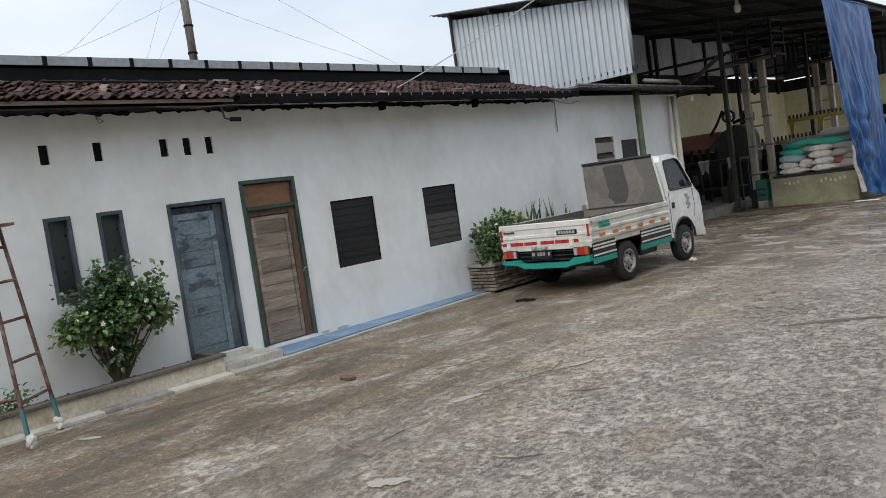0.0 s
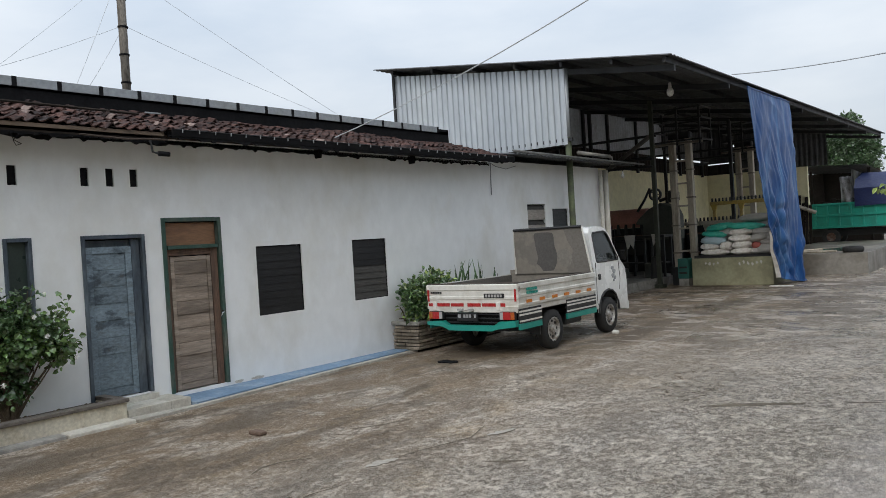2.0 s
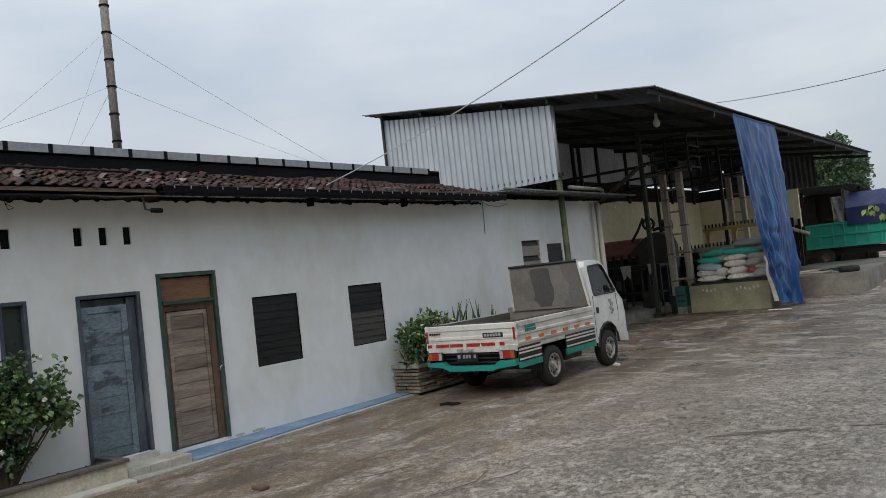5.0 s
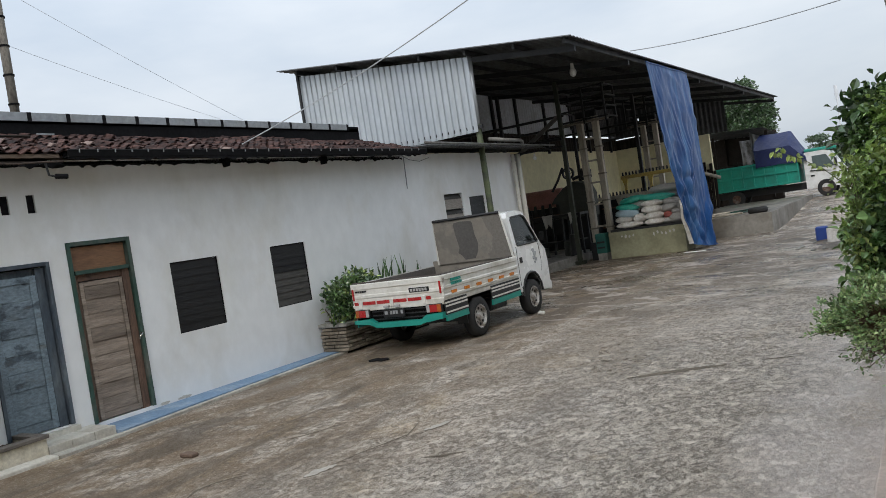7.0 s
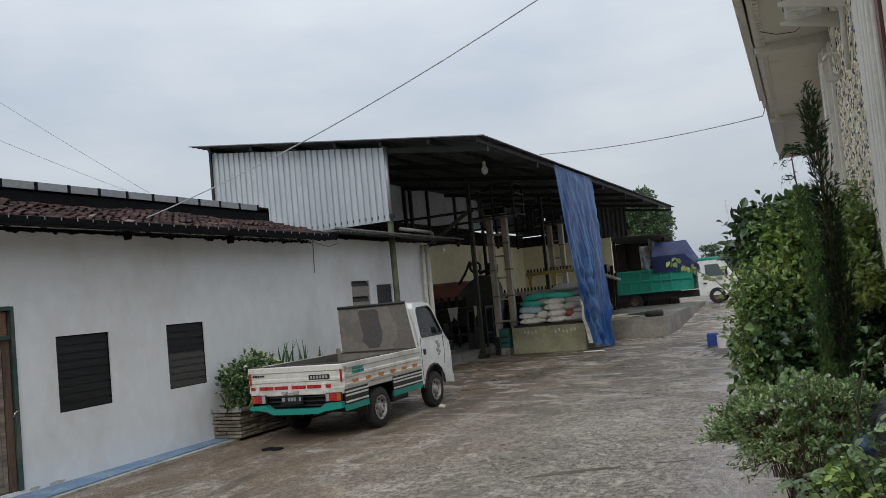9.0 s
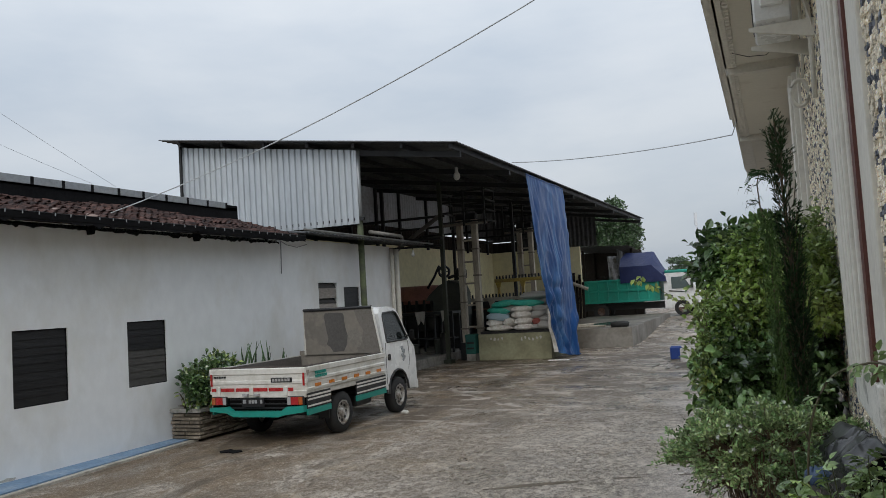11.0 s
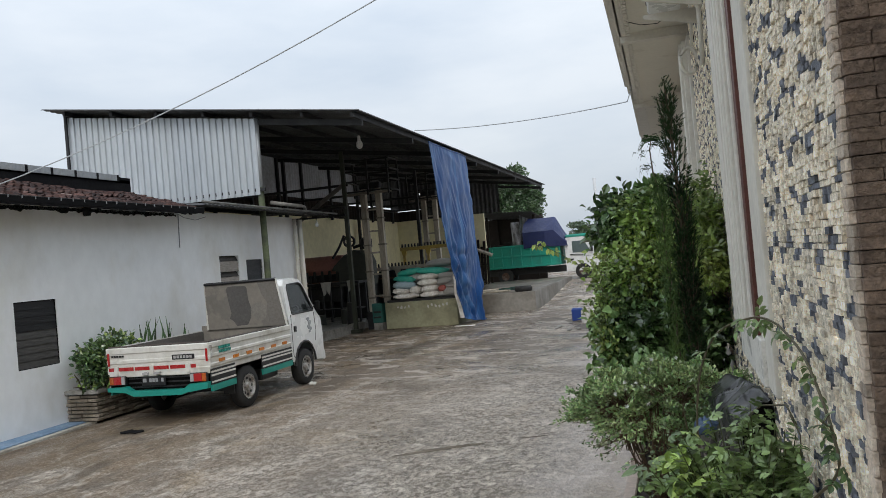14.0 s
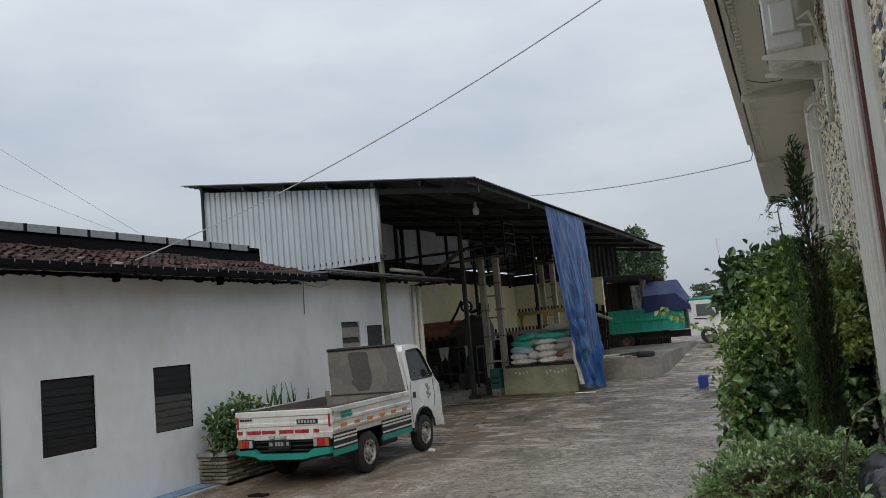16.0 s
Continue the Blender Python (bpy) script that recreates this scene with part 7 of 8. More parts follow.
rh = random.Random(40)
for x, y, rx, ry, h in ((-2.5, 24.3, 0.9, 0.8, 0.16), (-2.2, 22.3, 0.7, 1.0, 0.10), (-3.9, 25.0, 0.6, 0.6, 0.07)):
    bm = bmesh.new()
    rings = []
    for i in range(7):
        q = i / 6
        rings.append([bm.verts.new((x + rx * q * math.cos(k * math.tau / 22) * (1 + 0.25 * noise.noise((k * 0.6, x, 2))), y + ry * q * math.sin(k * math.tau / 22) * (1 + 0.25 * noise.noise((k * 0.6, x, 6))), -0.02 + h * (1 - q * q) + 0.03 * (1 - q) * noise.noise((q * 6, k * 0.9, y)))) for k in range(22)])
    for a, b in zip(rings, rings[1:]):
        for k in range(22):
            bm.faces.new((a[k], a[(k + 1) % 22], b[(k + 1) % 22], b[k]))
    thing("mud_heap", bm, mat("wet_mud", (0.15, 0.122, 0.092), 0.6, var=0.4, scale=3, bump=1.0, bscale=12, second=(0.09, 0.072, 0.053), dist=0.04), "low heap of wet mud and rubble on the concrete", "mud heap", "mud heaps", smooth=True)
for k in range(9):
    bm = bmesh.new()
    x, y, s = -2.6 + rh.uniform(-0.9, 0.5), 21.8 + rh.uniform(-0.6, 1.6), rh.uniform(0.03, 0.08)
    bmesh.ops.create_icosphere(bm, subdivisions=1, radius=s, matrix=Matrix.Translation((x, y, s * 0.3)) @ Matrix.Diagonal((1, 1.4, 0.5, 1)))
    thing("rubble_piece", bm, M_CONC, "grey lump of broken concrete on the yard", "rubble", "rubble")
bl = root("blue_jerrycan", (-2.96, 23.85, 0.0), "blue plastic jerrycan with its top cut off", "container")
boxed("body", (-3.12, -2.80, 23.75, 23.98, 0.0, 0.40), mat("blue_plastic", (0.02, 0.06, 0.28), 0.4, var=0.15), bl, bevel=0.04)
bm = bmesh.new()
disc(bm, (-2.6, 23.4, 0.0), 2, 0.14, 0.2, 0.0, 0.36, 20)
disc(bm, (-2.6, 23.4, 0.0), 2, 0.001, 0.16, 0.0, 0.03, 20)
thing("paint_bucket", bm, M_SACKW, "dirty pale bucket beside the jerrycan", "bucket")

# ---- the stone-faced house: window surround, conditioner, planting ----
surround = root("window_surround", (0.45, 5.5, 1.3), "tall window surround of cream mouldings round a brown wooden frame", "window")
boxed("flat_jamb", (RX - 0.03, RX + 0.02, 4.58, 5.10, 1.27, 4.60), M_OFFWHITE, surround, bevel=0.006)
boxed("wood_frame", (RX - 0.05, RX + 0.02, 5.10, 5.27, 1.55, 4.55), M_BROWNWOOD, surround, "red-brown wooden frame")
for p, y0, y1 in ((0.07, 5.27, 5.34), (0.05, 5.34, 5.37), (0.09, 5.37, 5.45), (0.068, 5.45, 5.48), (0.10, 5.48, 5.56), (0.08, 5.56, 5.59), (0.105, 5.59, 5.72), (0.09, 5.72, 5.76), (0.11, 5.76, 6.15), (0.085, 6.15, 6.5)):
    boxed("moulding", (RX - p, RX + 0.02, y0, y1, 1.545, 4.75), M_OFFWHITE, surround, bevel=0.008)
boxed("head", (RX - 0.16, RX + 0.02, 4.60, 6.55, 4.60, 4.80), M_OFFWHITE, surround, bevel=0.01)
boxed("apron", (RX - 0.055, RX + 0.02, 4.92, 6.5, 1.27, 1.545), mat("stained_cream_paint", (0.72, 0.70, 0.64), 0.8, var=0.2, scale=7, second=(0.42, 0.41, 0.36), smix=(0.54, 0.62), stain=0.6, bump=0.3), surround, "stained cream apron board", bevel=0.008)

second = root("window_surround", (0.45, 13.2, 1.2), "further cream moulded window surround on the stone wall", "window")
for k, (p, y0, y1) in enumerate(((0.05, 12.6, 12.9), (0.12, 12.9, 13.1), (0.16, 13.1, 14.0))):
    boxed("moulding", (RX - p, RX + 0.02, y0, y1, 1.0, 5.2), M_OFFWHITE, second, bevel=0.008)
for y in (19.0, 22.5):
    third = root("pilaster", (0.45, y, 0.0), "plain cream pilaster on the stone wall", "pilaster", "wall pilasters")
    boxed("shaft", (RX - 0.2, RX + 0.02, y, y + 0.5, 0.0, 5.5), M_OFFWHITE, third, bevel=0.01)

ac = root("air_conditioner", (0.2, 8.6, 4.6), "white outdoor air conditioner unit on rusty wall brackets", "air conditioner")
body = boxed("casing", (-0.05, 0.30, 8.35, 9.2, 4.66, 5.26), M_TRUCK, ac, bevel=0.02)
for k in range(9):
    boxed("grille_slat", (-0.062, -0.05, 8.5, 9.1, 4.74 + k * 0.055, 4.76 + k * 0.055), M_BLACK, body)
boxed("service_cover", (0.02, 0.24, 8.30, 8.35, 4.80, 5.12), M_TRUCK, ac, bevel=0.015)
for y in (8.4, 9.1):
    bm = bmesh.new()
    prism(bm, [(RX, 4.64), (-0.10, 4.64), (-0.10, 4.60), (RX - 0.05, 4.47), (RX, 4.47)], 1, y, y + 0.03)
    part("bracket", bm, M_OFFWHITE, ac, "painted wall bracket with rust stains")
bm = bmesh.new()
tube(bm, [(0.26, 8.33, 4.9), (0.36, 8.3, 4.95), (0.44, 8.4, 4.75), (0.45, 8.5, 4.3), (0.45, 8.6, 3.9)], 0.025, 7)
tube(bm, [(0.26, 8.33, 4.85), (0.40, 8.28, 4.8), (0.46, 8.4, 4.6), (0.46, 8.5, 4.2)], 0.012, 6)
part("pipe", bm, M_OFFWHITE, ac, "pale insulated pipes", smooth=True)
bm = bmesh.new()
for k in range(3):
    ring = [(0.38 + 0.10 * math.cos(a), 10.4 + 0.02 * k, 4.35 + 0.16 * math.sin(a)) for a in [i * math.tau / 16 for i in range(17)]]
    tube(bm, ring, 0.022, 7)
tube(bm, [(0.42, 10.3, 4.5), (0.44, 10.2, 4.8), (0.45, 10.2, 5.5)], 0.02, 7)
thing("coiled_pipe", bm, M_OFFWHITE, "coiled pale conditioner hose hanging on the wall", "hose", smooth=True)
bm = bmesh.new()
tube(bm, [(eave_x(12) - 0.01, 12, 5.72), (-0.4, 12.6, 5.55), (-0.2, 12.8, 5.52), (0.05, 12.8, 5.5), (0.25, 12.2, 5.47), (0.38, 11.4, 5.4), (0.44, 10.8, 5.2), (0.46, 10.4, 4.6)], 0.006, 5)
thing("eave_cable", bm, M_GUTTER, "black cable looped under the soffit", "cable")

# planting bed along the stone wall
bed_r = root("planting_bed", (-0.1, 8.0, 0.0), "planting bed with a pale rosy kerb along the stone wall", "planter")
boxed("kerb", (-0.56, -0.46, 3.0, 13.5, 0.0, 0.15), mat("rosy_kerb", (0.60, 0.49, 0.42), 0.8, var=0.25, scale=4, second=(0.46, 0.38, 0.32), stain=0.3), bed_r, bevel=0.01)
boxed("soil", (-0.46, RX + 0.01, 3.0, 13.5, 0.0, 0.12), M_SOIL, bed_r)
bush("broadleaf_bush", "bush of broad rounded green leaves growing in the bed", "bush", (-0.05, 8.6, 0.1),
     [(-0.42, 8.25, 1.30, 0.46, 0.65, 0.42), (-0.38, 8.2, 0.98, 0.50, 0.65, 0.42), (-0.25, 8.1, 0.6, 0.45, 0.6, 0.35), (0.18, 8.7, 1.2, 0.28, 0.8, 0.6)],
     60, 8000, 0.094, [M_LEAF, M_BROADLEAF, M_BROADLEAF], 21, spread=0.065, ratio=0.85, droop=0.3)
bush("yellowish_bush", "tall bush of fresh yellowish green leaves", "bush", (-0.10, 8.75, 0.1),
     [(-0.18, 8.7, 2.3, 0.50, 0.7, 0.42), (-0.42, 8.45, 1.75, 0.46, 0.65, 0.48), (0.18, 8.8, 1.8, 0.28, 0.8, 0.7), (0.25, 9.2, 2.1, 0.22, 0.8, 0.6)],
     60, 11500, 0.072, [M_LEAF, M_BUSHLEAF, M_BUSHLEAF, M_LEAFLIGHT, M_LEAFLIGHT], 29, spread=0.06, ratio=0.68, droop=0.2)
bush("yellow_vine", "yellowish young shoots reaching out of the bush", "vine", (-0.55, 8.0, 0.15),
     [(-0.72, 7.9, 1.95, 0.14, 0.2, 0.10), (-0.72, 7.9, 1.55, 0.14, 0.2, 0.16), (-0.70, 7.8, 1.25, 0.16, 0.2, 0.12)], 16, 300, 0.075, [M_LEAFLIGHT], 22, stem_r=0.006, spread=0.06, ratio=0.6)
young = root("young_shoot", (-0.6, 8.25, 0.13), "thin arching shoot with a few yellow-green leaves", "vine")
bm = bmesh.new()
stalk = [(-0.6, 8.25, 0.13), (-0.66, 8.25, 1.2), (-0.78, 8.2, 1.82), (-0.95, 8.2, 2.0), (-1.12, 8.2, 2.12), (-1.26, 8.2, 2.2), (-1.37, 8.2, 2.24)]
tube(bm, stalk, 0.006, 5, 0.002)
part("stem", bm, M_STEM, young)
rngy = random.Random(14)
for k in range(26):
    a, b = stalk[3 + k % 3], stalk[4 + k % 3]
    p = Vector(a).lerp(Vector(b), rngy.random())
    bm = bmesh.new()
    add_leaf(bm, p, Vector((rngy.gauss(-0.2, 0.7), rngy.gauss(0, 0.5), rngy.gauss(-0.5, 0.5))), rngy.uniform(0.05, 0.08), 0.6, rng=rngy, face=Vector((0, -0.8, 0.6)))
    part("leaf", bm, M_LEAFLIGHT, young)
bush("large_leaved_shrub", "shrub with large dark glossy leaves topping the bush", "shrub", (-0.35, 9.2, 0.12),
     [(-0.44, 9.0, 2.52, 0.32, 0.4, 0.26), (-0.62, 9.0, 2.30, 0.20, 0.35, 0.25), (-0.20, 9.0, 2.45, 0.2, 0.35, 0.22), (-0.05, 9.1, 2.52, 0.24, 0.4, 0.22)], 30, 1250, 0.135, [M_LEAFDARK, M_LEAF], 41, spread=0.08, ratio=0.62, clump=4, droop=0.15)
bush("yellow_vine", "light green shoots beside the wall", "vine", (0.36, 9.6, 0.12), [(0.33, 8.75, 2.66, 0.08, 0.15, 0.20), (0.36, 8.3, 2.30, 0.12, 0.35, 0.26), (0.34, 8.1, 1.95, 0.14, 0.4, 0.3)], 22, 2300, 0.075, [M_BUSHLEAF, M_LEAFLIGHT, M_LEAFLIGHT], 23, spread=0.06)

cyp = root("cypress", (0.09, 7.2, 0.12), "slender dark green cypress with an open pointed top", "conifer")
rng = random.Random(31)
bm_s, bm_n, bm_t, bm_l = bmesh.new(), bmesh.new(), bmesh.new(), bmesh.new()
# lighter needle colour paints the light on the cypress's left side
M_CYPRESSLIGHT = leaf_mat("lit_cypress_needles", (0.125, 0.205, 0.055), (0.055, 0.105, 0.030), 0.7, 0.3)
def cyp_x(z):
    """The trunk's line: it leans a little as it rises."""
    return 0.12 - 0.012 * z if z < 2.3 else 0.092 - 0.035 * (z - 2.3)


tube(bm_s, [(cyp_x(z), 7.2, z) for z in (0.1, 1.4, 2.3, 2.9, 3.5)], 0.03, 7, 0.006)


def spray(bm, p, d, length, rng):
    """A flat twig of short needles."""
    d = d.normalized()
    side = d.cross(Vector((rng.gauss(0, 1), rng.gauss(0, 1), rng.gauss(0, 1)))).normalized()
    for k in range(7):
        q = p + d * length * k / 7
        for s in (-1, 1):
            a = q + (d * 0.8 + side * s) * length * 0.22 * (1 - 0.08 * k)
            w = side.cross(d) * length * 0.035
            bm.faces.new([bm.verts.new(x) for x in (q - w - d * 0.004, q + w + d * 0.004, a)])
    t = p + d * length * 1.15
    w = side * length * 0.04
    bm.faces.new([bm.verts.new(x) for x in (p - w, p + w, t)])


for k in range(330):
    z = 0.3 + 2.98 * (k / 330) ** 0.95
    a = k * 2.4
    reach = (0.125 - 0.01 * z / 1.7 if z < 1.7 else 0.115 - 0.035 * (z - 1.7) / 1.6) * rng.uniform(0.45, 1.2)
    rise = rng.uniform(0.14, 0.32)
    foot = Vector((cyp_x(z), 7.2, z))
    if z > 2.2 and rng.random() < 0.52:
        continue
    dirn = Vector((math.cos(a), math.sin(a), 0))
    tip = foot + dirn * reach + Vector((0, 0, rise))
    elbow = foot + dirn * reach * 0.65 + Vector((0, 0, rise * 0.3))
    tube(bm_t, [foot, elbow, tip], 0.006, 4, 0.002)
    for j in range(20 if z > 2.2 else 24):
        t = rng.uniform(0.45, 1.05) if z > 2.2 else rng.uniform(0.2, 1.0)
        p = foot.lerp(elbow, t / 0.6) if t < 0.6 else elbow.lerp(tip, (t - 0.6) / 0.4)
        d = Vector((rng.gauss(0, 0.5), rng.gauss(0, 0.5), rng.uniform(0.3, 1.1))) + dirn * 0.6
        spray(bm_n, p, d, rng.uniform(0.032, 0.062), rng)
for k in range(60):
    z = rng.uniform(3.1, 3.52)
    p = Vector((cyp_x(z) + rng.gauss(0, 0.02), 7.2 + rng.gauss(0, 0.02), z))
    spray(bm_n, p, Vector((rng.gauss(0, 0.5), rng.gauss(0, 0.4), 1.0)), rng.uniform(0.04, 0.08), rng)
tube(bm_t, [(0.0, 7.1, 0.2), (-0.05, 7.05, 1.2), (-0.065, 7.02, 2.5)], 0.012, 5, 0.004)
for j in range(2100):
    z = rng.uniform(0.4, 2.70)
    p = Vector((-0.04 - 0.012 * z + rng.gauss(0, 0.032), 7.03 + rng.gauss(0, 0.035), z))
    spray(bm_l, p, Vector((rng.gauss(0, 0.45), rng.gauss(0, 0.45), 0.8)), rng.uniform(0.03, 0.055), rng)
tagged(part("branch_wood", bm_t, M_BARK, cyp), kind="stuff")
tagged(part("side_column", bm_l, M_CYPRESSLIGHT, cyp, "dense side column painted in a lit lighter green"), kind="stuff")
part("trunk", bm_s, M_BARK, cyp)
part("foliage", bm_n, M_CYPRESS, cyp)["kind"] = "stuff"
shoot = root("feathery_shoot", (-0.02, 7.62, 0.12), "thin stem with drooping feathery needles above the bush", "sapling")
bm_s, bm_n = bmesh.new(), bmesh.new()
tube(bm_s, [(-0.02, 7.62, 0.12), (-0.04, 7.62, 1.8), (-0.08, 7.6, 2.61), (-0.12, 7.6, 2.8), (-0.13, 7.6, 3.0), (-0.10, 7.6, 3.12)], 0.012, 6, 0.004)
part("stem", bm_s, M_BARK, shoot)
for cx, cz, wide, count in ((-0.12, 3.10, 0.13, 46), (-0.17, 2.84, 0.07, 22), (-0.04, 3.05, 0.09, 22), (-0.2, 2.98, 0.06, 14)):
    for k in range(count):
        s0 = Vector((cx + rng.gauss(0, 0.03), 7.6 + rng.gauss(0, 0.04), cz + rng.gauss(0, 0.02)))
        dx = rng.uniform(-1, 1) * wide
        q = s0 + Vector((dx, rng.gauss(0, 0.04), 0.02 - abs(dx) * 0.6 - rng.uniform(0.02, 0.09)))
        m = s0.lerp(q, 0.5) + Vector((0, 0, 0.035))
        w = Vector((0, 0.3, 1)).normalized() * 0.005
        va = [bm_n.verts.new(v) for v in (s0 - w, s0 + w, m + w, m - w, q)]
        bm_n.faces.new(va[:4])
        bm_n.faces.new((va[3], va[2], va[4]))
tagged(part("needles", bm_n, M_CYPRESS, shoot), kind="stuff")

ser = root("small_leaved_shrub", (-0.23, 6.4, 0.12), "wide twiggy shrub with tiny pale-edged leaves and white flowers", "shrub")
rng = random.Random(24)
bm_s, bm_a, bm_b = bmesh.new(), bmesh.new(), bmesh.new()
ser_c = Vector((-0.16, 5.95, 0.88))
ser_foot = Vector((-0.23, 6.40, 0.12))
nodes = []
for k in range(46):
    a = k * 2.4
    r = 0.25 + 0.70 * ((k * 0.618) % 1.0)
    node = ser_c + Vector((0.55 * r * math.cos(a), 0.46 * r * math.sin(a), 0.26 * (1 - r) + rng.gauss(-0.02, 0.05)))
    foot = ser_foot + Vector((rng.gauss(0, 0.03), rng.gauss(0, 0.03), 0))
    way = [foot]
    for s in (0.2, 0.4, 0.6, 0.8):
        bow = 0.06 * math.sin(math.pi * s)
        way.append(foot.lerp(node, s) + Vector((rng.gauss(0, 0.028), rng.gauss(0, 0.028), rng.gauss(0, 0.015) - bow)))
    way.append(node)
    tube(bm_s, way, 0.008, 5, 0.003)
    nodes.append(node)
    nodes.append(way[-2])
for k in range(900):
    d = Vector((rng.gauss(0, 1), rng.gauss(0, 1), rng.gauss(0.25, 0.75))).normalized()
    if d.z < -0.45:
        continue
    lump = 0.86 + 0.30 * noise.noise((d.x * 2.8, d.y * 2.8, d.z * 2.8 + 4)) + rng.gauss(0, 0.05)
    if noise.noise((d.x * 4.2, d.y * 4.2, d.z * 4.2 + 11)) < -0.22:
        continue
    tip = ser_c + Vector((d.x * 0.70 * (1 + 0.5 * min(0.0, d.z)), d.y * 0.44, d.z * (0.47 if d.z > 0 else 0.60))) * lump
    node = min(nodes, key=lambda n: (n - tip).length + rng.uniform(0, 0.16))
    elbow = node.lerp(tip, 0.5) + Vector((rng.gauss(0, 0.035), rng.gauss(0, 0.035), rng.gauss(0.0, 0.03)))
    tube(bm_s, [node, node.lerp(elbow, 0.5) + Vector((rng.gauss(0, 0.012), rng.gauss(0, 0.012), 0.0)), elbow, elbow.lerp(tip, 0.5) + Vector((rng.gauss(0, 0.015), 0, 0.01)), tip], 0.0040, 4, 0.0015)
    count = 32 if d.z > 0.05 else (20 if d.z > -0.15 else 6)
    for j in range(count):
        q = elbow.lerp(tip, rng.uniform(0.45, 1.06)) + Vector((rng.gauss(0, 0.019), rng.gauss(0, 0.019), rng.gauss(0.006, 0.014)))
        add_leaf(bm_a if rng.random() < 0.6 else bm_b, q, d * 0.6 + Vector((rng.gauss(0, 0.6), rng.gauss(0, 0.6), rng.gauss(0.35, 0.5))), rng.uniform(0.023, 0.040), 0.58, rng=rng, face=Vector((rng.gauss(0, 0.4), rng.gauss(-0.1, 0.4), 1.0)) + d * 0.25)
M_SHRUBTWIG = mat("brown_twig", (0.13, 0.085, 0.052), 0.85, var=0.4, scale=14)
tagged(part("twig_wood", bm_s, M_SHRUBTWIG, ser, "bare brown branches fanning out under the crown"), kind="stuff")
tagged(part("foliage", bm_a, M_LEAFGREY, ser), kind="stuff")
tagged(part("foliage", bm_b, M_BROADLEAF, ser), kind="stuff")
flowers = bmesh.new()
rngf = random.Random(5)
for k in range(30):
    a, r = rngf.uniform(0, math.tau), rngf.random() ** 0.5
    p = ser_c + Vector((0.5 * r * math.cos(a), 0.42 * r * math.sin(a), 0.44 * (1 - 0.6 * r * r) + rngf.uniform(-0.06, 0.02)))
    for j in range(5):
        b = j * math.tau / 5
        add_leaf(flowers, p, Vector((math.cos(b), -0.5, math.sin(b))), 0.018, 0.9, rng=rngf)
tagged(part("flowers", flowers, M_FLOWER, ser), kind="stuff")

# roses close to the wall
rose = root("rose_bush", (0.28, 3.75, 0.3), "rose bush with toothed leaves and an arching cane by the wall", "rose")
rng = random.Random(27)
bm_s, bm_a, bm_b = bmesh.new(), bmesh.new(), bmesh.new()


def rose_leaf(bm, p, d, size, rng):
    """Five toothed leaflets along a short stalk."""
    d = d.normalized()
    side = d.cross(Vector((rng.gauss(0, 0.35), rng.gauss(0, 0.35), 1))).normalized()
    up = side.cross(d)
    for s, t in ((0, 1.0), (1, 0.62), (-1, 0.62), (1, 0.25), (-1, 0.25)):
        q = p + d * size * 1.9 * t * 0.6
        o = (d * (1.0 if s == 0 else 0.55) + side * s * 0.9 - up * rng.uniform(0.0, 0.35)).normalized()
        ln = size * rng.uniform(0.75, 1.05) * (1.1 if s == 0 else 0.9)
        w = o.cross(up).normalized() * ln * 0.31
        prof = [(0.0, 0.05), (0.16, 0.62), (0.30, 0.78), (0.33, 0.98), (0.52, 0.86), (0.55, 1.0), (0.74, 0.62), (0.77, 0.68), (1.0, 0.0)]
        spine = [bm.verts.new(q + o * ln * a - up * ln * 0.18 * a * a) for a, _ in prof]
        for sgn in (-1, 1):
            rim = [bm.verts.new(q + o * ln * a + w * sgn * b + up * ln * (0.10 * b - 0.18 * a * a)) for a, b in prof[:-1]]
            for i in range(len(rim) - 1):
                bm.faces.new((spine[i], spine[i + 1], rim[i + 1], rim[i]))
            bm.faces.new((spine[-2], spine[-1], rim[-1]))


for k in range(95):
    foot = Vector((0.26 + rng.uniform(-0.06, 0.06), 3.75 + rng.uniform(-0.06, 0.06), 0.4))
    a, r = rng.uniform(0, math.tau), rng.random() ** 0.5
    tip = Vector((min(0.42, 0.19 + 0.40 * r * math.cos(a)), 3.42 + 0.34 * r * math.sin(a), 1.23 + 0.25 * (1 - r * r) * rng.uniform(0.4, 0.95) + rng.uniform(-0.16, 0.03)))
    elbow = foot.lerp(tip, 0.55) + Vector((0, 0, 0.08))
    tube(bm_s, [foot, elbow, tip], 0.006, 5, 0.002)
    light = tip.x < 0.05
    for j in range(8):
        p = elbow.lerp(tip, rng.uniform(0.1, 1.08))
        d = Vector((rng.gauss(-0.1, 0.6), rng.gauss(-0.2, 0.6), rng.uniform(-0.3, 1.0)))
        if p.x > 0.3:
            d.x = -abs(d.x)
        rose_leaf(bm_b if light and rng.random() < 0.3 else bm_a, p, d, rng.uniform(0.032, 0.055), rng)
tagged(part("twig_wood", bm_s, M_STEM, rose), kind="stuff")
M_ROSE = leaf_mat("rose_leaf", (0.205, 0.30, 0.105), (0.085, 0.150, 0.052), 0.36, 0.7)
tagged(part("foliage", bm_a, M_ROSE, rose), kind="stuff")
tagged(part("foliage", bm_b, M_BUSHLEAF, rose), kind="stuff")
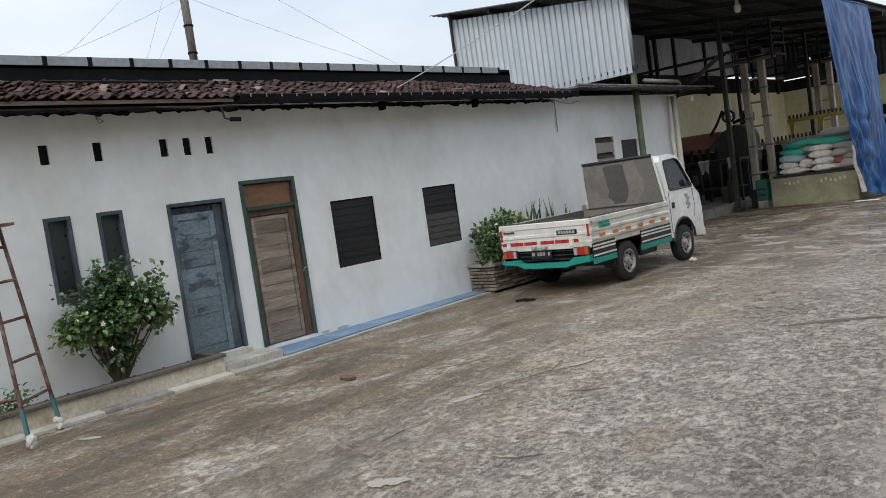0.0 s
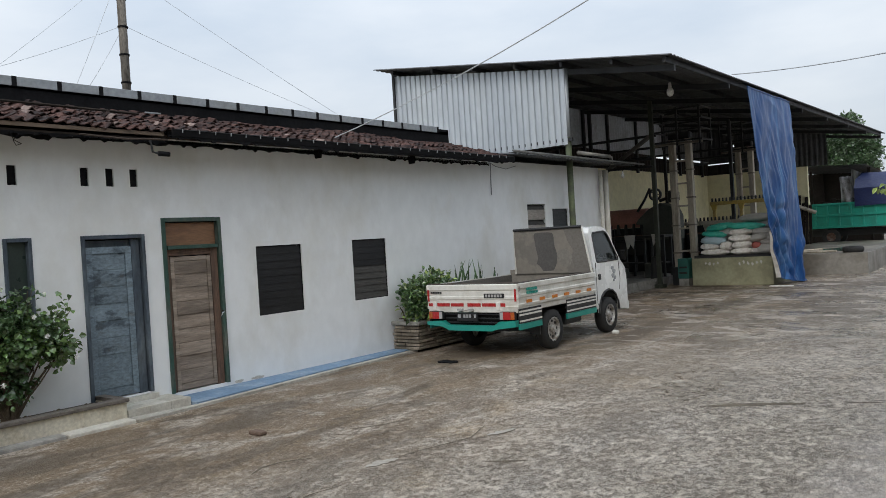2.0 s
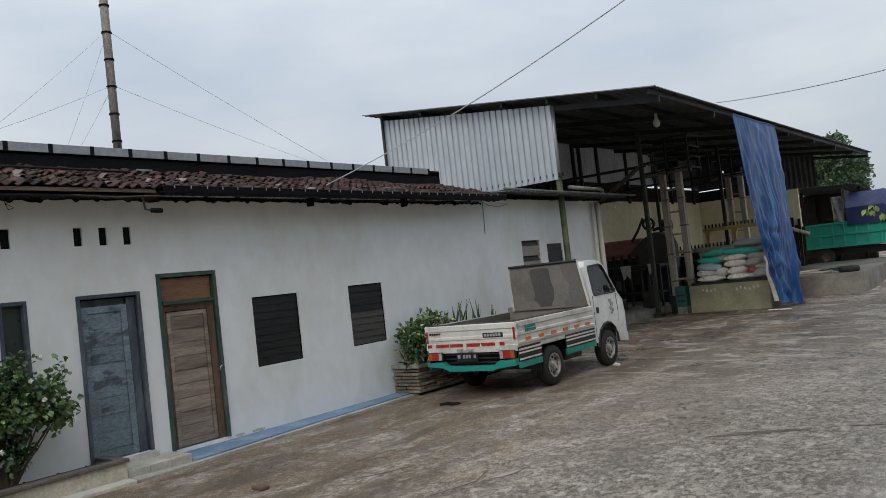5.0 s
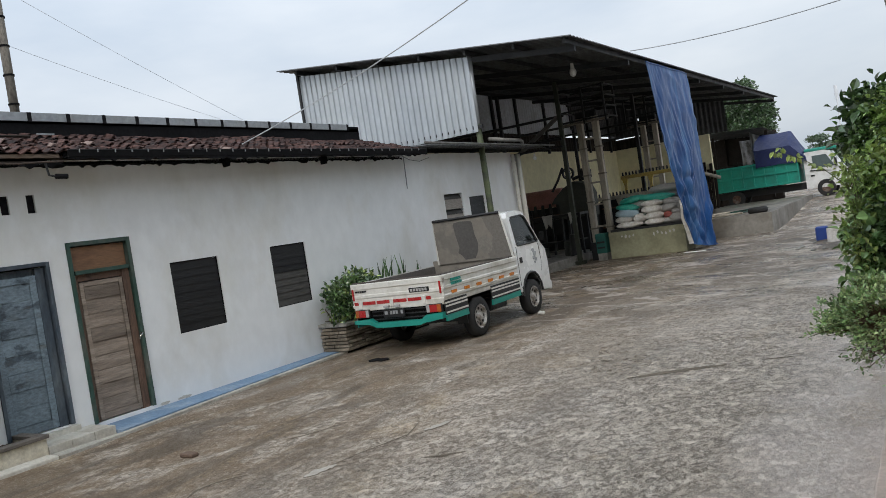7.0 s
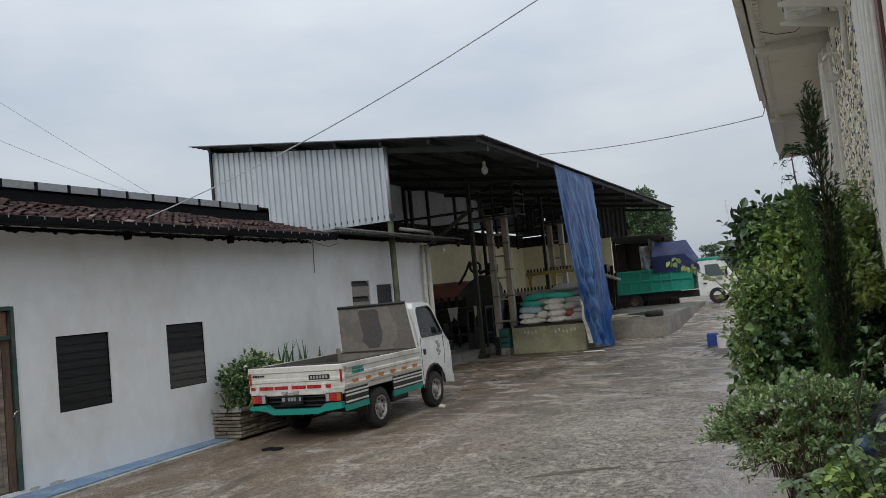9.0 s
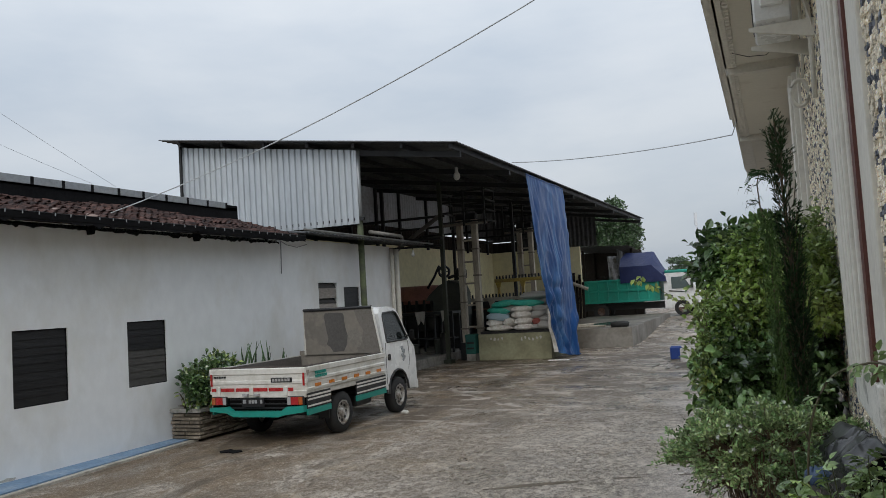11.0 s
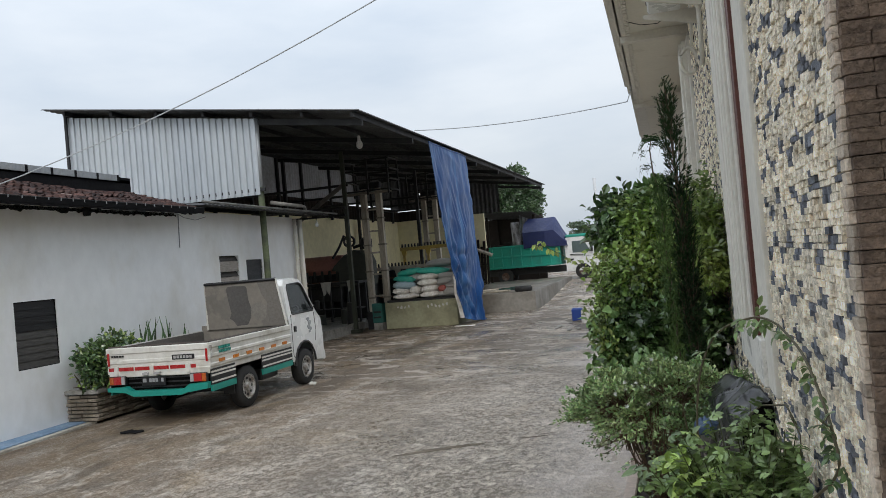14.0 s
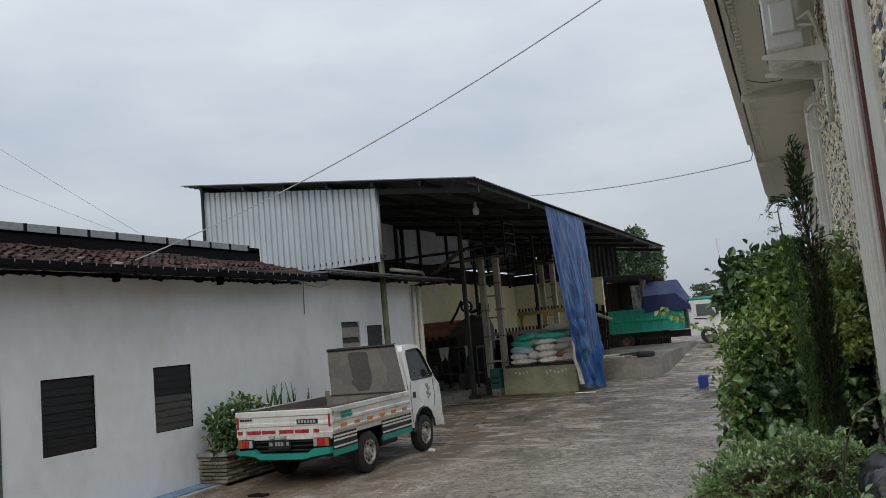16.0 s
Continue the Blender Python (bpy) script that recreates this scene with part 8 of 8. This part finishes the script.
knots = [Vector(v) for v in ((0.09, 4.0, 0.75), (0.045, 4.0, 1.15), (0.06, 4.0, 1.42), (0.10, 4.0, 1.58), (0.16, 4.0, 1.69), (0.22, 4.0, 1.735), (0.30, 4.0, 1.76), (0.36, 3.95, 1.77), (0.405, 3.75, 1.76), (0.425, 3.5, 1.73), (0.43, 3.2, 1.70), (0.43, 3.0, 1.65), (0.43, 2.8, 1.58), (0.43, 2.7, 1.52), (0.43, 2.65, 1.45), (0.41, 2.7, 1.38), (0.38, 2.8, 1.31), (0.33, 3.1, 1.10), (0.30, 3.5, 0.6))]
cane = []
for i in range(len(knots) - 1):
    p0, p1, p2, p3 = knots[max(0, i - 1)], knots[i], knots[i + 1], knots[min(len(knots) - 1, i + 2)]
    for s in (0.0, 0.25, 0.5, 0.75):
        cane.append(0.5 * (2 * p1 + (p2 - p0) * s + (2 * p0 - 5 * p1 + 4 * p2 - p3) * s * s + (3 * p1 - p0 - 3 * p2 + p3) * s ** 3))
bm = bmesh.new()
tube(bm, cane, 0.0050, 7)
tube(bm, [(0.06, 4.0, 1.42), (0.045, 3.98, 1.47), (0.02, 3.96, 1.46), (-0.01, 3.95, 1.38), (0.0, 3.95, 1.25)], 0.0035, 5)
tube(bm, [(0.43, 2.75, 1.54), (0.40, 2.68, 1.57), (0.40, 2.55, 1.62)], 0.003, 5)
tube(bm, [(0.20, 3.9, 1.28), (0.32, 3.8, 1.40), (0.40, 3.6, 1.44), (0.42, 3.5, 1.38)], 0.004, 5)
tube(bm, [(0.41, 3.4, 1.2), (0.42, 3.4, 1.36), (0.40, 3.5, 1.42)], 0.003, 5)
part("arching_cane", bm, mat("brown_green_cane", (0.085, 0.072, 0.036), 0.6, var=0.4, scale=30), rose, "arching thorny rose cane", smooth=True)
bm = bmesh.new()
rngc = random.Random(9)
for p in cane[10:60]:
    if rngc.random() < 0.62:
        d = Vector((rngc.gauss(-0.5, 0.5), rngc.gauss(-0.1, 0.6), rngc.gauss(-0.35, 0.7)))
        rose_leaf(bm, p, d, rngc.uniform(0.034, 0.052) * (0.8 if p.y < 3.2 else 1.0), rngc)
rose_leaf(bm, Vector((0.40, 2.55, 1.62)), Vector((-0.3, -1, 0.3)), 0.03, rngc)
tagged(part("cane_leaves", bm, M_ROSE, rose), kind="stuff")
bm = bmesh.new()
disc(bm, (0.26, 3.75, 0.12), 2, 0.14, 0.17, 0.0, 0.3, 24)
disc(bm, (0.26, 3.75, 0.12), 2, 0.001, 0.15, 0.0, 0.24, 24)
thing("plant_pot", bm, mat("terracotta", (0.30, 0.16, 0.10), 0.85, var=0.25), "terracotta pot holding the rose bush", "pot")

# black plastic sheet over a heap beside the wall
mound = root("covered_mound", (0.2, 4.9, 0.12), "heap under a pleated black plastic sheet by the wall", "mound")
bm = bmesh.new()
NX, NY = 40, 72
RIDGE = [Vector((0.235, 6.2, 1.155)), Vector((0.32, 5.75, 1.25)), Vector((0.425, 5.25, 1.235)), Vector((0.466, 4.93, 1.20))]


def on_ridge(v):
    """The crest of the heap, from its far end to its near end."""
    a, b, c, d = RIDGE
    return a * (1 - v) ** 3 + b * 3 * v * (1 - v) ** 2 + c * 3 * v * v * (1 - v) + d * v ** 3


grid = []
for j in range(NY + 1):
    v = j / NY
    crest = on_ridge(v)
    flap = 0.022 if v > 0.56 else 0.0
    row = []
    for i in range(NX + 1):
        u = i / NX
        if u < 0.12:
            k = 1 - u / 0.12
            p = crest + Vector((0.035 * k, 0.05 * k, -0.30 * k * k))
        else:
            k = (u - 0.12) / 0.88
            out = 0.20 * min(1.0, k * 1.25)
            p = crest + Vector((-0.90 * out, -0.45 * out, -0.35 * out - 1.6 * out * out - 0.95 * max(0.0, k - 0.8) / 0.2))
            pleat = 0.045 * abs(math.sin(v * 12 + 1.6 * k + 0.8 * noise.noise((v * 3, k * 2, 6)))) ** 0.7 * min(1.0, k * 4) * (1.0 if v > 0.45 else 0.35)
            p.z += flap * min(1.0, 0.3 + k * 3) - pleat + 0.012 * noise.noise((v * 7, k * 5, 2))
        p.z = max(p.z, 0.14)
        p.x = min(p.x, 0.478)
        row.append(bm.verts.new(p))
    grid.append(row)
near_edge = [v.co.copy() for v in grid[-1]]
for a, b in zip(grid, grid[1:]):
    for i in range(NX):
        bm.faces.new((a[i], a[i + 1], b[i + 1], b[i]))
solid(part("sheet", bm, mat("black_plastic_sheet", (0.022, 0.023, 0.024), 0.30, var=0.3, scale=5, bump=0.12, bscale=6, second=(0.05, 0.05, 0.05), smix=(0.42, 0.6), dist=0.02), mound, smooth=True), 0.003)
# near-black face closes the near end, its colour giving the shade inside
bm = bmesh.new()
lower = [[bm.verts.new((p.x, p.y + 0.03 + 0.10 * s, p.z + (0.13 - p.z) * s - 0.004)) for p in near_edge] for s in (0.0, 0.15, 0.5, 1.0)]
for a, b in zip(lower, lower[1:]):
    for i in range(NX):
        if (a[i].co - b[i].co).length > 1e-4:
            bm.faces.new((a[i], a[i + 1], b[i + 1], b[i]))
solid(part("hollow_end", bm, mat("mound_shade_black", (0.006, 0.006, 0.007), 0.85, var=0.3, spec=0.1), mound, "black face closing the near end, painted as shade under the sheet"), 0.003)
boxed_bag = bmesh.new()
bmesh.ops.create_icosphere(boxed_bag, subdivisions=4, radius=1.0)
for v in boxed_bag.verts:
    x, y, z = v.co
    v.co = (0.10 + 0.055 * x * (1 + 0.7 * noise.noise((x * 2, y * 2, z * 2))), 4.80 + 0.06 * y, 1.09 + 0.045 * z * (1 + 0.9 * noise.noise((x * 3, y * 3, z * 3 + 4))))
thing("blue_bag", boxed_bag, mat("blue_bag", (0.05, 0.09, 0.17), 0.5, var=0.3, bump=0.6, bscale=12), "crumpled blue plastic bag by the stack", "bag", smooth=True)

# ---- pieces of roofs and walls ----
# clay tiles: an S-shaped pan with thickness
def tile_mesh(seed):
    bm = bmesh.new()
    n, ln, w, th = 10, 0.20, 0.168, 0.013
    prof = []
    for i in range(n + 1):
        t = i / n
        prof.append((w * (t - 0.5), 0.021 * math.sin(math.tau * t * 0.97 + 0.35) + 0.004 * math.sin(2 * math.tau * t)))
    lo = [[bm.verts.new((s * ln, y, z - th)) for y, z in prof] for s in (0, 1)]
    hi = [[bm.verts.new((s * ln, y, z)) for y, z in prof] for s in (0, 1)]
    for i in range(n):
        bm.faces.new((hi[0][i], hi[0][i + 1], hi[1][i + 1], hi[1][i]))
        bm.faces.new((lo[0][i], lo[0][i + 1], hi[0][i + 1], hi[0][i]))
    bm.faces.new((lo[0][0], hi[0][0], hi[1][0], lo[1][0]))
    bm.faces.new((lo[0][n], hi[0][n], hi[1][n], lo[1][n]))
    return bm


T_MESH = [finish(tile_mesh(0), "roof_tile", M_TILE), finish(tile_mesh(1), "roof_tile", M_TILE_PALE)]
slope = Vector((TOP[0] - EAVE[0], 0, TOP[1] - EAVE[1]))
slope_len = slope.length
pitch_deg = math.degrees(math.atan2(slope.z, -slope.x))
rt = random.Random(12)
rest_v, rest_f = [], []
roof_inv = roof.matrix_basis.inverted()
n_obj = 0
rows_n = int(slope_len / 0.152)
for r in range(rows_n):
    for c in range(136):
        y = -6.9 + c * 0.156
        if y > 14.2:
            continue
        sag = 0.055 * noise.noise((y * 0.5, r * 0.4, 3)) + 0.03 * noise.noise((y * 2.1, r * 1.7, 9))
        at = Vector((EAVE[0] + 0.05, y, EAVE[1] - 0.005)) + slope * ((r * 0.152) / slope_len) + Vector((0, rt.uniform(-0.012, 0.012), 0.028 + sag))
        m = Matrix.Translation(at) @ Matrix.Rotation(radians(180 + rt.gauss(0, 8)), 4, "Z") @ Matrix.Rotation(radians(-pitch_deg + 6.0 + rt.uniform(-6, 8)), 4, "Y") @ Matrix.Rotation(radians(rt.gauss(0, 8)), 4, "X")
        pale = rt.random() < 0.05
        if 3.6 < y < 11.5 and n_obj < 300:
            n_obj += 1
            ob = new("roof_tile", T_MESH[1 if pale else 0])
            ob.parent = roof
            ob.matrix_basis = roof_inv @ m
        else:
            k = len(rest_v)
            me = T_MESH[0]
            mm = roof_inv @ m
            rest_v += [tuple(mm @ v.co) for v in me.vertices]
            rest_f += [tuple(k + i for i in p.vertices) for p in me.polygons]
me = bpy.data.meshes.new("roof_tiles")
me.from_pydata(rest_v, [], rest_f)
me.materials.append(M_TILE)
ob = new("roof_tiles", me)
ob.parent = roof
tagged(ob, kind="stuff")

# split stones on the near house
unit = bmesh.new()
box(unit, -0.5, 0.5, -0.5, 0.5, -0.5, 0.5)
S_MESH = [finish(unit, "stone", M_STONE)]
unit = bmesh.new()
box(unit, -0.5, 0.5, -0.5, 0.5, -0.5, 0.5)
S_MESH.append(finish(unit, "stone", M_SLATE))
rs2 = random.Random(77)
stone_rest = {0: ([], []), 1: ([], [])}
CUBE_V = [(-0.5, -0.5, -0.5), (0.5, -0.5, -0.5), (0.5, 0.5, -0.5), (-0.5, 0.5, -0.5), (-0.5, -0.5, 0.5), (0.5, -0.5, 0.5), (0.5, 0.5, 0.5), (-0.5, 0.5, 0.5)]
CUBE_F = [(0, 1, 5, 4), (2, 3, 7, 6), (3, 0, 4, 7), (4, 5, 6, 7), (0, 3, 2, 1)]
n_obj = 0


def dark_at(y, z):
    """Slate pieces form small stepped triangles above and below every joint of the panels, shifted by half a step from joint to joint."""
    g = (z - 2.08) / 0.20
    row = round(g)
    up = g - row
    level = int(abs(up) * 8)
    if level > 2:
        return False
    centre = 2.78 if (row % 2 == 0) == (up > 0) else 2.545
    off = abs((y - centre + 0.2375) % 0.475 - 0.2375)
    return off < (0.112, 0.078, 0.040)[level] * (0.85 + 0.3 * noise.cell((y * 9, z * 40, 2.5)))


for y_lo, y_hi, z_lo, z_hi, step in ((2.47, 4.62, 0.48, 4.48, 0.048), (4.62, 6.5, 0.68, 1.28, 0.05), (6.5, 12.6, 0.88, 5.48, 0.072), (14.0, 19.0, 1.48, 5.48, 0.16)):
    z, row = z_lo, 0
    h = 0.025 if y_lo < 10 else 0.05
    while z < z_hi:
        y = y_lo - rs2.uniform(0, step)
        while y < y_hi:
            w = step * rs2.uniform(0.6, 1.4)
            ya, yb = max(y, y_lo), min(y + w, y_hi)
            if yb - ya > 0.012:
                proud = 0.003 + 0.013 * rs2.random() ** 1.6
                c = ((RX + 0.02 - proud / 2 - 0.004), (ya + yb) / 2, z + h / 2 + rs2.uniform(-0.0025, 0.0025))
                lip = 0.003 if row % 8 else 0.006
                d = (proud + 0.024, yb - ya - 0.002, h - 0.001 - (lip if row % 8 == 0 else 0.001))
                kind_i = 1 if dark_at(c[1], c[2]) else 0
                if y_lo < 3 and n_obj < 300 and 2.46 < ya < 3.0 and 1.9 < z < 2.7:
                    n_obj += 1
                    o = new("stone", S_MESH[kind_i])
                    o.parent = wall_east
                    o.matrix_basis = Matrix.LocRotScale(c, Euler((0, rs2.uniform(-0.06, 0.06), rs2.uniform(-0.08, 0.08))), d)
                else:
                    vs, fs = stone_rest[kind_i]
                    k = len(vs)
                    t, t2 = rs2.uniform(-0.0035, 0.0035), rs2.uniform(-0.0015, 0.0015)
                    vs += [(c[0] + a * d[0] + ((t if b > 0 else -t) + (t2 if e > 0 else -t2) if a < 0 else 0), c[1] + b * d[1], c[2] + e * d[2]) for a, b, e in CUBE_V]
                    fs += [tuple(k + i for i in f) for f in CUBE_F]
            y += w
        z += h
        row += 1
for i, m in ((0, M_STONE), (1, M_SLATE)):
    me = bpy.data.meshes.new("stones")
    me.from_pydata(stone_rest[i][0], [], stone_rest[i][1])
    me.materials.append(m)
    ob = new("stones", me)
    ob.parent = wall_east
    tagged(ob, "cream split stones" if i == 0 else "dark slate pieces", kind="stuff")
# quoins and the brown brick face at the house corner
unit = bmesh.new()
box(unit, -0.5, 0.5, -0.5, 0.5, -0.5, 0.5, bevel=0.04)
B_MESH = finish(unit, "brick", M_BRICK)
unit = bmesh.new()
box(unit, -0.5, 0.5, -0.5, 0.5, -0.5, 0.5, bevel=0.06)
Q_MESH = finish(unit, "quoin", M_QUOIN)
for k in range(88):
    z = 0.70 + k * 0.0355
    for j in range(-1, 3):
        x0 = RX + 0.068 + j * 0.142 + (0.071 if k % 2 else 0.0)
        x0, x1 = max(RX - 0.006, x0), min(x0 + 0.142, RX + 0.35)
        if x1 - x0 < 0.02:
            continue
        o = new("brick", B_MESH)
        o.parent = wall_east
        o.matrix_basis = Matrix.LocRotScale(((x0 + x1) / 2, 2.385 - rs2.uniform(0, 0.008), z + 0.018), Euler((rs2.uniform(-0.1, 0.1), 0, rs2.uniform(-0.04, 0.04))), (x1 - x0 - 0.0022, 0.034, 0.0338))
    o = new("quoin", Q_MESH)
    o.parent = wall_east
    o.matrix_basis = Matrix.LocRotScale((RX + 0.003 - rs2.uniform(0, 0.008), 2.432, z + 0.018), Euler((0, rs2.uniform(-0.1, 0.1), rs2.uniform(-0.06, 0.06))), (0.034, rs2.uniform(0.066, 0.074), 0.0335))

# chipped plaster along the foot of the white wall
M_CHIP = mat("bared_render", (0.52, 0.50, 0.45), 0.95, var=0.4, scale=16, bump=0.7)
rch = random.Random(6)
for y0, z0, ln, ht in ((7.30, 0.055, 0.16, 0.05), (7.62, 0.05, 0.24, 0.05)):
    bm = bmesh.new()
    ring = []
    for k in range(14):
        a = k * math.tau / 14
        q = 1 + rch.uniform(-0.35, 0.25)
        ring.append((y0 + 0.5 * ln * (1 + q * math.cos(a)), max(0.052, z0 + 0.5 * ht * (1 + q * math.sin(a)))))
    prism(bm, ring, 0, FX - 0.004, FX + 0.003)
    part("plaster_chip", bm, M_CHIP, wall_house, "bare patch where plaster has chipped off")

# cracks and flaked patches in the concrete
def worn_patch(name, label, pts, width, material, seed, z=0.005):
    """A ragged flat sliver along a line of places, thickest in the middle."""
    bm = bmesh.new()

    def level(x, y):
        gx, gy = math.floor(x * 2) / 2, math.floor(y * 2) / 2
        fx, fy = (x - gx) * 2, (y - gy) * 2
        n = lambda a, b: 0.012 * noise.noise((a * 0.9, b * 0.9, 3))
        return (n(gx, gy) * (1 - fx) + n(gx + 0.5, gy) * fx) * (1 - fy) + (n(gx, gy + 0.5) * (1 - fx) + n(gx + 0.5, gy + 0.5) * fx) * fy

    line = []
    for a, b in zip(pts, pts[1:]):
        for s in range(8):
            line.append((a[0] + (b[0] - a[0]) * s / 8, a[1] + (b[1] - a[1]) * s / 8))
    line.append(pts[-1])
    left, right = [], []
    n = len(line) - 1
    for i, (x, y) in enumerate(line):
        p, q = line[max(0, i - 1)], line[min(n, i + 1)]
        d = Vector((q[0] - p[0], q[1] - p[1], 0)).normalized()
        s = Vector((-d.y, d.x, 0))
        w = width * (0.15 + math.sin(math.pi * i / n) ** 0.7)
        left.append(bm.verts.new(Vector((x, y, z + level(x, y))) + s * w * (0.7 + 0.45 * noise.noise((i * 0.33, seed, 1)) + 0.45 * noise.noise((i * 1.27, seed, 3)))))
        right.append(bm.verts.new(Vector((x, y, z + level(x, y))) - s * w * (0.7 + 0.45 * noise.noise((i * 0.33, seed, 7)) + 0.45 * noise.noise((i * 1.27, seed, 9)))))
    for i in range(n):
        bm.faces.new((left[i], left[i + 1], right[i + 1], right[i]))
    return solid(thing(name, bm, material, label, "ground wear", kind="structure"), 0.001)


M_CRACK = mat("muddy_crack", (0.15, 0.122, 0.088), 0.9, var=0.4, scale=14, bump=0.6)
M_PALEPATCH = mat("pale_worn_concrete", (0.42, 0.385, 0.335), 0.9, var=0.35, scale=9, bump=0.5, second=(0.38, 0.34, 0.285))
M_FLAKED = mat("flaked_tan_concrete", (0.33, 0.245, 0.165), 0.9, var=0.5, scale=14, bump=0.8, second=(0.44, 0.37, 0.29), sscale=18)
worn_patch("ground_crack", "long muddy crack across the concrete", [(-3.25, 8.50), (-2.95, 8.68), (-2.75, 8.80), (-2.5, 8.93), (-2.28, 9.05)], 0.085, M_CRACK, 1)
worn_patch("ground_crack", "curved muddy crack in the concrete", [(-5.85, 4.44), (-5.95, 4.65), (-5.92, 4.85), (-5.73, 5.08)], 0.022, M_CRACK, 2)
worn_patch("ground_crack", "short curved crack in the concrete", [(-4.87, 3.62), (-4.85, 3.75), (-4.65, 3.72)], 0.016, M_CRACK, 3)
for k, pts in enumerate(([(-3.06, 3.27), (-2.93, 3.45), (-2.75, 3.46), (-2.58, 3.50), (-2.40, 3.48)], [(-4.02, 2.85), (-3.85, 2.98), (-3.60, 3.15)], [(-4.29, 3.33), (-4.15, 3.42), (-4.03, 3.52)])):
    worn_patch("flaked_patch", "flaked tan patch with a dark rim in the concrete", pts, (0.075, 0.07, 0.09)[k] + 0.012, M_CRACK, 10 + k, 0.003)
    worn_patch("flaked_patch", "flaked tan patch with a dark rim in the concrete", pts, (0.075, 0.07, 0.09)[k] - 0.006, M_FLAKED if k == 0 else M_PALEPATCH, 10 + k, 0.006)
for k, (pts, width) in enumerate((([(-5.0, 5.45), (-4.94, 5.81), (-4.80, 6.36), (-4.97, 6.85)], 0.012), ([(-4.18, 5.72), (-4.0, 5.83), (-3.85, 5.93)], 0.026), ([(-3.70, 4.08), (-3.56, 4.13), (-3.40, 4.28)], 0.020), ([(-6.22, 6.1), (-6.05, 6.34), (-5.9, 6.75)], 0.022), ([(-4.86, 3.9), (-4.92, 4.3), (-4.86, 4.6)], 0.009), ([(-1.95, 9.25), (-1.75, 9.3), (-1.6, 9.36)], 0.03), ([(-1.3, 9.5), (-0.95, 9.58), (-0.62, 9.62)], 0.022))):
    worn_patch("ground_crack", "ragged muddy crack in the concrete", pts, width, M_CRACK, 30 + k)
for k, (pts, width) in enumerate((([(-5.04, 5.08), (-5.02, 5.25), (-4.96, 5.44)], 0.075), ([(-4.70, 6.50), (-4.64, 6.65), (-4.58, 6.86)], 0.06), ([(-4.24, 3.30), (-4.14, 3.41), (-4.02, 3.52)], 0.085), ([(-8.28, 2.92), (-8.18, 3.0), (-8.05, 3.06)], 0.07))):
    worn_patch("pale_patch", "pale worn patch with a thin dark rim in the concrete", pts, width + 0.008, M_CRACK, 50 + k, 0.003)
    worn_patch("pale_patch", "pale worn patch with a thin dark rim in the concrete", pts, width - 0.006, M_PALEPATCH, 50 + k, 0.006)
